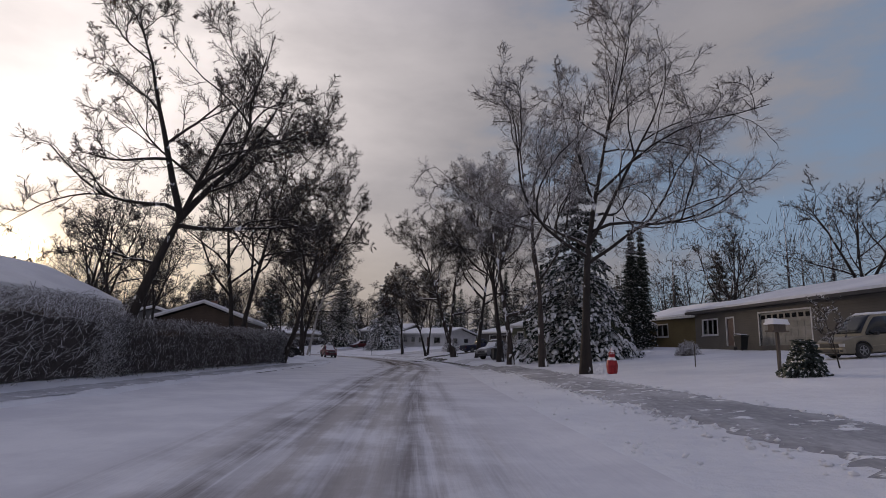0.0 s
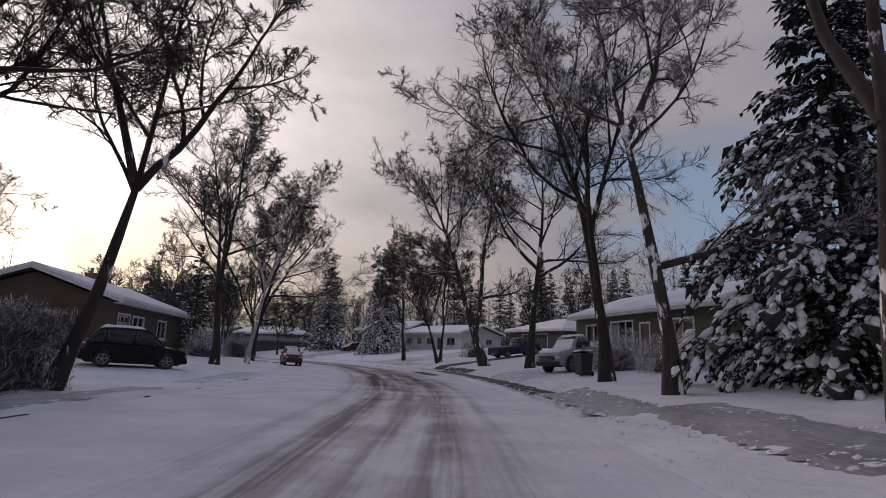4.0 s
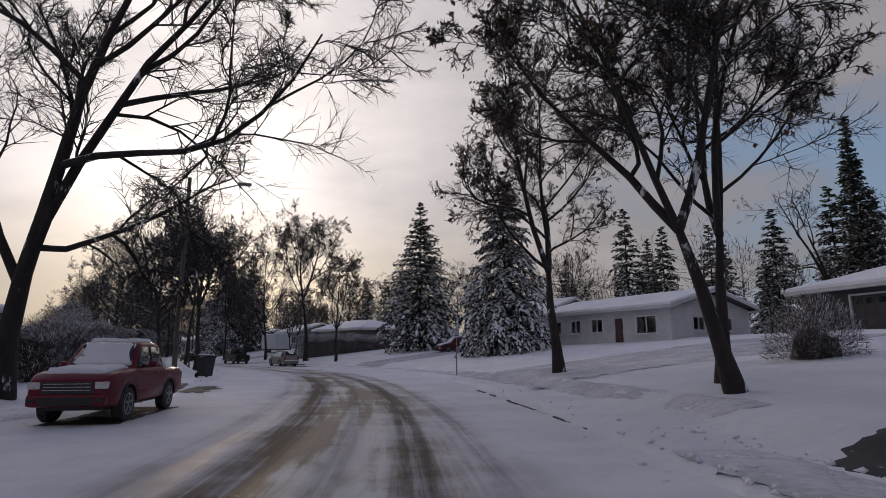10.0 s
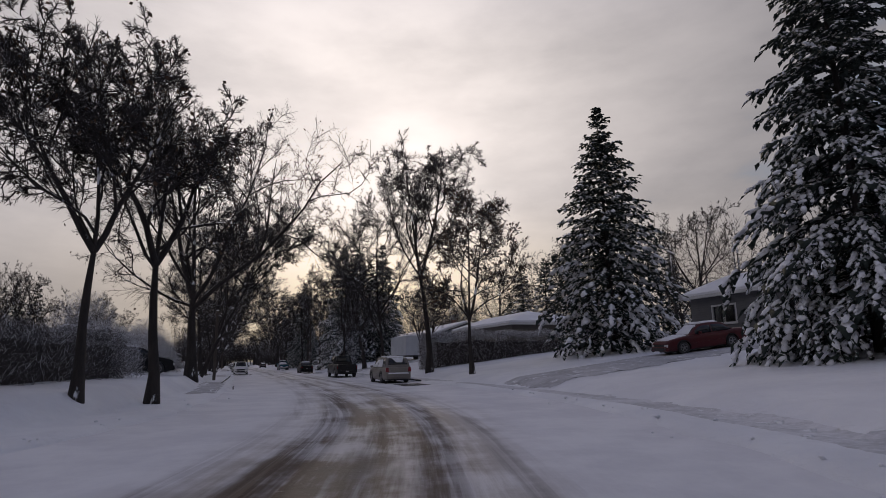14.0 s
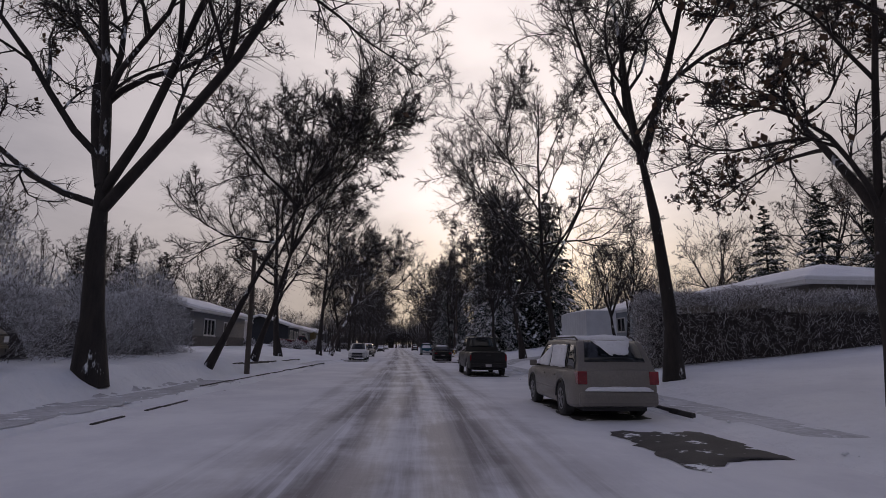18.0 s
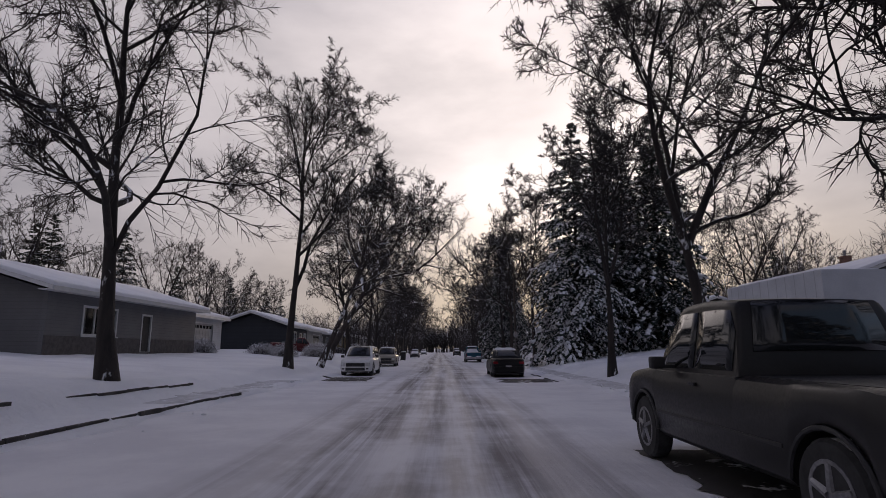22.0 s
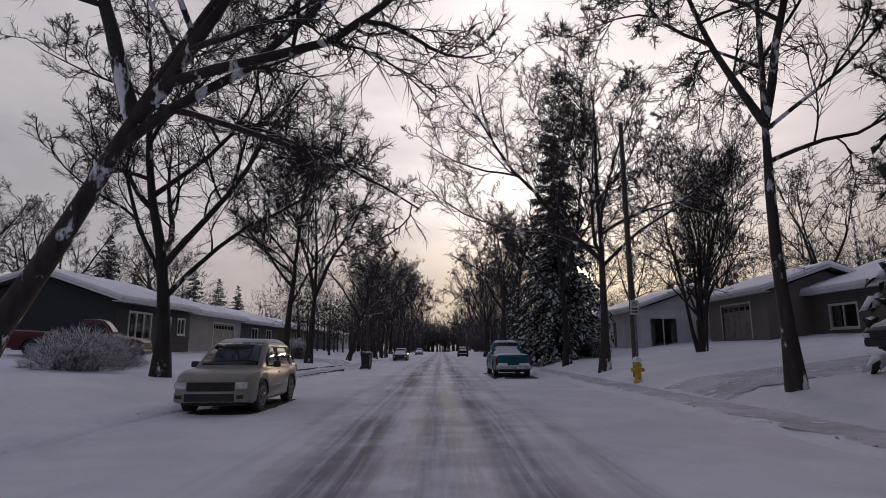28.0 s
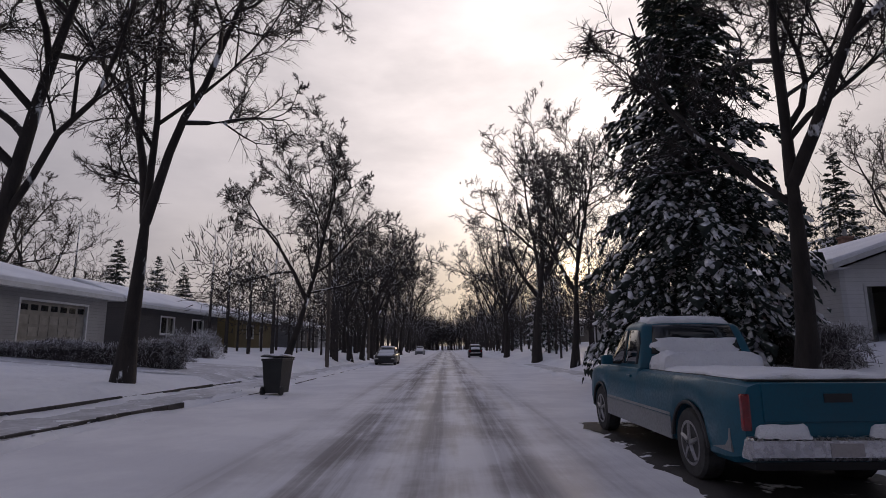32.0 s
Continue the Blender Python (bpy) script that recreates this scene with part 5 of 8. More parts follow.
    if bed is not None:
        part("bed_liner", boxes((-w * 0.82, w * 0.82, -L2 + 0.08, bed - 0.04, deck - 0.012, deck + 0.004)), BLACK, ob)
        part("tailgate", boxes((-w * 0.74, w * 0.74, -L2 - 0.018, -L2 + 0.03, clear + 0.42, deck - 0.02), bevel=0.012), colour, ob)
        part("tailgate_handle", boxes((-0.13, 0.13, -L2 - 0.03, -L2 - 0.017, deck - 0.2, deck - 0.12)), BLACK, ob)
    if rails:
        for sx in (-1, 1):
            part("roof_rail", tube(bmesh.new(), [(sx * wt * 0.92, y1 - 0.15, zt - 0.01), (sx * wt * 0.92, y1 - 0.3, zt + 0.05), (sx * wt * 0.92, y2 + 0.3, zt + 0.045), (sx * wt * 0.92, y2 + 0.12, zt - 0.02)], 0.018), BLACK, ob)
    for a in axles:
        for sx in (-1, 1):
            wheel(ob, sx * (w - 0.13), a, r, 0.23)
    # snow that lies on it
    if snow:
        s = snow_seed
        part("roof_snow", snow_pad(bmesh.new(), (-wt + 0.06, y2 + 0.02, zt - 0.025), (wt - 0.06, y2 + 0.02, zt - 0.025), (wt - 0.06, y1 - 0.02, zt + 0.004), (-wt + 0.06, y1 - 0.02, zt + 0.004), 0.11, s), SNOW_M, ob, "snow lying on the roof", smooth=True)
    if snow == "full":
        part("hood_snow", snow_pad(bmesh.new(), (-w * 0.8, cabin[0] + 0.05, hood[1] + 0.004), (w * 0.8, cabin[0] + 0.05, hood[1] + 0.004), (w * 0.74, L2 - 0.18, hood[0] + 0.01), (-w * 0.74, L2 - 0.18, hood[0] + 0.01), 0.10, s + 3), SNOW_M, ob, "snow lying on the bonnet", smooth=True)
        q = glass_snow
        if q:
            def lying(ya, yb, q, inset):
                u, v = ya + (yb - ya) * 0.06, ya + (yb - ya) * min(1.0, q)
                xu, xv = half(roof(u)) - inset, half(roof(v)) - inset
                return (-xu, u, roof(u) + 0.012), (xu, u, roof(u) + 0.012), (xv, v, roof(v) + 0.014), (-xv, v, roof(v) + 0.014)
            part("windscreen_snow", snow_pad(bmesh.new(), *lying(y0, y1, q, 0.08), 0.05, s + 5, fray=0.12), SNOW_M, ws, smooth=True)
            part("rear_snow", snow_pad(bmesh.new(), *lying(y3, y2, q, 0.12), 0.045, s + 7, fray=0.3), SNOW_M, rw, smooth=True)
        if rear_patch:
            yb, yt = y3 + (y2 - y3) * 0.35, y3 + (y2 - y3) * 0.95
            xb, xt = half(roof(yb)) - 0.16, half(roof(yt)) - 0.14
            part("rear_snow", snow_pad(bmesh.new(), (-xb * 0.1, yb, roof(yb) + 0.014), (xb * 0.55, yb, roof(yb) + 0.014), (xt, yt, roof(yt) + 0.016), (-xt, yt, roof(yt) + 0.016), 0.05, s + 8, fray=0.25), SNOW_M, rw, "snow sliding down the glass", smooth=True)
        for xa, xb in ((-0.86, -0.30), (0.26, 0.86)) if bed is not None else ((-0.80, 0.80),):
            zs = clear + (0.27 if bed is not None else 0.365)
            part("bumper_snow", snow_pad(bmesh.new(), (w * xa, -L2 - 0.07, zs), (w * xb, -L2 - 0.07, zs), (w * xb, -L2 + 0.06, zs), (w * xa, -L2 + 0.06, zs), 0.13 if bed is not None else 0.075, s + 9, nx=14, ny=4), SNOW_M, ob, smooth=True)
    if bed is not None and snow:
        part("bed_snow", snow_pad(bmesh.new(), (-w * 0.80, -L2 + 0.10, deck - 0.01), (w * 0.80, -L2 + 0.10, deck - 0.01), (w * 0.80, bed - 0.03, deck), (-w * 0.80, bed - 0.03, deck), 0.07, snow_seed + 11, 14, 18), SNOW_M, ob, "snow lying in the load bed", smooth=True)
        part("snow_heap", snow_pad(bmesh.new(), (-w * 0.84, bed - 0.70, deck + 0.01), (w * 0.80, bed - 0.55, deck + 0.01), (w * 0.84, bed + 0.02, deck + 0.01), (-w * 0.86, bed + 0.02, deck + 0.01), 0.22, snow_seed + 13, 14, 8, 0.3), SNOW_M, ob, "snow heaped behind the cab", smooth=True)
    return ob


def suv(m, label, colour, name="suv", length=4.6, high=1.68, **more):
    h = length / 2
    given = dict(width=1.86, belt=1.02, hood=(0.88, 1.02), cabin=(h - 1.02, h - 1.92, -h + 0.78, -h + 0.14), axles=(h - 0.90, -h + 0.90), r=0.36)
    given.update(more)
    return vehicle(m, name, label, colour, length, given.pop("width"), high, given.pop("belt"), given.pop("hood"), given.pop("cabin"), given.pop("axles"), **given)


def pickup(m, label, colour, name="pickup_truck", length=5.5, high=1.82, crew=False, **more):
    h = length / 2
    back = h - (3.45 if crew else 2.85)
    given = dict(width=1.98, belt=1.16, hood=(1.02, 1.16), cabin=(h - 1.32, h - 1.95, back + 0.22, back), axles=(h - 0.95, -h + 1.12), r=0.38, deck=1.12, clear=0.32, bed=back)
    given.update(more)
    return vehicle(m, name, label, colour, length, given.pop("width"), high, given.pop("belt"), given.pop("hood"), given.pop("cabin"), given.pop("axles"), **given)


def sedan(m, label, colour, name="sedan", length=4.75, high=1.45, **more):
    h = length / 2
    given = dict(width=1.82, belt=0.92, hood=(0.74, 0.92), cabin=(h - 1.35, h - 2.15, -h + 1.45, -h + 0.75), axles=(h - 0.92, -h + 1.0), r=0.33, deck=0.95, clear=0.20, rear="sedan")
    given.update(more)
    return vehicle(m, name, label, colour, length, given.pop("width"), high, given.pop("belt"), given.pop("hood"), given.pop("cabin"), given.pop("axles"), **given)


# ---------------------------------------------------------------- street furniture
def wheelie_bin(m, label, group="wheeled bins"):
    ob = thing("wheelie_bin", m, label, "bin", group)
    c = mat("bin_plastic", (0.008, 0.010, 0.011), (0.016, 0.018, 0.019), rough=0.55, scale=3, grain=40, bump=0.15, depth=0.003, snow=0.8)
    rings = [[(sx * w, sy * d + o, z) for sx, sy in ((-1, -1), (1, -1), (1, 1), (-1, 1))] for w, d, o, z in ((0.24, 0.27, 0.0, 0.06), (0.30, 0.36, -0.02, 0.95), (0.325, 0.385, -0.02, 0.96), (0.325, 0.385, -0.02, 1.02))]
    part("body", loft(rings), c, ob)
    rings = [[(sx * w, sy * d - 0.02, z + (0.05 if sy > 0 else 0)) for sx, sy in ((-1, -1), (1, -1), (1, 1), (-1, 1))] for w, d, z in ((0.335, 0.40, 1.022), (0.335, 0.40, 1.05), (0.27, 0.33, 1.085))]
    lid = part("lid", loft(rings), c, ob)
    part("handle", tube(bmesh.new(), [(-0.22, 0.42, 0.98), (0.22, 0.42, 0.98)], 0.018), c, lid)
    part("lid_snow", snow_pad(bmesh.new(), (-0.3, -0.38, 1.07), (0.3, -0.38, 1.07), (0.3, 0.34, 1.12), (-0.3, 0.34, 1.12), 0.05, 4), SNOW_M, lid, smooth=True)
    for sx in (-1, 1):
        part("wheel", lathe(bmesh.new(), [(sx * 0.25, 0.06), (sx * 0.25, 0.12), (sx * 0.31, 0.12), (sx * 0.31, 0.06)], "x", 16, (0, 0.28, 0.12)), RUBBER, ob)
    return ob


def street_lamp(m, label, high=9.0, reach=2.6, side=1, arm=True, name="street_lamp"):
    ob = thing(name, m, label, "street lamp" if arm else "pole")
    bm = tube(bmesh.new(), [(0, 0, -0.3), (0, 0, high * 0.5), (0, 0, high)], [0.115, 0.10, 0.085], 12)
    part("pole", bm, DARK_WOOD, ob)
    if arm:
        a = part("arm", tube(bmesh.new(), [(0, 0, high - 1.5), (side * reach * 0.45, 0, high - 0.55), (side * reach, 0, high - 0.12)], 0.035, 8), STEEL, ob)
        part("lamp_head", boxes((side * reach - 0.15, side * reach + 0.5, -0.13, 0.13, high - 0.17, high - 0.03), bevel=0.05), STEEL, a)
        part("brace", boxes((-0.13, 0.13, -0.15, 0.15, high - 1.56, high - 1.44)), STEEL, a)
    part("snow_cap", snow_pad(bmesh.new(), (-0.1, -0.1, high), (0.1, -0.1, high), (0.1, 0.1, high), (-0.1, 0.1, high), 0.07, 2, 4, 4), SNOW_M, ob, smooth=True)
    return ob


def sign_post(m, label, high=2.55, wooden=False):
    ob = thing("parking_sign", m, label, "sign")
    part("post", boxes((-0.03, 0.03, -0.015, 0.02, -0.3, high), bevel=0.006), STEEL, ob)
    board = part("sign_board", boxes((-0.16, 0.16, -0.024, -0.016, high - 0.52, high), bevel=0.003), WHITE_PAINT, ob)
    bm = tube(bmesh.new(), [(0.078 * math.cos(q), -0.029, high - 0.13 + 0.078 * math.sin(q)) for q in [2 * math.pi * i / 24 for i in range(25)]], 0.008, 6)
    part("ring", bm, RED_LENS, board, "red prohibition ring")
    bm = boxes((-0.085, 0.085, -0.030, -0.0285, -0.008, 0.008))
    bmesh.ops.transform(bm, matrix=Matrix.Translation((0, 0, high - 0.13)) @ Matrix.Rotation(radians(40), 4, "Y"), verts=bm.verts)
    part("slash", bm, RED_LENS, board)
    cu = bpy.data.curves.new("letter", "FONT")
    cu.body, cu.size, cu.align_x, cu.align_y = "P", 0.13, "CENTER", "CENTER"
    tx = attach("letter", cu, BLACK, board, "black letter P", m=Matrix.Translation((0, -0.026, high - 0.13)) @ Matrix.Rotation(radians(90), 4, "X"))
    for wide, lo, hi in ((0.12, 0.31, 0.28), (0.10, 0.36, 0.33), (0.12, 0.45, 0.40)):
        part("text_bar", boxes((-wide, wide, -0.028, -0.0245, high - lo, high - hi)), BLACK, board)
    return ob


def hydrant_marker(m):
    ob = thing("fire_hydrant", m, "yellow fire hydrant capped with snow beside a pole", "hydrant")
    y = mat("hydrant_paint", (0.62, 0.40, 0.02), (0.50, 0.30, 0.02), rough=0.5, scale=6, grain=30, snow=0.75)
    part("barrel", lathe(bmesh.new(), [(-0.1, 0.15), (0.05, 0.15), (0.07, 0.11), (0.5, 0.11), (0.52, 0.14), (0.58, 0.14), (0.66, 0.10), (0.70, 0.03)], "z", 16), y, ob, smooth=False)
    for sx in (-1, 1):
        part("outlet", lathe(bmesh.new(), [(sx * 0.1, 0.055), (sx * 0.17, 0.055), (sx * 0.175, 0.07), (sx * 0.21, 0.07)], "x", 12, (0, 0, 0.42)), y, ob)
    part("front_outlet", boxes((-0.08, 0.08, -0.2, -0.1, 0.34, 0.50), bevel=0.02), y, ob)
    part("snow_cap", snow_pad(bmesh.new(), (-0.14, -0.14, 0.67), (0.14, -0.14, 0.67), (0.14, 0.14, 0.67), (-0.14, 0.14, 0.67), 0.16, 3, 6, 6), SNOW_M, ob, smooth=True)
    return ob


def garden_figure(m):
    """A painted lawn figure, as one plain mesh."""
    red = mat("lawn_figure_red", (0.40, 0.012, 0.02), (0.26, 0.010, 0.016), rough=0.6, scale=5, grain=25, snow=0.30)
    bm = lathe(bmesh.new(), [(0.0, 0.22), (0.1, 0.27), (0.45, 0.30), (0.7, 0.25), (0.85, 0.16), (0.92, 0.15), (1.02, 0.17), (1.12, 0.14), (1.3, 0.05), (1.36, 0.02)], "z", 18)
    me = bpy.data.meshes.new("lawn_figure")
    bm.to_mesh(me), bm.free()
    ob = attach("lawn_figure", me, red)
    ob.matrix_basis = m
    return tagged(ob, "red plastic lawn figure dusted with snow on the grass", "lawn ornament")


# ================================================================ the place
# ---------------------------------------------------------------- ground, road, pavement
def build_ground():
    outs = np.array([0.0, 0.03, 0.12, 0.5, 1.0, 1.5, 1.7, 2.3, 3.2, 4.4, 6.0, 8.0, 10.0, 12.5, 15.5, 19.0, 24.0, 32.0, 42.0])
    s = np.concatenate([np.arange(-58, 240, 0.7), np.arange(240, 460, 3.0)])
    rows = []
    for hand, kerb in ((-1, kerb_left), (1, kerb_right)):
        k = kerb(s)
        rows.append((k[:, None] + hand * outs[None]))
    d = np.concatenate([rows[0][:, ::-1], rows[1]], 1)
    ss = np.repeat(s[:, None], d.shape[1], 1)
    z = rise(ss, d)
    n = len(outs)
    for hand, cols in ((-1, (n - 1, n - 2, n - 3, n - 4)), (1, (n, n + 1, n + 2, n + 3))):
        slip = np.array([0.22 + 0.30 * noise.noise(Vector((q * 0.55, hand, 0.0))) + 0.12 * noise.noise(Vector((q * 2.1, hand, 5.0))) for q in s])
        base = kerb_left(s) if hand < 0 else kerb_right(s)
        for c, back, top in zip(cols, (0.0, 0.10, 0.26, 0.5), (-0.05, 0.055, 0.115, 0.14)):
            d[:, c] = base + hand * (back - slip * (1 - back))
            low = np.interp(s, [44, 52], [0.35, 1.0]) if hand > 0 else 1.0
            z[:, c] = top * (low if top > 0 else 1.0) + (0 if top < 0 else 0.03 * slip)
    rng = np.random.default_rng(5)
    for i in range(d.shape[1]):
        e = abs(i - (n - 0.5)) - 0.5
        if e >= 1:
            amp = 0.015 if e < 6 else 0.05
            z[:, i] += [amp * noise.noise(Vector((q * 0.45, w * 0.45, 2.0))) + 0.5 * amp * noise.noise(Vector((q * 1.7, w * 1.7, 7.0))) for q, w in zip(s, d[:, i])]
    p = xy(ss, d)
    v = np.concatenate([p, z[..., None]], -1)
    r, c = z.shape
    idx = np.arange(r * c).reshape(r, c)
    quads = np.stack([idx[:-1, :-1], idx[:-1, 1:], idx[1:, 1:], idx[1:, :-1]], -1).reshape(-1, 4)
    flat = v.reshape(-1, 3)
    # the wider land round the street, which dips under the street's own sheet and goes on to the horizon
    near = np.arange(-420.0, 421.0, 7.0)
    wide = np.concatenate([[-2600, -1500, -900, -600], near, [600, 900, 1500, 2600]])
    gx, gy = np.meshgrid(wide - 100.0, wide + 200.0, indexing="ij")
    pts = np.stack([gx.ravel(), gy.ravel()], 1)
    line, way = LINE[::4], WAY[::4]
    gap = np.full(len(pts), 1e9)
    hand = np.zeros(len(pts))
    for i in range(0, len(pts), 4000):
        q = pts[i:i + 4000, None] - line[None]
        r2 = np.hypot(q[..., 0], q[..., 1])
        k = r2.argmin(1)
        w = q[np.arange(len(k)), k]
        gap[i:i + 4000] = r2[np.arange(len(k)), k]
        hand[i:i + 4000] = w[:, 0] * way[k, 1] - w[:, 1] * way[k, 0]
    edge = np.where(hand > 0, 2.40, 1.46)
    f = np.clip((gap - 34.0) / 9.0, 0, 1)
    land = -1.2 + (edge + 1.2) * f * f * (3 - 2 * f)
    far = np.concatenate([pts, land[:, None]], 1)
    at = len(flat)
    ii = at + np.arange(len(pts)).reshape(gx.shape)
    ring = np.stack([ii[:-1, :-1], ii[1:, :-1], ii[1:, 1:], ii[:-1, 1:]], -1).reshape(-1, 4)
    me = mesh_np("ground", np.concatenate([flat, far]), [quads, ring], smooth=True)
    tagged(attach("ground", me, SNOW_M), "untrodden snow over lawns and yards", "ground", kind="structure")
    # road
    s = np.concatenate([np.arange(-58, 240, 1.0), np.arange(240, 460, 4.0)])
    f = np.linspace(0, 1, 30)
    l, k2 = kerb_left(s) + 0.002, kerb_right(s) - 0.002
    d = l[:, None] + (k2 - l)[:, None] * f[None]
    ss = np.repeat(s[:, None], 30, 1)
    p = xy(ss, d)
    z = 0.05 * np.maximum(0, 1 - np.minimum(f, 1 - f) * 11)[None] ** 1.5 + 0 * ss
    z += np.array([[0.012 * noise.noise(Vector((a * 0.3, b * 1.1, 4.0))) for a, b in zip(q, w)] for q, w in zip(ss, d)])
    idx = np.arange(z.size).reshape(z.shape)
    quads = np.stack([idx[:-1, :-1], idx[:-1, 1:], idx[1:, 1:], idx[1:, :-1]], -1).reshape(-1, 4)
    me = mesh_np("road", np.concatenate([p, z[..., None]], -1).reshape(-1, 3), quads, True, np.stack([ss, d], -1).reshape(-1, 2))
    tagged(attach("road", me, ROAD_M), "residential road of packed snow with sandy wheel tracks", "road", kind="structure")


def strip(name, s0, s1, d0, d1, material, label, lift=0.012, ragged=0.35, kind="structure", seed=0, skew=0.0):
    """A sheet that lies on the snow, with a ragged edge."""
    ns, nd = max(3, int(abs(s1 - s0) / 0.15)), max(3, int(abs(d1 - d0) / 0.15))
    s, d = np.meshgrid(np.linspace(s0, s1, ns + 1), np.linspace(d0, d1, nd + 1), indexing="ij")
    s = s + skew * (d - d0)
    for i in (0, -1):
        s[i, :] += [ragged * (noise.noise(Vector((q * 1.1, seed, i))) + 0.5 * noise.noise(Vector((q * 4.3, seed, i))) + 0.3 * noise.noise(Vector((q * 11.0, seed + 7, i)))) for q in d[i, :]]
        d[:, i] += [ragged * (noise.noise(Vector((q * 1.1, seed + 3, i))) + 0.5 * noise.noise(Vector((q * 4.3, seed, i))) + 0.3 * noise.noise(Vector((q * 11.0, seed + 7, i)))) for q in s[:, i]]
    z = rise(s, d) + lift
    edge = np.ones(z.shape)
    edge[0, :] = edge[-1, :] = edge[:, 0] = edge[:, -1] = 0
    z = z + (edge - 1) * lift * 0.8
    v = np.concatenate([xy(s, d), z[..., None]], -1)
    idx = np.arange(z.size).reshape(z.shape)
    quads = np.stack([idx[:-1, :-1], idx[1:, :-1], idx[1:, 1:], idx[:-1, 1:]], -1).reshape(-1, 4)
    if (d1 - d0) * (s1 - s0) > 0:
        quads = quads[:, ::-1]
    me = mesh_np(name, v.reshape(-1, 3), quads, True)
    return tagged(attach(name, me, material), label, name.split("_")[0] if "_" not in name else name.replace("_", " "), kind=kind)


build_ground()

# bare wet pavement, patches of bare road, driveways
strip("pavement", 46, 68, 3.15, 4.35, ASPHALT, "wet bare pavement with snow left along its edges", 0.035, 0.18, seed=1)
strip("pavement", 68, 74, 3.2, 4.4, SLUSH, "pavement under trodden slush", 0.035, 0.25, seed=9)
strip("bare_patch", 63.0, 69.0, 1.7, 2.75, ASPHALT, "bare wet asphalt where a car had stood", 0.03, 0.4, seed=2)
strip("driveway", 70.4, 73.0, 4.5, 18, ASPHALT, "wet driveway cleared of snow", 0.03, 0.3, seed=3, skew=0.4)
strip("bare_patch", 63.6, 70.2, 4.3, 5.3, ASPHALT, "bare wet asphalt beside the pavement", 0.03, 0.3, seed=41)
strip("driveway", 52.5, 58.5, 4.5, 18, SLUSH, "driveway of grey slush", 0.03, 0.4, seed=4)
strip("driveway", 85, 93, 5.3, 20, SLUSH, "wide driveway of grey slush", 0.03, 1.1, seed=5)
SLUSH_WET = mat("pavement_slush", (0.26, 0.26, 0.275), (0.47, 0.47, 0.49), rough=0.8, scale=0.9, grain=9, bump=0.7, depth=0.03, spec=0.2, snow=2.5, patches=0.03, stretch=(1, 0.4, 1))
strip("pavement", -8, 33, 5.0, 7.1, SLUSH_WET, "pavement of grey wet slush", 0.03, 0.42, seed=16)
strip("pavement", 32.7, 39.5, 4.6, 6.5, SLUSH_WET, "pavement of grey wet slush", 0.034, 0.42, seed=17)
strip("pavement", 39.2, 46.2, 3.5, 5.2, SLUSH_WET, "pavement of grey wet slush", 0.038, 0.42, seed=18)
strip("driveway", 112, 116.5, 6.4, 20, SLUSH, "driveway of grey slush", 0.03, 0.5, seed=7)
strip("bare_patch", 121.0, 123.4, 3.0, 4.6, ASPHALT, "bare wet asphalt where a car had stood", 0.03, 0.5, seed=8)
strip("bare_patch", 160.0, 162.6, 2.4, 4.6, ASPHALT, "bare wet asphalt where a car had stood", 0.03, 0.5, seed=10)
strip("bare_patch", 161.5, 164.6, -5.5, -3.4, ASPHALT, "bare wet asphalt where a car had stood", 0.03, 0.5, seed=11)
strip("driveway", 151, 154.5, 6.5, 18, SLUSH, "driveway of grey slush", 0.03, 0.4, seed=12)
strip("driveway", 184, 187.5, 6.5, 16, SLUSH, "driveway of grey slush", 0.03, 0.4, seed=13)
strip("driveway", 210, 217, -18, -7.3, SLUSH, "driveway of grey slush", 0.03, 0.4, seed=14)
strip("bare_patch", 88, 92, -8.6, -6.0, ASPHALT, "bare wet asphalt beside the kerb", 0.03, 0.5, seed=15)
for i, (a, b) in enumerate(((2, 44), (47, 58), (118, 134), (150, 160), (190, 206), (206, 232))):
    strip("pavement", a, b, float(kerb_left((a + b) / 2)) - 1.45, float(kerb_left((a + b) / 2)) - 0.2, SLUSH, "pavement under trodden grey snow", 0.02, 0.2, seed=20 + i)
strip("pavement", 76, 120, 5.2, 6.2, SLUSH, "pavement under trodden grey snow", 0.02, 0.2, seed=31)
strip("pavement", 122, 230, 5.2, 6.3, SLUSH, "pavement under trodden grey snow", 0.02, 0.2, seed=32)


# Dark sheets under parked cars: bare wet ground plus the painted shade beneath.
for i, (a, b, c, e) in enumerate(((78.9, 82.6, -7.0, -5.5), (124.9, 129.0, 2.9, 4.5), (139.6, 144.6, 2.5, 4.3), (164.5, 168.4, 2.4, 3.9), (166.3, 170.2, -5.4, -3.8), (182.8, 186.4, -5.5, -3.9), (196.0, 202.0, 2.3, 4.4))):
    strip("bare_patch", a, b, c, e, ASPHALT, "bare wet ground under a parked car, with its shade painted in", 0.028, 0.22, seed=60 + i)


KERB_M = mat("wet_kerb", (0.026, 0.024, 0.025), (0.07, 0.066, 0.066), rough=0.75, scale=1.5, grain=40, bump=0.5, depth=0.01, spec=0.25, snow=2.5, patches=-0.05)


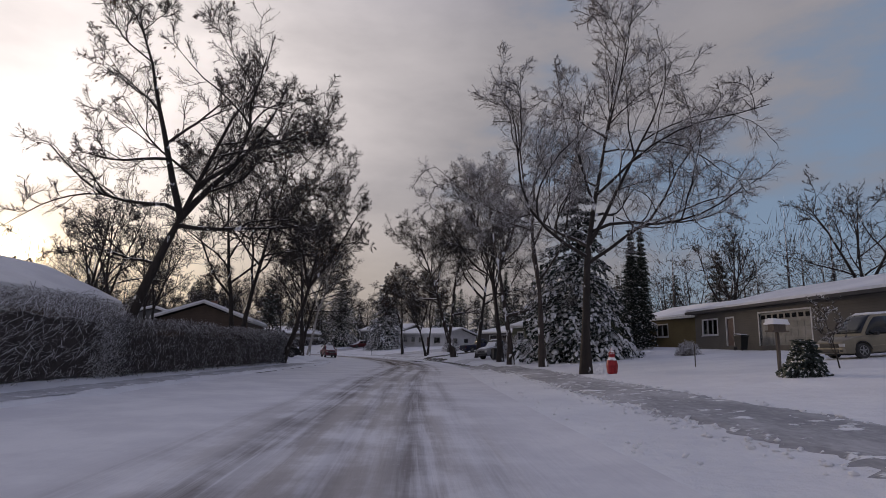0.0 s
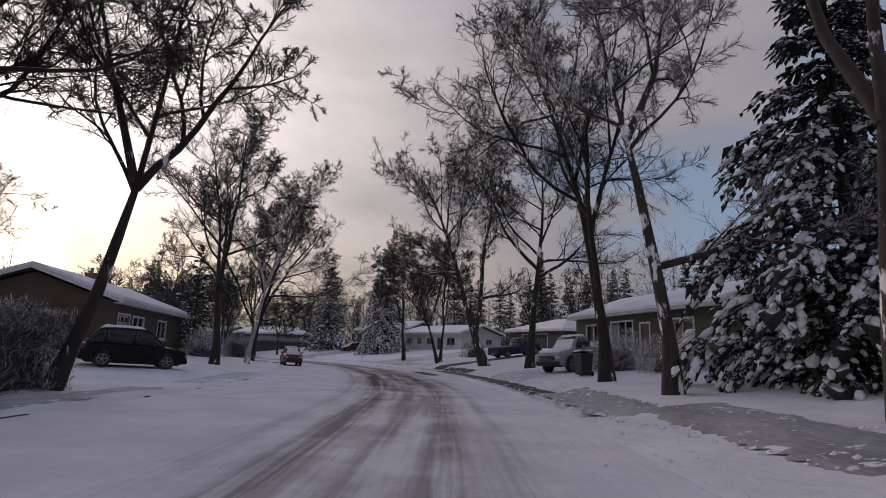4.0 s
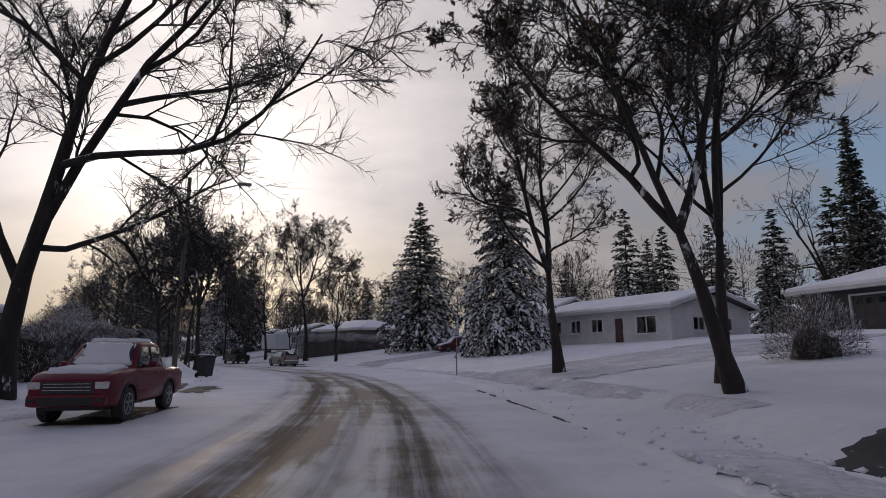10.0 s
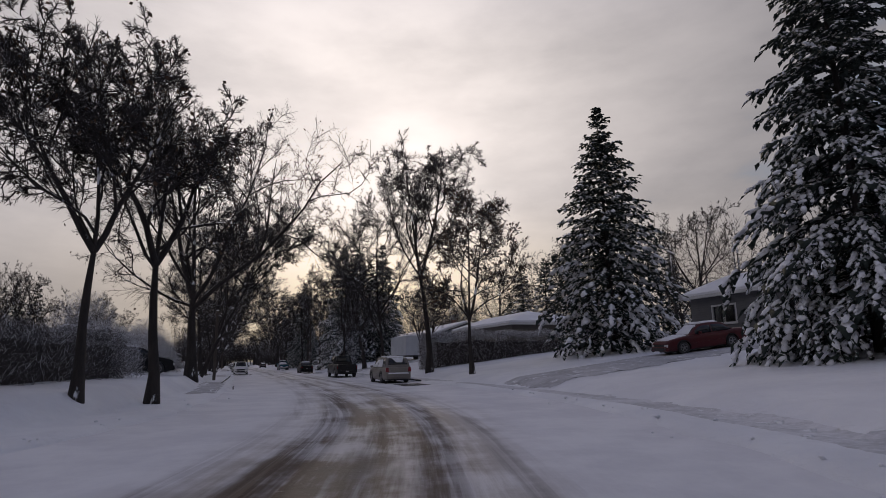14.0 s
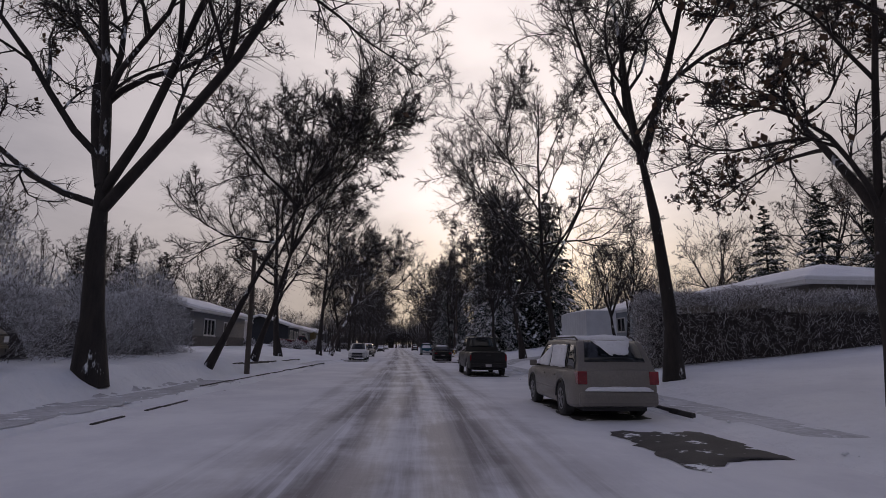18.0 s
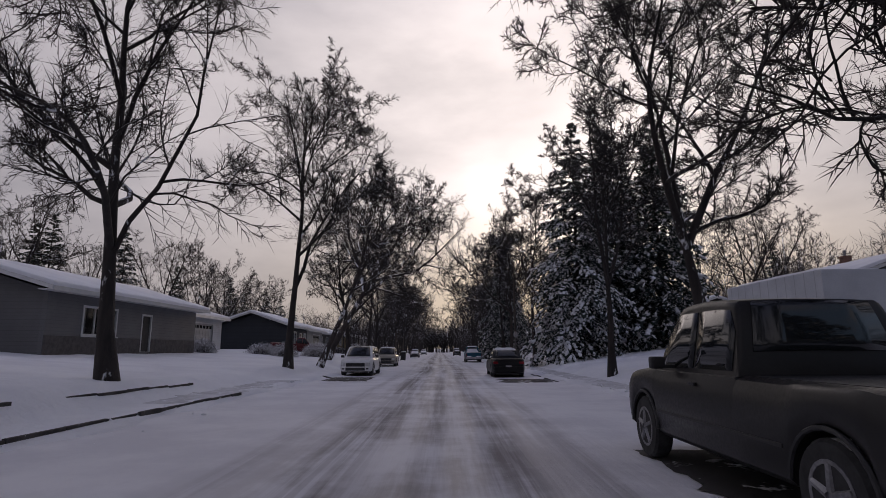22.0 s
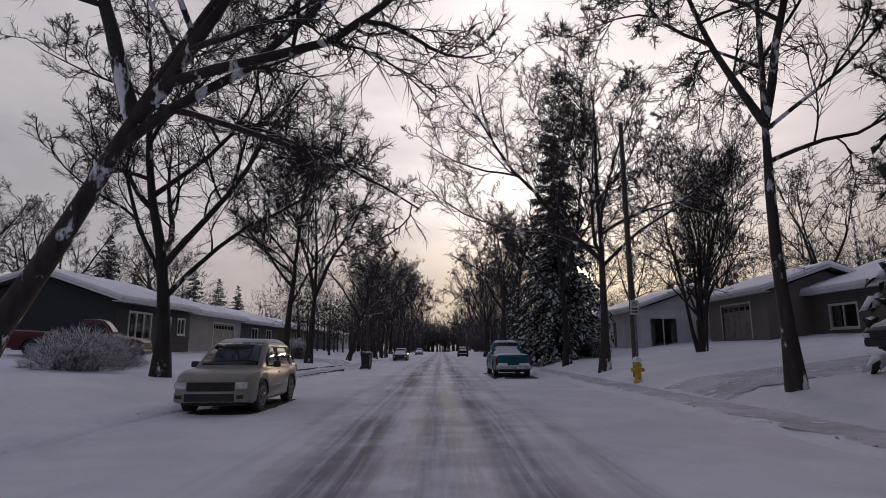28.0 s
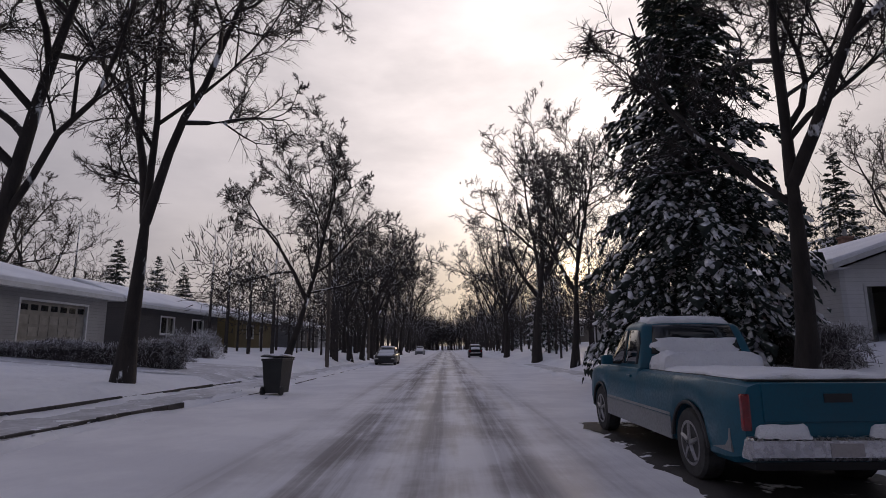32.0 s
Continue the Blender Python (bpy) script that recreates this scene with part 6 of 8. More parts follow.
def kerb_line(s0, s1, d0, d1, label, gaps=0.2, proud=0.048):
    """A run of kerb stones that shows through the snow."""
    ob = thing("kerb", Matrix.Identity(4), label, "kerb")
    ob["kind"] = "structure"
    rng = random.Random(int(s0 * 10))
    s = s0
    while s < s1:
        long = min(rng.uniform(0.5, 1.4), s1 - s)
        mid = s + long / 2
        k = d0 + (d1 - d0) * (mid - s0) / (s1 - s0)
        x, y = xy(mid, k + rng.uniform(-0.03, 0.03))
        st = part("kerb_stone", boxes((-0.035, 0.035, -long / 2 + 0.01, long / 2 - 0.01, -0.12, rng.uniform(-0.02, 0.012)), bevel=0.012), KERB_M, ob)
        st.matrix_basis = pose(x, y, float(rise(mid, k)) + proud, 0, 0, heading(mid) - math.degrees(math.atan2(d1 - d0, s1 - s0)))
        s += long + (rng.uniform(0.3, 1.8) if rng.random() < gaps else 0.0)
    return ob


for a, b, c, e, g in ((28, 42, -7.9, -7.9, 0.5), (44, 56, -7.9, -7.9, 0.4), (124, 131, -5.4, -5.5, 0.6), (131, 153, -6.2, -5.8, 0.0), (139, 154, -7.7, -7.6, 0.05), (196, 209, -6.2, -5.4, 0.0), (197, 212, -7.6, -7.2, 0.1), (209, 232, -5.5, -5.5, 0.5),
                      (76, 82.5, 3.15, 3.2, 0.0), (84, 88, 3.3, 3.4, 0.5), (124.5, 131, 5.0, 5.0, 0.2), (160, 167, 4.6, 4.6, 0.3), (197, 208, 4.9, 4.9, 0.3)):
    kerb_line(a, b, c, e, "dark wet kerb stones showing through the snow", g)

# ---------------------------------------------------------------- houses
GREY = siding("grey", (0.135, 0.135, 0.14))
TAUPE = siding("taupe", (0.15, 0.135, 0.115))
GREEN = siding("green", (0.075, 0.085, 0.05))
OFFWHITE = siding("offwhite", (0.60, 0.60, 0.61))
PALEBLUE = siding("pale_blue", (0.27, 0.30, 0.32))
BROWN = siding("brown", (0.085, 0.060, 0.045))
TAN = siding("tan", (0.20, 0.17, 0.135))
DARK = siding("charcoal", (0.065, 0.06, 0.06))
YELLOW = siding("ochre", (0.16, 0.12, 0.05))
STONE = mat("dark_stone", (0.06, 0.055, 0.055), (0.11, 0.10, 0.10), rough=0.9, scale=4, grain=20, bump=0.8, depth=0.03)


def right_house(s_near, length, d, label, turn=0, lift=0.0, **more):
    return house(spot(s_near + length, d, -90 + turn, 0.1 + lift), label, length=length, **more)


def left_house(s_near, length, d, label, turn=0, lift=0.0, **more):
    return house(spot(s_near, d, 90 + turn, 0.1 + lift), label, length=length, **more)


right_house(24, 22, 23, "grey bungalow with a low hipped snow roof and a garage", walls=TAUPE, roof="hip", pitch=0.28, high=2.7, depth=9, windows=((1.2, 3.4, 0.9, 2.1, 2),), doors=((4.6, 5.6, 2.1),),
            garages=((8.6, 13.6, 2.2, mat("garage_grey", (0.24, 0.235, 0.22), rough=0.6)),), fascia=DARK)
right_house(46, 11, 25, "small brown bungalow behind spruces", walls=YELLOW, roof="gable", pitch=0.3, windows=((3, 5, 0.9, 2.1),))
right_house(51.5, 15.0, 14.2, "dark green bungalow with white window trim", walls=GREEN, roof="gable", pitch=0.32, high=2.75, depth=9, windows=((1.6, 3.6, 1.0, 2.2, 1), (5.0, 7.6, 0.5, 2.3, 2), (11.5, 13.4, 1.0, 2.2, 1)), doors=((8.4, 9.4, 2.1),), chimney=(9, 4.5, 0.5))
right_house(82, 11, 25, "dark carport house behind a driveway", lift=-0.5, walls=DARK, roof="hip", pitch=0.3, high=2.6, garages=((3, 8, 2.2, mat("garage_dark", (0.07, 0.06, 0.055), rough=0.7)),))
right_house(94.5, 13.5, 20.0, "white bungalow with small windows", lift=-0.3, walls=OFFWHITE, roof="gable", pitch=0.26, windows=((1.2, 2.4, 1.1, 2.1), (3.6, 4.8, 1.1, 2.1), (6, 7.2, 1.1, 2.1), (10.5, 12.3, 0.9, 2.1)), doors=((8.4, 9.3, 2.1),), ends=((1, 2.0, 3.2, 1.1, 2.0), (1, 5.0, 6.2, 1.1, 2.0)))
right_house(112, 13, 26, "grey bungalow with a garage behind a spruce", walls=GREY, roof="gable", pitch=0.34, high=2.8, garages=((8, 12, 2.2),), windows=((2, 4, 0.9, 2.1),), cross=False)
right_house(139.5, 11.5, 18.8, "low bungalow behind a hedge", walls=TAUPE, roof="hip", pitch=0.28, windows=((3, 5, 0.9, 2.1), (8, 10, 0.9, 2.1)))
right_house(153.5, 9, 22.5, "drab bungalow beyond snowy lawns", walls=TAUPE, roof="gable", pitch=0.3, windows=((2, 3.5, 1.0, 2.1), (5.5, 7, 1.0, 2.1)), ends=((1, 2.5, 4.0, 1.0, 2.1),))
right_house(166, 10.5, 21, "pale blue bungalow with a snowy gable roof", walls=PALEBLUE, roof="gable", pitch=0.32, high=2.7, windows=((1.6, 3.0, 0.9, 2.1), (7, 9, 0.8, 2.1)), doors=((4.6, 5.6, 2.1),), ends=((1, 2.2, 3.6, 1.0, 2.0),), chimney=(4, 5, 0.45))
right_house(190, 13, 21, "drab house with a broad blank wall", lift=-0.7, walls=TAUPE, roof="gable", pitch=0.34, high=2.8, depth=10, windows=((2, 4, 0.9, 2.1),), doors=((8, 9, 2.1, DARK_ROOM),))
right_house(202.5, 7, 18.5, "drab garage with a panelled door and snowy roof", walls=TAUPE, roof="gable", pitch=0.34, high=2.6, depth=7, garages=((1.8, 5.2, 2.1, mat("garage_taupe", (0.20, 0.18, 0.16), rough=0.6)),))
right_house(212.5, 13, 14.6, "white bungalow with a gable over a dark opening and two windows", walls=OFFWHITE, roof="gable", pitch=0.34, high=2.7, depth=9, windows=((2, 4, 0.9, 2.1),), doors=((7, 8, 2.1),), ends=((1, 0.7, 2.7, 0.02, 2.1), (1, 4.1, 5.1, 1.0, 2.0), (1, 5.5, 6.5, 1.0, 2.0)), chimney=(6, 5.5, 0.45))
left_house(21, 13, -18.5, "dark gabled house behind a tall hedge", walls=BROWN, roof="gable", pitch=0.42, high=2.9, windows=((3, 5, 0.9, 2.1),), cross=False)
left_house(60.5, 14.5, -16.5, "brown gabled house with a chimney", walls=BROWN, roof="gable", pitch=0.36, high=2.7, windows=((3, 5, 0.9, 2.1), (8, 10, 0.9, 2.1)), garages=((0.6, 2.4, 2.1),), chimney=(9, 5, 0.6), ends=((0, 3, 5, 0.9, 2.1),))
left_house(82, 12, -24, "low house with a snowy roof behind shrubs", walls=GREY, roof="gable", pitch=0.3, windows=((3, 5, 0.9, 2.1),))
left_house(100, 14, -21, "low grey house behind a hedge", walls=GREY, roof="gable", pitch=0.3, windows=((3, 5, 0.9, 2.1), (9, 11, 0.9, 2.1)))
left_house(124, 13, -22, "grey bungalow behind shrubs", walls=GREY, roof="hip", pitch=0.26, windows=((3, 5, 0.9, 2.1),))
left_house(144.5, 11, -25, "grey bungalow with a snowy roof", walls=GREY, roof="gable", pitch=0.3, windows=((3, 5, 0.9, 2.1), (9, 11, 0.9, 2.1)), garages=((6, 8.4, 2.1),))
left_house(161.5, 15, -17.6, "grey bungalow with dark stone below its windows", walls=GREY, lower=STONE, roof="gable", pitch=0.3, high=2.75, windows=((2.6, 5.4, 0.85, 2.2, 2),), doors=((8, 9, 2.1, DARK_ROOM),), over=0.7)
left_house(201.3, 9.0, -17.6, "dark navy gabled house with a white-framed picture window", walls=siding("navy", (0.022, 0.026, 0.033)), roof="gable", pitch=0.34, high=2.7, windows=((1.3, 3.7, 0.7, 2.2, 2), (7.2, 8.2, 1.1, 2.1, 1)), doors=((5.2, 6.2, 2.1),))
left_house(180.5, 8.5, -20.5, "low white garage wing between two houses", walls=OFFWHITE, roof="gable", pitch=0.26, high=2.6, garages=((2.5, 6.5, 2.1, mat("garage_pale", (0.36, 0.36, 0.36), rough=0.6)),))
left_house(210.6, 10.6, -17.9, "pale grey garage wing with a panelled door and hipped snow roof", walls=siding("pale_grey", (0.36, 0.35, 0.34)), roof="hip", pitch=0.32, high=2.6, depth=9, garages=((4.6, 9.0, 2.1, mat("garage_tan", (0.30, 0.275, 0.24), rough=0.6)),))
left_house(229, 13, -20.5, "dark bungalow under a long snowy roof", walls=DARK, roof="gable", pitch=0.34, windows=((3, 5, 0.9, 2.1), (8, 10, 0.9, 2.1)))
left_house(245, 12, -20, "ochre bungalow under snow", walls=YELLOW, roof="gable", pitch=0.3, windows=((3, 5, 0.9, 2.1),), doors=((7, 8, 2.1),))
for i, (s, hand) in enumerate(((262, -1), (280, -1), (300, -1), (322, -1), (345, -1), (234, 1), (252, 1), (272, 1), (294, 1), (318, 1), (342, 1))):
    w = (GREY, OFFWHITE, TAUPE, DARK, TAN)[i % 5]
    fn = left_house if hand < 0 else right_house
    fn(s, 13, hand * (19 + i % 3), "snow-roofed bungalow far along the street", walls=w, roof=("gable", "hip")[i % 2], pitch=0.3, windows=((3, 5, 0.9, 2.1), (9, 11, 0.9, 2.1)), doors=((6.5, 7.5, 2.1),))

# white box trailer on a driveway
tr = thing("box_trailer", spot(160.3, 14.9, 0, 0.02), "white box trailer parked on a snowy driveway", "trailer")
part("box", boxes((-1.2, 1.2, -3.4, 3.4, 0.55, 2.85), bevel=0.04), mat("trailer_skin", (0.58, 0.60, 0.63), (0.48, 0.50, 0.53), rough=0.5, scale=1, grain=20, laps=(1, 0.6)), tr)
part("chassis", boxes((-1.0, 1.0, -3.3, 3.3, 0.40, 0.55), (-0.06, 0.06, 3.3, 4.6, 0.42, 0.52)), BLACK, tr)
part("roof_snow", snow_pad(bmesh.new(), (-1.15, -3.35, 2.85), (1.15, -3.35, 2.85), (1.15, 3.35, 2.85), (-1.15, 3.35, 2.85), 0.12, 5), SNOW_M, tr, smooth=True)
part("jockey_stand", boxes((-0.05, 0.05, 4.2, 4.3, 0.0, 0.42)), STEEL, tr)
for sx in (-1, 1):
    for y in (-0.45, 0.45):
        wheel(tr, sx * 1.1, y, 0.33, 0.2)

# ---------------------------------------------------------------- vehicles
CAR_SCALE = 0.9


def facing(s, d, turn=0):
    """The pose of a car whose wheels follow the ground."""
    q = radians(turn)
    z = [float(rise(s + k * math.cos(q), d - k * math.sin(q))) for k in (1.5, -1.5)] + [float(rise(s + k * math.sin(q), d + k * math.cos(q))) for k in (0.8, -0.8)]
    m = spot(s, d, turn, 0.012)
    m.translation.z = (z[0] + z[1]) / 2 + 0.012
    return m @ Matrix.Scale(CAR_SCALE, 4) @ Matrix.Rotation(math.atan2(z[0] - z[1], 3.0), 4, "X") @ Matrix.Rotation(-math.atan2(z[2] - z[3], 1.6), 4, "Y")


pickup(facing(80.7, -6.3, 180), "red compact pickup parked at the kerb with a snowy windscreen", paint("crimson", (0.15, 0.007, 0.022)), length=4.75, high=1.76, width=1.76, belt=1.16, hood=(1.06, 1.16), deck=1.10, clear=0.36, r=0.38, cabin=(1.02, 0.45, -0.72, -0.86), bed=-0.86, glass_snow=0.95, snow_seed=21)
suv(facing(126.9, 3.65), "beige estate car parked at the kerb with snow on its windows", paint("champagne", (0.23, 0.21, 0.19)), length=5.05, high=1.66, cabin=(1.42, 0.55, -1.98, -2.44), axles=(1.55, -1.40), belt=1.0, hood=(0.86, 0.98), glass_snow=0.0, snow_seed=31, name="estate_car", side_snow=(0, 1), rails=True, tail=(0.70, 0.24, 0.27), rear_patch=True)
pickup(facing(142.3, 3.35), "dark grey crew-cab pickup parked at the kerb, free of snow", paint("charcoal", (0.014, 0.013, 0.014), metal=0.0), length=5.9, high=1.99, crew=True, snow="", tail=(0.86, 0.05, 0.30), r=0.41, clear=0.36, belt=1.22, hood=(1.1, 1.22), deck=1.20)
sedan(facing(166.4, 3.1), "black saloon car parked at the kerb", paint("black", (0.008, 0.008, 0.009), metal=0.0, spec=0.16), snow="roof", snow_seed=51)
suv(facing(168.2, -4.6, 180), "white crossover parked at the kerb", paint("white", (0.78, 0.78, 0.78), metal=0.0), length=4.8, high=1.68, snow="", snow_seed=61)
suv(facing(184.6, -4.75, 180), "beige crossover parked at the kerb", paint("beige", (0.34, 0.32, 0.28)), length=4.45, high=1.64, snow="roof", snow_seed=71)
pickup(facing(199.3, 3.3), "teal pickup with snow heaped on its cab and bed", paint("teal", (0.006, 0.105, 0.165), metal=0.0), length=5.7, high=1.80, two_tone=paint("silver_lower", (0.25, 0.26, 0.27)), stripe=paint("silver_lower", (0.25, 0.26, 0.27)), chrome_bumper=True, glass_snow=0.55, snow_seed=81, width=1.90)
pickup(facing(54.9, 8.6, 118), "silver pickup on a driveway with snow on its bonnet", paint("silver", (0.33, 0.34, 0.36)), length=5.6, high=1.95, r=0.42, clear=0.42, belt=1.28, hood=(1.14, 1.28), deck=1.22, bumper=BLACK, glass_snow=0.7, snow_seed=91)
pickup(facing(75.4, 13.6, -80), "dark blue pickup on a driveway", paint("navy", (0.014, 0.016, 0.050)), length=5.6, high=1.85, snow="", snow_seed=95)
suv(facing(52.3, -12.7, -60), "black off-road car on a driveway", paint("black", (0.008, 0.008, 0.009), metal=0.0, spec=0.16), length=4.5, high=1.8, snow="roof", snow_seed=97)
suv(facing(125.5, -10.5, -75), "dark hatchback backed into a driveway", paint("black", (0.008, 0.008, 0.009), metal=0.0, spec=0.16), length=4.3, high=1.5, snow="roof", snow_seed=99)
sedan(facing(115, 16.5, 80), "dark red car under a cap of snow", paint("maroon", (0.10, 0.012, 0.016)), snow="full", glass_snow=0.9, snow_seed=101)
pickup(facing(194.5, -15.0, -75), "dark red pickup behind snowy shrubs", paint("maroon", (0.10, 0.012, 0.016)), length=5.5, snow="", snow_seed=103)
suv(facing(187.0, 14.6, 95), "dark blue hatchback under snow on a driveway", paint("navy", (0.014, 0.016, 0.050)), length=4.3, high=1.5, snow="full", glass_snow=0.95, snow_seed=105)
suv(facing(23.4, 19.6, 95), "tan van parked by a garage", paint("tan", (0.26, 0.23, 0.17)), length=5.0, high=1.95, snow="roof", snow_seed=107)
sedan(facing(236, -4.6, 180), "grey car far along the kerb", paint("graphite", (0.035, 0.034, 0.036)), snow="full", snow_seed=111)
suv(facing(262, 3.5), "dark car far along the kerb", paint("black", (0.008, 0.008, 0.009), metal=0.0, spec=0.16), snow="full", snow_seed=113)
sedan(facing(290, -4.6, 180), "silver car far along the kerb", paint("silver", (0.33, 0.34, 0.36)), snow="full", snow_seed=115)

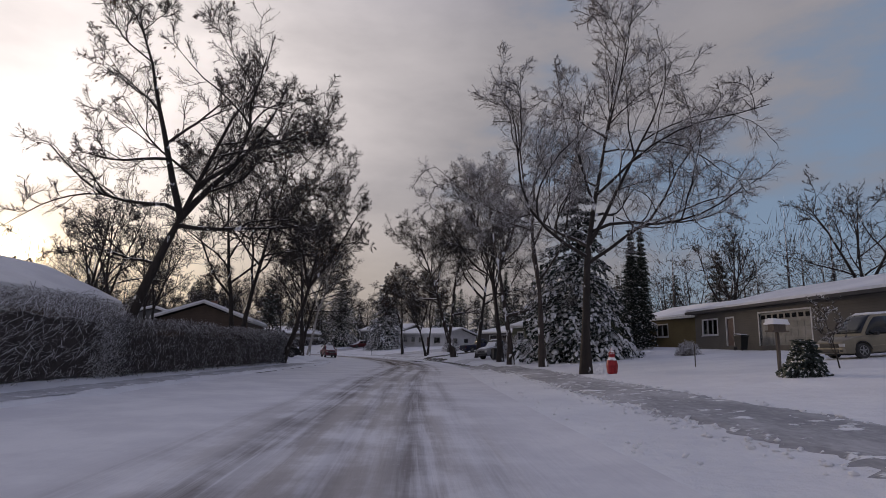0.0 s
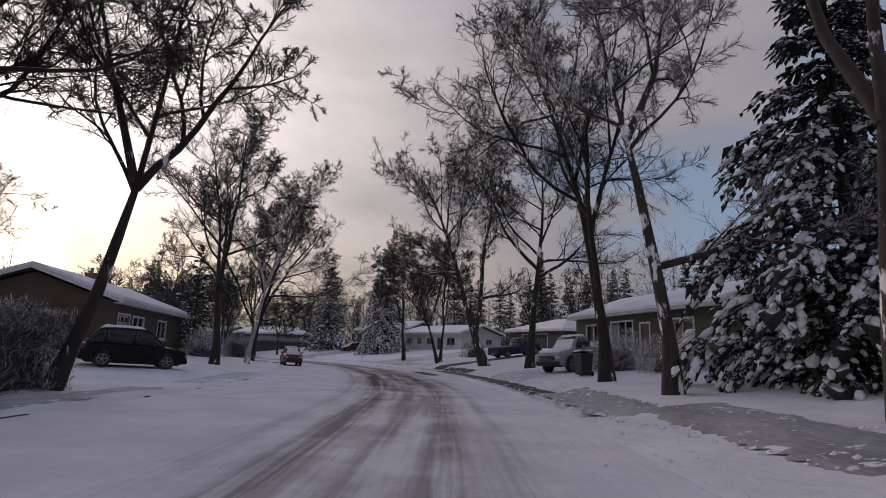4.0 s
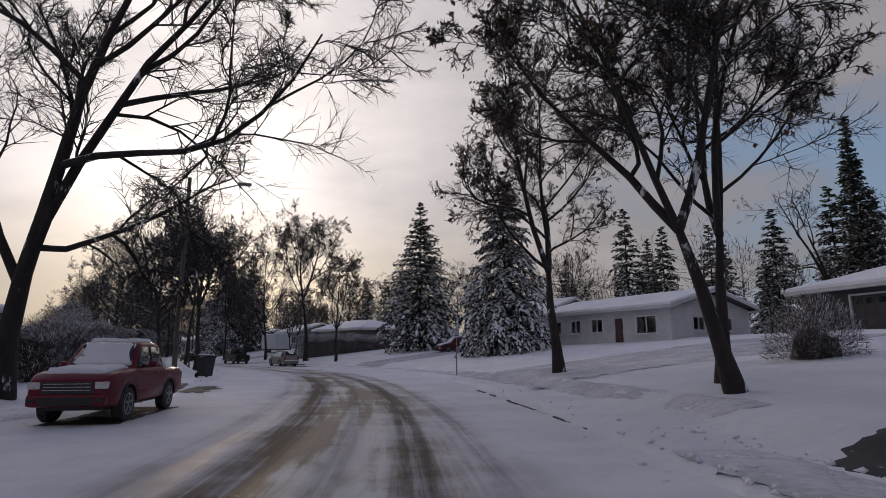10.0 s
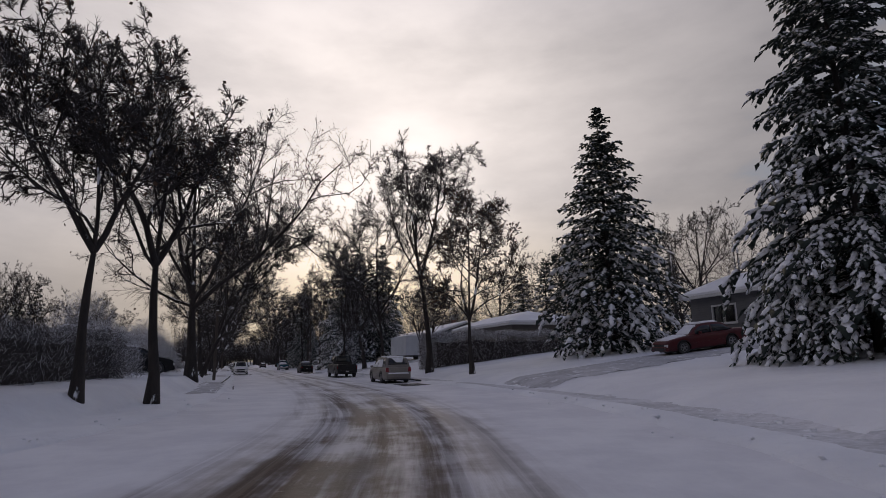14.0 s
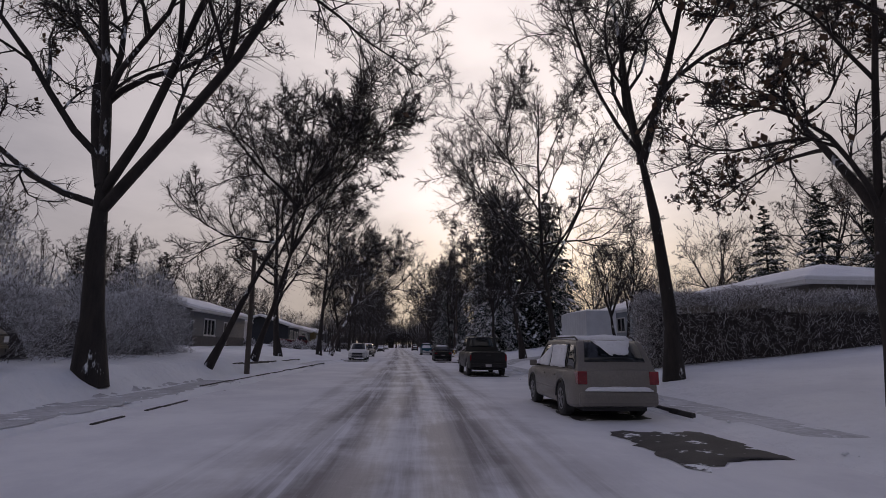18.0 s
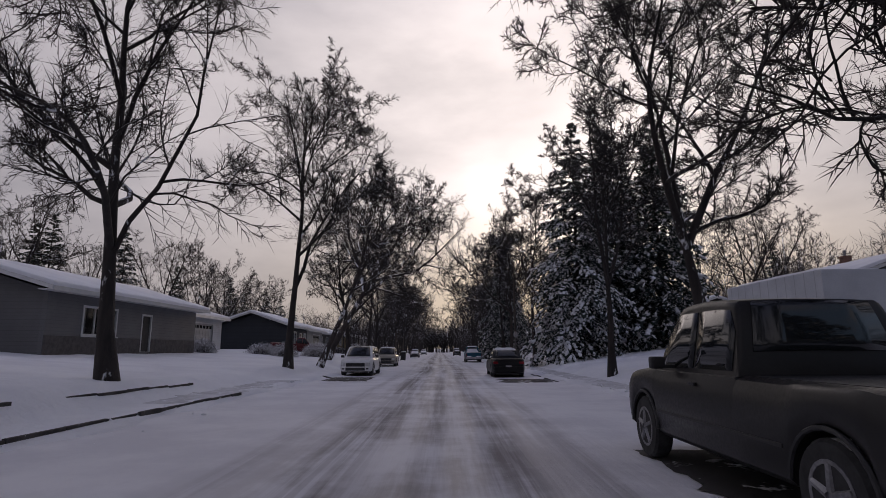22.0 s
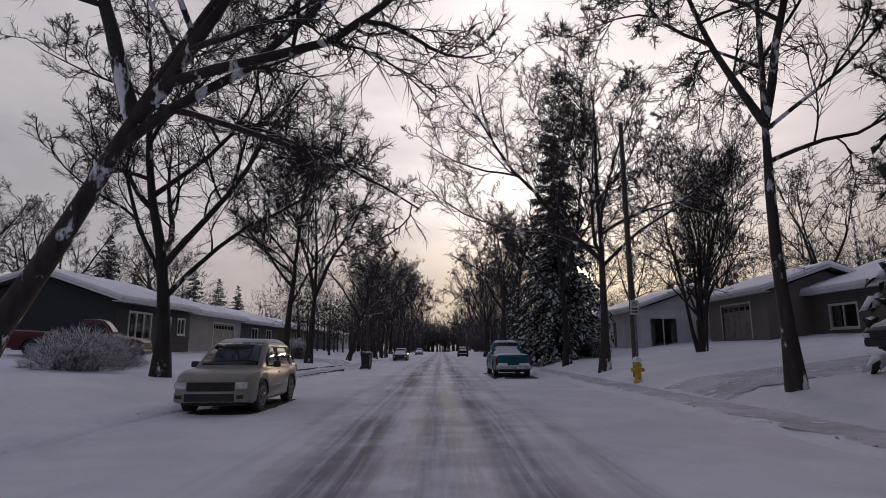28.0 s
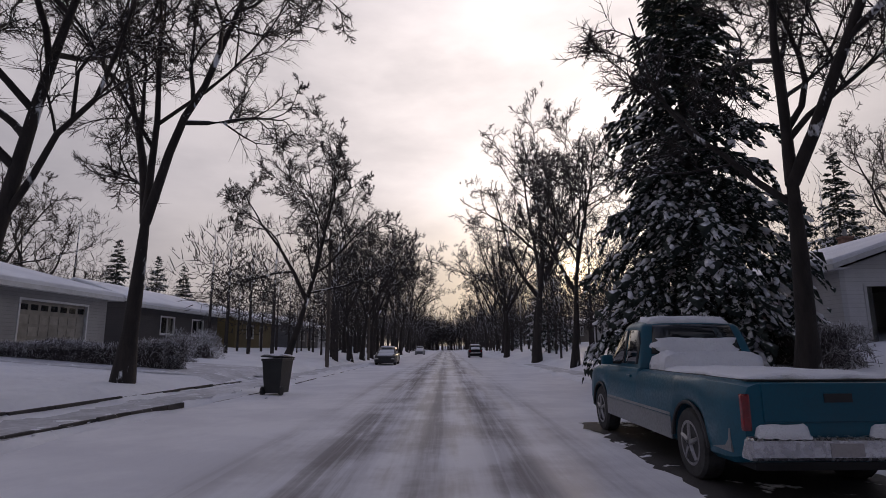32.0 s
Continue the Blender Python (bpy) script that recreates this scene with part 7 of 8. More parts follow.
# ---------------------------------------------------------------- street trees
ST = "street trees"
near = [
    # s, d, turn, label, shape
    (26.0, -13.8, 0, "tall leaning elm behind the hedge", dict(seed=1, height=20, girth=0.34, lean=(0.15, 0.05), bend=-0.3, fork=0.46, limbs=8, spread=46, own=((0.42, 5, 4, 7.0, 0.5), (0.46, 175, 35, 7.0, 0.5), (0.30, 185, 5, 4, 0.35), (0.55, 10, 40, 8, 0.5)), leaders=2, leaves=500)),
    (35.9, -11.6, 0, "double-stemmed tree hung with dead leaves", dict(seed=2, height=18, girth=0.32, stems=2, fork=0.3, limbs=8, leaves=2400)),
    (41.2, -10.2, 0, "tree leaning out over the road", dict(seed=3, height=15.5, girth=0.24, lean=(0.46, 0.0), fork=0.42, limbs=8, spread=44)),
    (60.4, -11.0, 0, "straight street tree with bare crown", dict(seed=4, height=16, girth=0.27, fork=0.36, limbs=9)),
    (70.6, -10.1, 0, "pale slender birch at the kerb", dict(seed=5, height=15, girth=0.21, lean=(0.16, 0.0), bend=-0.9, fork=0.42, limbs=8, spread=36, bark=BARK_PALE, droop=0.05, leaves=700)),
    (82.7, -9.7, 0, "spreading tree with a low crooked limb", dict(seed=6, height=17, girth=0.31, fork=0.34, limbs=7, spread=40, own=((0.21, 0, 60, 11.5, 0.72), (0.20, 180, 68, 11.0, 0.6), (0.27, 0, 6, 5.5, 0.42), (0.45, 10, 30, 6, 0.4, 0)), leaders=0)),
    (108.1, -8.4, 0, "young tree with fine frosted twigs", dict(seed=7, height=9.6, girth=0.17, fork=0.40, limbs=9, spread=36, leaves=500)),
    (112.0, -7.4, 0, "dense tree with brown leaves remaining", dict(seed=8, height=11.2, girth=0.22, lean=(0.1, 0.0), fork=0.42, limbs=9, leaves=800)),
    (128.2, -7.8, 0, "broad tree forking low into long limbs", dict(seed=10, height=15.5, girth=0.34, fork=0.32, limbs=7, spread=38, own=((0.29, 0, 36, 12.5, 0.62), (0.32, 5, 56, 12.0, 0.55), (0.30, 180, 15, 7.0, 0.4), (0.34, 172, 64, 10.0, 0.5)), leaders=1, leaves=1200)),
    (136.0, -7.8, 0, "snow-dusted tree leaning far over", dict(seed=11, height=14, girth=0.16, lean=(0.34, 0.08), bend=0.1, fork=0.5, limbs=8, spread=46, own=((0.42, 180, 5, 5, 0.5), (0.55, 180, 35, 6, 0.6), (0.6, 150, 50, 5, 0.5)))),
    (142.8, -7.9, 0, "dark-stemmed tree leaning over the pavement", dict(seed=12, height=14, girth=0.19, lean=(0.22, 0.0), fork=0.4, limbs=9)),
    (151.0, -8.4, 0, "tall tree with two steep leaders", dict(seed=13, height=14.5, girth=0.25, fork=0.25, limbs=8, own=((0.24, 5, 66, 8), (0.35, 180, 30, 4)))),
    (165.8, -8.0, 0, "tall dark tree near a driveway", dict(seed=114, height=15, girth=0.25, fork=0.42, limbs=9, own=((0.30, 20, 66, 9, 0.6),))),
    (171.7, -7.8, 0, "pale leaning tree with snow on its stem", dict(seed=15, height=13.5, girth=0.22, lean=(0.36, 0.1), fork=0.4, limbs=8, bark=BARK_SNOWY)),
    (182.0, -9.5, 0, "heavy tree leaning across the road", dict(seed=16, height=15.5, girth=0.34, lean=(0.48, 0.0), bend=0.15, fork=0.42, limbs=8, spread=48, own=((0.50, 0, 14, 9, 0.55), (0.40, 5, 42, 11, 0.5)), bark=BARK_SNOWY)),
    (188.6, -8.7, 0, "forked tree with a snowy foot", dict(seed=17, height=14, girth=0.28, fork=0.22, limbs=8, own=((0.2, 10, 50, 8), (0.24, 180, 55, 6.5)))),
    (201.8, -8.4, 0, "street tree with a whitened base", dict(seed=18, height=14.5, girth=0.24, fork=0.3, limbs=9, own=((0.25, 10, 55, 7),))),
    (206.4, -8.3, 0, "dark street tree with upright limbs", dict(seed=19, height=14, girth=0.26, fork=0.34, limbs=8)),
    (219.5, -8.0, 0, "leaning street tree with bare crown", dict(seed=20, height=11.5, girth=0.22, lean=(0.25, 0.0), fork=0.32, limbs=8)),
    # right side
    (25.8, 7.7, 0, "frosted tree by the driveway", dict(seed=31, height=18.5, girth=0.27, fork=0.36, limbs=9, spread=46, twig=TWIG_FROST, own=((0.34, 10, 42, 9, 0.5), (0.36, 165, 55, 9, 0.5), (0.40, 0, 68, 10, 0.55)))),
    (35.5, 7.6, 0, "tall tree with snow-lined limbs", dict(leaders=1, seed=132, height=18, girth=0.26, lean=(-0.12, 0.0), fork=0.34, limbs=8, bark=BARK_SNOWY, twig=TWIG_FROST)),
    (41.9, 6.5, 0, "tree with a crooked snow-lined limb beside the spruce", dict(seed=151, height=16.5, girth=0.27, fork=0.5, limbs=8, spread=38, leaders=1, bark=BARK_SNOWY, twig=TWIG_FROST, own=((0.27, 0, 28, 5.5, 0.7),))),
    (47.6, 6.7, 0, "forked tree beside snowy shrubs", dict(seed=33, height=18, girth=0.30, fork=0.34, limbs=8, spread=36, own=((0.2, 180, 74, 10, 0.7),))),
    (60.2, 7.6, 0, "thick dark tree on the lawn's edge", dict(seed=34, height=17, girth=0.31, lean=(0.17, 0.0), fork=0.46, limbs=8, leaders=0, own=((0.42, 0, 24, 7, 0.6), (0.46, 178, 62, 8, 0.6)))),
    (67.3, 7.1, 0, "forked tree with snow packed in its crotch", dict(seed=35, height=17.5, girth=0.40, lean=(-0.42, 0.0), bend=0.05, fork=0.52, limbs=8, bark=BARK_SNOWY, own=((0.17, 10, 84, 13.5, 0.72), (0.50, 180, 8, 6.0, 0.45), (0.22, 0, 14, 4.5, 0.5, 0), (0.45, 178, 30, 5.5, 0.4)))),
    (77.8, 6.8, 0, "tree leaning towards the road", dict(seed=37, height=13, girth=0.20, lean=(-0.30, 0.0), fork=0.34, limbs=8, leaves=900)),
    (79.4, 7.6, 0, "slim tree with hanging leaves", dict(seed=38, height=13.5, girth=0.19, lean=(0.08, 0), fork=0.34, limbs=8, leaves=900)),
    (88.2, 7.2, 0, "tall tree hung with brown leaves", dict(seed=39, height=15, girth=0.24, lean=(-0.08, 0), fork=0.36, limbs=9, leaves=2600, own=((0.34, 180, 35, 5),))),
    (123.1, 7.7, 0, "small tree with clusters of dead leaves", dict(seed=40, height=10.5, girth=0.17, fork=0.3, limbs=8, leaves=2600, own=((0.36, 0, 30, 5),))),
    (130.5, 7.5, 0, "tall bare tree with upright limbs", dict(seed=41, height=16.5, girth=0.27, fork=0.4, limbs=9, spread=34)),
    (143.4, 7.4, 0, "double-leader tree on the boulevard", dict(seed=42, height=15.5, girth=0.20, lean=(0.04, 0.0), fork=0.36, limbs=8, own=((0.22, 180, 62, 12.0, 0.7), (0.34, 0, 48, 9, 0.5), (0.28, 182, -6, 4.5, 0.35), (0.36, 20, 72, 9, 0.6)))),
    (153.3, 7.9, 0, "leaning tree with a snow scar", dict(seed=43, height=13, girth=0.26, lean=(-0.14, 0), fork=0.36, limbs=8, own=((0.36, 0, 20, 4),))),
    (160.2, 6.9, 0, "slim tree in front of the spruces", dict(seed=44, height=12.5, girth=0.19, fork=0.36, limbs=9, spread=36)),
    (182.8, 7.4, 0, "tall tree with snow up its foot", dict(seed=45, height=14.5, girth=0.19, fork=0.4, limbs=9, own=((0.38, 0, 22, 5),), bark=BARK_SNOWY)),
    (195.6, 7.1, 0, "forking tree with a snowy foot", dict(seed=46, height=14, girth=0.25, fork=0.36, limbs=8, own=((0.38, 180, 50, 10, 0.68), (0.42, 185, 18, 9, 0.42), (0.36, 0, 55, 8, 0.5)), bark=BARK_SNOWY)),
    (203.3, 7.2, 0, "dark tree by the teal pickup", dict(seed=47, height=14, girth=0.25, fork=0.36, limbs=8, own=((0.3, 180, 45, 6),))),
    (222.0, 6.8, 0, "tree with upright limbs by the kerb", dict(seed=48, height=13, girth=0.24, fork=0.3, limbs=8)),
]
for s, d, turn, label, shape in near:
    shape["height"] *= 1.0 if s < 100 else 1.1
    shape["girth"] *= 0.86
    put_tree(bare_tree(**shape), spot(s, d, turn, 0), label + ", bare in winter" if "leaves" not in label else label)

# further trees share a few shapes
far_shapes = [bare_tree(60 + i, 13.5, 0.21, fork=0.28, limbs=8, detail=0.68, lean=(0.08 * (i - 1), 0)) for i in range(3)]
far_trees = [put_tree(q, spot(236 + 6 * i, -7.5, 40 * i, 0), "bare street tree far along the road") for i, q in enumerate(far_shapes)]
rng = random.Random(3)
rows = [(s + rng.uniform(-3, 3), -7.0 - 2.6 * rng.random()) for s in (257, 267, 278, 290, 303, 317, 333, 350, 370, 392)] + [(s + rng.uniform(-3, 3), 6.4 + 2.6 * rng.random()) for s in (232, 242, 253, 264, 276, 288, 302, 316, 332, 350, 372, 395)]
# trees behind the houses
rows += [(s, hand * rng.uniform(31, 58)) for hand in (-1, 1) for s in range(-2, 330, 9)]
rows += [(rng.uniform(395, 430), d) for d in (-18, -12, -4, 2, 9, 16)]
small_shapes = [bare_tree(160 + i, 12.5, 0.23, fork=0.28, limbs=6, detail=0.45, lean=(0.08 * (i - 1), 0)) for i in range(3)]
small_trees = [put_tree(q, spot(244 + 7 * i, 48 - 30 * i, 40 * i, 0), "bare tree behind the houses", "trees behind the houses") for i, q in enumerate(small_shapes)]
for i, (s, d) in enumerate(rows):
    m = spot(s + rng.uniform(-2, 2), d, rng.uniform(0, 360)) @ Matrix.Scale(rng.uniform(0.75, 1.1), 4)
    ob = copy_thing((far_trees if abs(d) < 20 and s < 320 else small_trees)[i % 3], m)
    ob.scale = [rng.uniform(1.2, 1.55) if abs(d) < 20 else rng.uniform(0.7, 1.05)] * 3
    ob["label"] = "bare street tree far along the road" if abs(d) < 20 else "bare tree behind the houses"
    ob["group"] = ST if abs(d) < 20 else "trees behind the houses"

for i, (s, d, k) in enumerate(((150.6, 13.6, 0.62), (152.6, 15.2, 0.66), (148, 31, 1.0), (156, 33.5, 1.1), (172, 33, 1.0), (186, 27, 1.0), (193, 33, 1.1), (200, 30, 1.05), (209.5, 27, 1.0), (222, 26, 0.95), (230, 16, 0.95), (235, 22, 1.0), (120, 38, 1.0), (128, 30, 0.9), (136, 30, 1.0),
                               (152, -29, 0.9), (158, -33, 1.05), (170, -31, 0.9), (178, -32, 1.0), (190, -27, 0.9), (205, -30, 0.95), (216, -31, 1.0), (224, -26, 0.9), (236, -33, 1.0), (67, -27, 1.0), (54, -24, 0.9), (48, -26, 1.05), (40, -24, 0.9), (38, 30, 1.0), (52, 31, 1.0), (90, 33, 0.95))):
    ob = copy_thing(far_trees[i % 3], spot(s, d, 77.0 * i))
    ob.scale = [k] * 3
    ob["label"] = "bare garden tree among the houses"
    ob["group"] = "trees behind the houses"

# woods behind the yards: many small crowns of fine twigs, too many to count
def woods(seed, count, place, label, tall=(6.5, 13.0), twig=0.036):
    rng = np.random.default_rng(seed)
    s, d = place(rng, count)
    base = np.concatenate([xy(s, d), rise(s, d)[:, None]], 1)
    high = rng.uniform(*tall, count)
    wide = high * rng.uniform(0.22, 0.36, count)
    n = 230
    q = rng.normal(0, 1, (count, n, 3))
    q /= np.linalg.norm(q, axis=2, keepdims=True)
    r = rng.random((count, n, 1)) ** 0.42
    mid = base[:, None] + np.array([0, 0, 1.0]) * (high * 0.58)[:, None, None] + q * r * np.stack([wide, wide, high * 0.42], 1)[:, None]
    way = q * 0.8 + np.array([0, 0, 0.55]) + rng.normal(0, 0.5, q.shape)
    way /= np.linalg.norm(way, axis=2, keepdims=True)
    long = rng.uniform(0.35, 1.25, (count, n, 1)) * (high / 9)[:, None, None]
    pts = np.stack([mid - way * long * 0.5, mid + way * long * 0.5], 2).reshape(-1, 2, 3)
    stem = np.stack([base - np.array([0, 0, 0.3]), base + np.array([0, 0, 1.0]) * (high * 0.95)[:, None]], 1)
    a, b = spikes(pts, np.full((len(pts), 1), twig * 0.7)), spikes(stem, (high * 0.016)[:, None])
    v, f = join([a, b])
    tagged(attach("woods", mesh_np("woods", v, f), TWIG, label="")
           , label, "woods", kind="stuff")


def behind(hand):
    def place(rng, n):
        return rng.uniform(-5, 420, n), hand * (31 + 40 * rng.random(n) ** 1.3)
    return place


def road_end(rng, n):
    return rng.uniform(400, 500, n), rng.uniform(-70, 70, n)


woods(201, 190, behind(-1), "bare woods behind the houses")
woods(202, 310, behind(1), "bare woods behind the houses", (7.5, 16.0), 0.044)
woods(203, 230, road_end, "bare woods where the road ends", (9.0, 16.0), 0.09)


def beside(rng, n):
    return rng.uniform(228, 440, n), np.where(rng.random(n) < 0.5, -1, 1) * rng.uniform(7.6, 17.0, n)


woods(204, 330, beside, "bare garden trees far along the road", (5.0, 12.5), 0.05)


def closing(rng, n):
    return rng.uniform(402, 436, n), rng.uniform(-16, 16, n)


woods(205, 110, closing, "bare woods across the end of the road", (8.0, 15.0), 0.10)

# ---------------------------------------------------------------- spruces
put_spruce(spruce(1, 16.5, 5.9, fine=True, rows=19, boughs=9, sprays=44, pads=0.66, sag=0.75, hollow=1.55), spot(41.4, 11.5), "big spruce with boughs sagging under snow")
put_spruce(spruce(2, 15.0, 4.7, fine=True, rows=18, boughs=10, sprays=40, sag=0.75), spot(106.2, 14.4), "broad spruce loaded with snow to the ground")
put_spruce(spruce(3, 16.8, 5.0, sprays=26, pads=0.55), spot(122.7, 17.4), "tall dark spruce dusted with snow")
put_spruce(spruce(4, 17.5, 4.2, fine=True, rows=21, sprays=38, boughs=9, pads=0.75, sag=0.7), spot(176.0, 9.4), "tall snowy spruce in a tight row")
put_spruce(spruce(5, 18.5, 4.4, rows=28, boughs=11, sprays=28, pads=0.5), spot(180.0, 12.6), "tall dark spruce in a tight row")
put_spruce(spruce(6, 18.5, 4.6, rows=28, boughs=11, sprays=28, pads=0.45), spot(178.8, 16.4), "tall dark spruce in a tight row")
put_spruce(spruce(7, 17.0, 4.3, rows=26, boughs=11, sprays=26, pads=0.45), spot(184.5, 16.0), "tall dark spruce in a tight row")
put_spruce(spruce(9, 17.0, 4.1, fine=True, sprays=36, rows=24, boughs=10, pads=0.34, sag=0.7, hollow=1.0), spot(209.8, 8.1), "large snowy spruce by the pavement")
put_spruce(spruce(10, 9.0, 2.4, rows=15, boughs=5, sprays=14, sag=0.2, pads=0.3), spot(78.0, -14.5), "open-branched conifer in a yard", NEEDLE)
column = spruce(11, 11.0, 1.15, rows=34, pads=0.3, boughs=8, sprays=10, sag=-0.2)
put_spruce(column, spot(48.4, 18.9), "narrow columnar juniper dusted with snow", NEEDLE, "columnar junipers")
put_spruce(column, spot(49.6, 20.6), "narrow columnar juniper dusted with snow", NEEDLE, "columnar junipers")
put_spruce(spruce(15, 14.0, 1.7, rows=40, pads=0.3, boughs=8, sprays=10, sag=-0.2), spot(93.6, 31.0), "narrow columnar juniper dusted with snow", NEEDLE, "columnar junipers")
small = spruce(12, 11, 2.6, rows=18, boughs=7, sprays=10)
first = put_spruce(small, spot(70, 42), "dark spruce behind the houses", NEEDLE, "distant spruces")
for i, (s, d) in enumerate([(s, hand * rng.uniform(30, 55)) for hand in (-1, 1) for s in range(16, 330, 19)] + [(78, 38), (80, 42), (96, 40), (102, 44), (104, 41), (108, 46), (112, 42), (118, 47), (91, 44), (180, -32), (184, -35), (226, -33), (229, -35), (233, -34), (250, 10.5), (285, 11), (216, 10), (66, 30), (69, 33), (73, 31), (84, 33), (87, 36), (120, 38), (123, 35), (142, 34), (145, 37), (149, 33)]):
    ob = copy_thing(first, spot(s, d, rng.uniform(0, 360)))
    ob.scale = [rng.uniform(0.7, 1.15)] * 3
for s, d, high in ((197.2, -34.8, 13.0), (201.9, -31.2, 9.6), (252, -36, 11.8), (259.1, -35.2, 11.0), (260.2, -32.5, 10.0), (256.5, -39, 8.6), (227.2, 25.5, 11.4), (110.6, 35.1, 14.6), (111.9, 43.8, 14.0), (114.5, 45.5, 13.2), (154.1, 31.6, 11.6), (150.4, 33.0, 11.8),
                   (184.0, -33.5, 11.6), (100.0, 41.0, 13.0), (98.6, 43.5, 12.4), (104.0, 42.5, 12.8), (107.0, 41.0, 12.2), (94.2, 40.5, 12.0), (195.9, 35.7, 10.2), (163.0, 33.0, 12.2)):
    ob = copy_thing(first, spot(s, d, rng.uniform(0, 360)))
    ob.scale = [high / 11.0] * 3
put_spruce(spruce(13, 1.0, 0.75, rows=9, boughs=7, sprays=9), spot(16.9, 11.9), "little snow-covered spruce on the lawn")
put_spruce(spruce(14, 1.7, 0.7, rows=10, boughs=7, sprays=9), spot(101.5, -11), "little snow-covered spruce by the hedge")

# ---------------------------------------------------------------- hedges and shrubs
def hedge(s0, s1, d0, d1, high, label, count, frost=None, deep=0.8, seed=1):
    a, b = xy(s0, d0), xy(s1, d1)
    mid = (a + b) / 2
    long = float(np.linalg.norm(b - a))
    z = float(min(rise(s0, d0), rise(s1, d1)))
    turn = math.degrees(math.atan2(b[1] - a[1], b[0] - a[0]))
    return bush(seed, long / 2, deep, high, count, 0.8, frost, label, pose(mid[0], mid[1], z, 0, 0, turn), "hedges", "hedge", True)


hedge(-6, 20, -11.2, -11.2, 2.5, "tall frosted hedge of bare twigs along the pavement", 9000, TWIG_FROST, 1.1, 1)
hedge(20, 41.5, -11.0, -10.8, 2.1, "dark bare hedge topped with snow along the pavement", 9000, HEDGE, 0.9, 2)
hedge(135.2, 132.5, 8.6, 27, 3.0, "frosted hedge dividing two lawns", 14000, TWIG_FROST, 0.9, 3)
hedge(103, 118, -11.3, -10.3, 1.9, "dark hedge topped with snow", 5000, HEDGE, 0.9, 4)
hedge(212, 212.5, -9.6, -16.5, 1.1, "low clipped hedge beside a driveway", 3500, HEDGE, 0.45, 5)
hedge(86, 93, -10.6, -10.4, 1.8, "dark rounded hedge by a lamp post", 2500, HEDGE, 0.9, 6)
hedge(206, 226, 10.0, 10.4, 1.2, "dark hedge along a lawn", 3000, HEDGE, 0.5, 7)
for i, (s, d, rx, h, n, label) in enumerate(((133.0, -14.5, 2.6, 5.0, 3200, "rounded frosted shrub beside a lawn"), (138.6, -11.6, 2.1, 3.9, 2800, "rounded frosted shrub beside a lawn"), (141.4, -12.2, 1.9, 3.6, 2400, "rounded frosted shrub beside a lawn"), (135.2, -13.6, 2.4, 3.4, 2200, "rounded frosted shrub beside a lawn"), (129.0, -11.0, 2.2, 2.7, 2200, "rounded frosted shrub beside a lawn"), (132.5, -10.6, 2.0, 2.5, 2000, "rounded frosted shrub beside a lawn"), (136.0, -10.8, 1.8, 2.2, 1700, "rounded frosted shrub beside a lawn"), (119.5, -10.8, 1.9, 2.3, 1800, "rounded frosted shrub beside a lawn"),
                                          (122.0, -11.5, 1.6, 2.0, 1500, "rounded frosted shrub beside a lawn"), (189.0, -11.6, 1.6, 1.4, 1500, "snow-laden shrub by a driveway"), (191.8, -12.2, 1.4, 1.2, 1200, "snow-laden shrub by a driveway"), (81.8, 12.4, 1.5, 2.0, 1200, "bare many-stemmed shrub on a lawn"),
                                          (75.0, -13.5, 1.8, 2.4, 1500, "snowy shrub in a house yard"), (52.5, 9.5, 1.7, 2.2, 1500, "snow-dusted shrub under a tree"), (49.5, 10.5, 1.8, 1.8, 1300, "snow-dusted shrub under a tree"), (178.5, -17.8, 1.1, 1.1, 900, "snowy shrub against a house wall"),
                                          (185.5, -15.5, 1.6, 1.0, 900, "arching snow-dusted shrub beside a walk"), (183.0, -13.0, 1.2, 1.2, 800, "snowy shrub near the walk"), (37.0, 17.5, 0.9, 1.0, 600, "snowy shrub against a house wall"), (171.5, 19.5, 1.0, 1.0, 700, "snow-capped shrub against a house wall"), (222, -13, 1.2, 1.6, 800, "snowy shrub in a front garden"), (217, -12, 0.9, 1.5, 700, "small bare garden shrub"))):
    bush(40 + i, rx, rx * 0.9, h, n, 0.55, TWIG_FROST if "frost" in label or "snow" in label else HEDGE, label, spot(s, d, 0, -0.03))
put_tree(bare_tree(70, 13, 0.15, stems=8, fork=0.15, limbs=4, spread=20, lift=0.2, detail=0.62), spot(199.0, 13.0), "many-stemmed bare lilac on the lawn", "garden shrubs", "shrub_tree")

# ---------------------------------------------------------------- smaller things
street_lamp(spot(95.0, -8.3), "wooden lamp post with a curved steel arm", 9.4, 2.3)
street_lamp(spot(191.3, 7.0), "wooden utility pole by the pavement", 9.6, arm=False, name="utility_pole")
street_lamp(spot(138.2, -6.9), "slim street pole at the kerb", 5.2, arm=False, name="utility_pole")
street_lamp(spot(226.0, -7.2), "street pole far along the kerb", 8.5, arm=False, name="utility_pole")
street_lamp(spot(244.0, -7.2), "street pole far along the kerb", 8.5, arm=False, name="utility_pole")
sign_post(spot(96.6, 5.5), "no parking sign on a steel post")
sign_post(spot(191.08, 7.0), "no parking sign fixed to a wooden pole", 2.7)
hydrant_marker(spot(190.0, 6.6))
wheelie_bin(spot(98.8, -7.3, 150), "black wheeled bin standing in roadside snow")
wheelie_bin(spot(208.3, -4.9, 170), "black wheeled bin at the kerb")
wheelie_bin(spot(240.0, -5.0, 170), "black wheeled bin at the kerb")
wheelie_bin(spot(39.0, 22.2, 10), "black wheeled bin against a garage")
garden_figure(spot(24.4, 8.45) @ Matrix.Scale(0.82, 4))
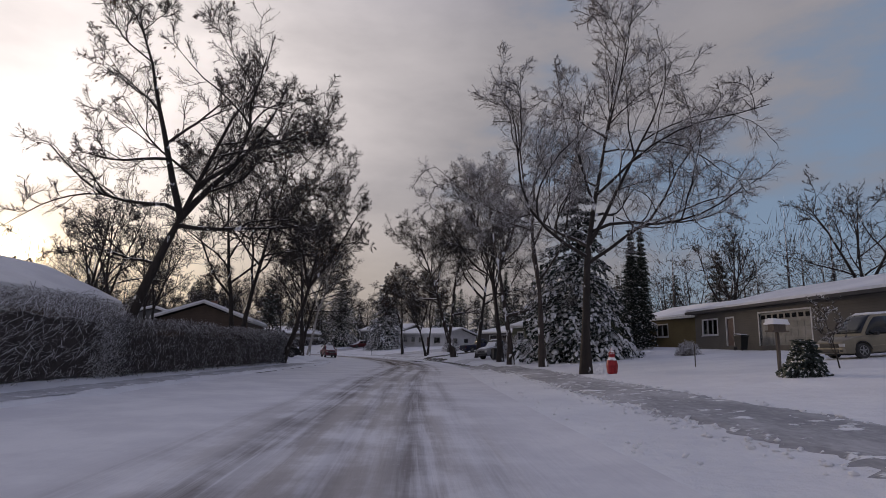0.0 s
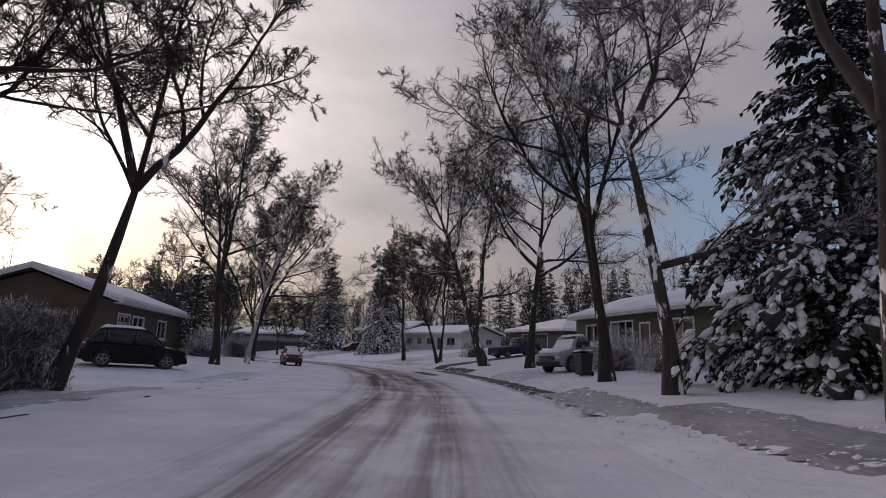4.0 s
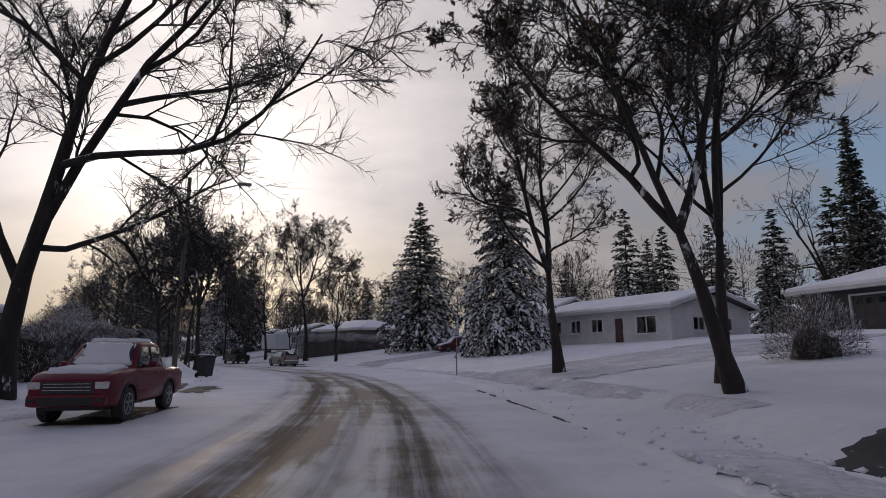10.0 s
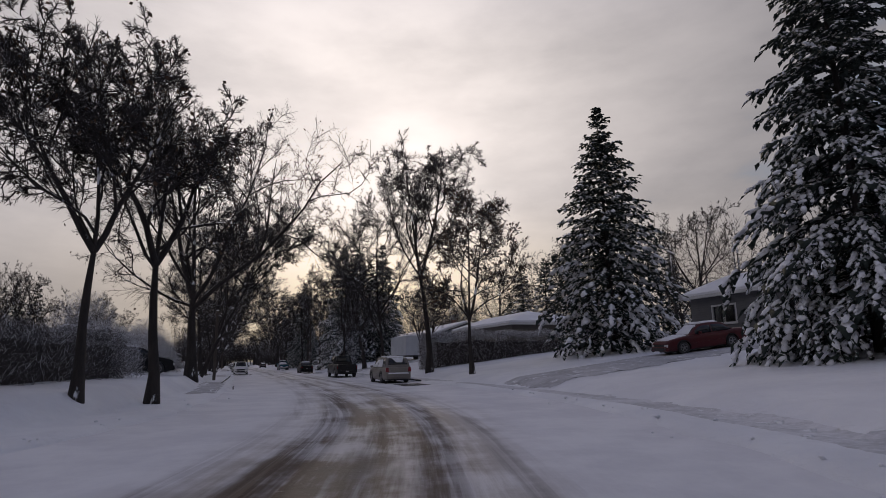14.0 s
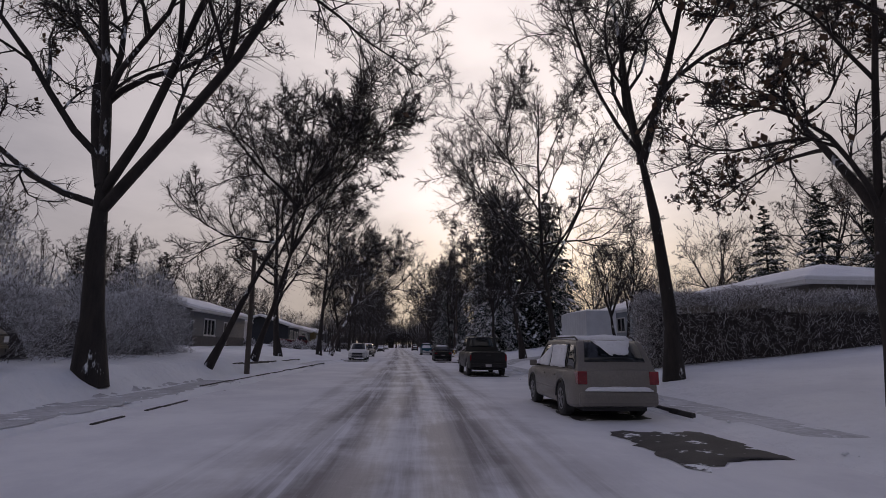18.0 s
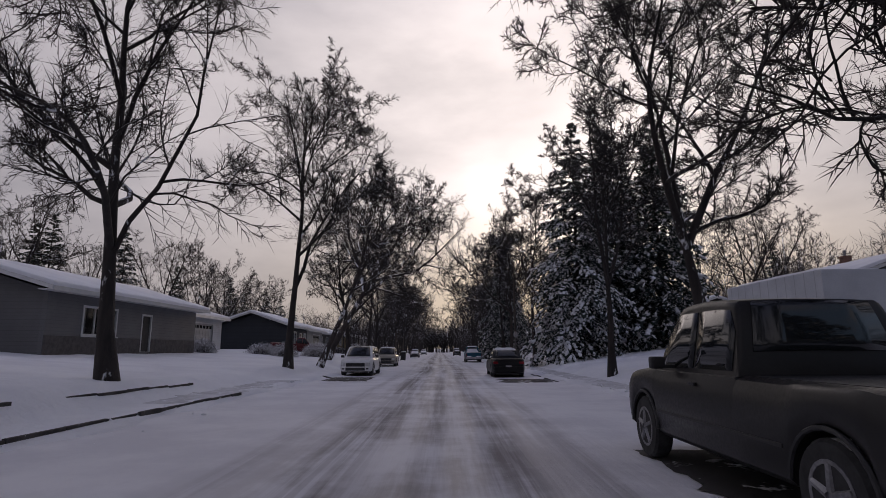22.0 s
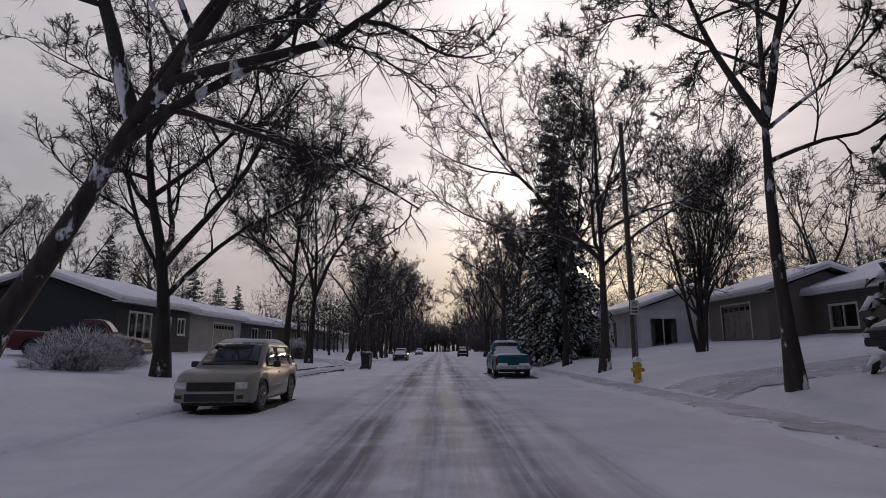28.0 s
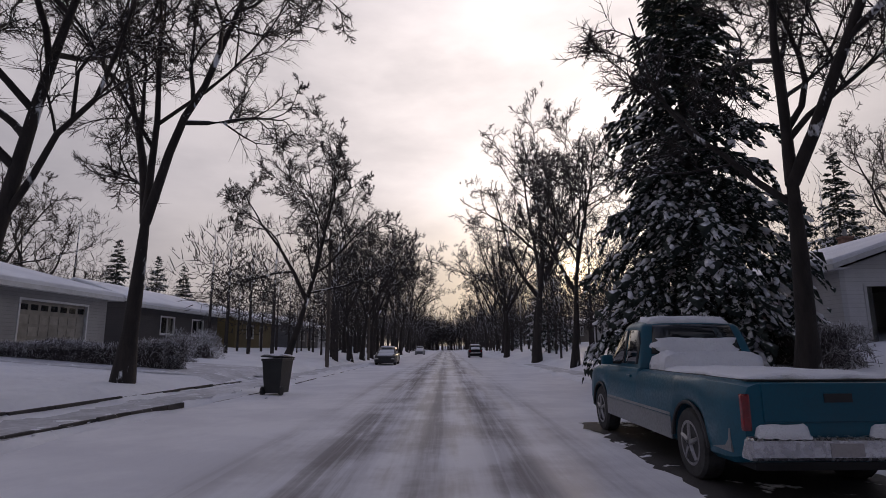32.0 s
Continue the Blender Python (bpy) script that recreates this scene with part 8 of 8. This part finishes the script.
wheelie_bin(spot(50.8, 7.0, 190), "black wheeled bin with snow on its lid beside a driveway")
put_tree(bare_tree(80, 2.6, 0.03, fork=0.3, limbs=5, detail=0.4, leaders=0, twig=TWIG_FROST), spot(18.9, 14.5), "thin bare sapling on a snowy lawn", "garden shrubs", "sapling")
st = thing("marker_post", spot(25.0, 12.4), "short dark post standing in a lawn", "post")
part("stake", tube(bmesh.new(), [(0, 0, -0.2), (0, 0, 0.95)], [0.025, 0.02], 8), DARK_WOOD, st)
bb = thing("bird_feeder", spot(20.0, 13.1), "wooden bird feeder on a post with a snow cap", "bird feeder")
part("post", boxes((-0.05, 0.05, -0.05, 0.05, -0.2, 1.35), bevel=0.01), DARK_WOOD, bb)
part("tray", boxes((-0.3, 0.3, -0.25, 0.25, 1.35, 1.40), (-0.22, 0.22, -0.18, 0.18, 1.40, 1.62)), DARK_WOOD, bb)
part("snow_cap", snow_pad(bmesh.new(), (-0.34, -0.3, 1.62), (0.34, -0.3, 1.62), (0.34, 0.3, 1.62), (-0.34, 0.3, 1.62), 0.2, 6), SNOW_M, bb, smooth=True)


def lumps(name, count, spread, label, seed, size=(0.04, 0.16)):
    """Loose clods of snow thrown up along the kerbs and wheel tracks."""
    rng = np.random.default_rng(seed)
    s, d = spread(rng, count)
    r = rng.uniform(*size, count) * rng.uniform(0.4, 1, count)
    pos = np.concatenate([xy(s, d), (rise(s, d) + r * 0.25)[:, None]], 1)
    way = rng.normal(0, 1, (count, 3))
    way[:, 2] *= 0.3
    way /= np.linalg.norm(way, axis=1, keepdims=True)
    v, f = stretched_lumps(pos, way, np.array([0, 0, 1.0]) + 0 * way, r * 2, r * 0.8, r * 0.6)
    tagged(attach(name, mesh_np(name, v, f, True), SNOW_M), label, "snow", kind="stuff")


def along_right(rng, n):
    s = rng.uniform(0, 215, n)
    return s, kerb_right(s) + rng.normal(0.1, 0.35, n)


def along_left(rng, n):
    s = rng.uniform(0, 215, n)
    return s, kerb_left(s) + rng.normal(0, 0.3, n)


def by_path(rng, n):
    s = rng.uniform(6, 76, n)
    edge = np.interp(s, [6, 33, 36, 40, 44, 76], [4.9, 4.9, 4.4, 3.5, 3.1, 3.1])
    return s, edge + np.where(rng.random(n) < 0.6, 0.0, np.interp(s, [33, 46], [2.1, 1.4])) + rng.normal(0, 0.16, n)


lumps("snow_clods", 900, along_right, "clods of snow along the kerb", 1, (0.02, 0.08))
lumps("snow_clods", 800, along_left, "clods of snow along the kerb", 2, (0.02, 0.08))
lumps("snow_clods", 1800, by_path, "clods of snow beside the cleared pavement", 3, (0.03, 0.10))
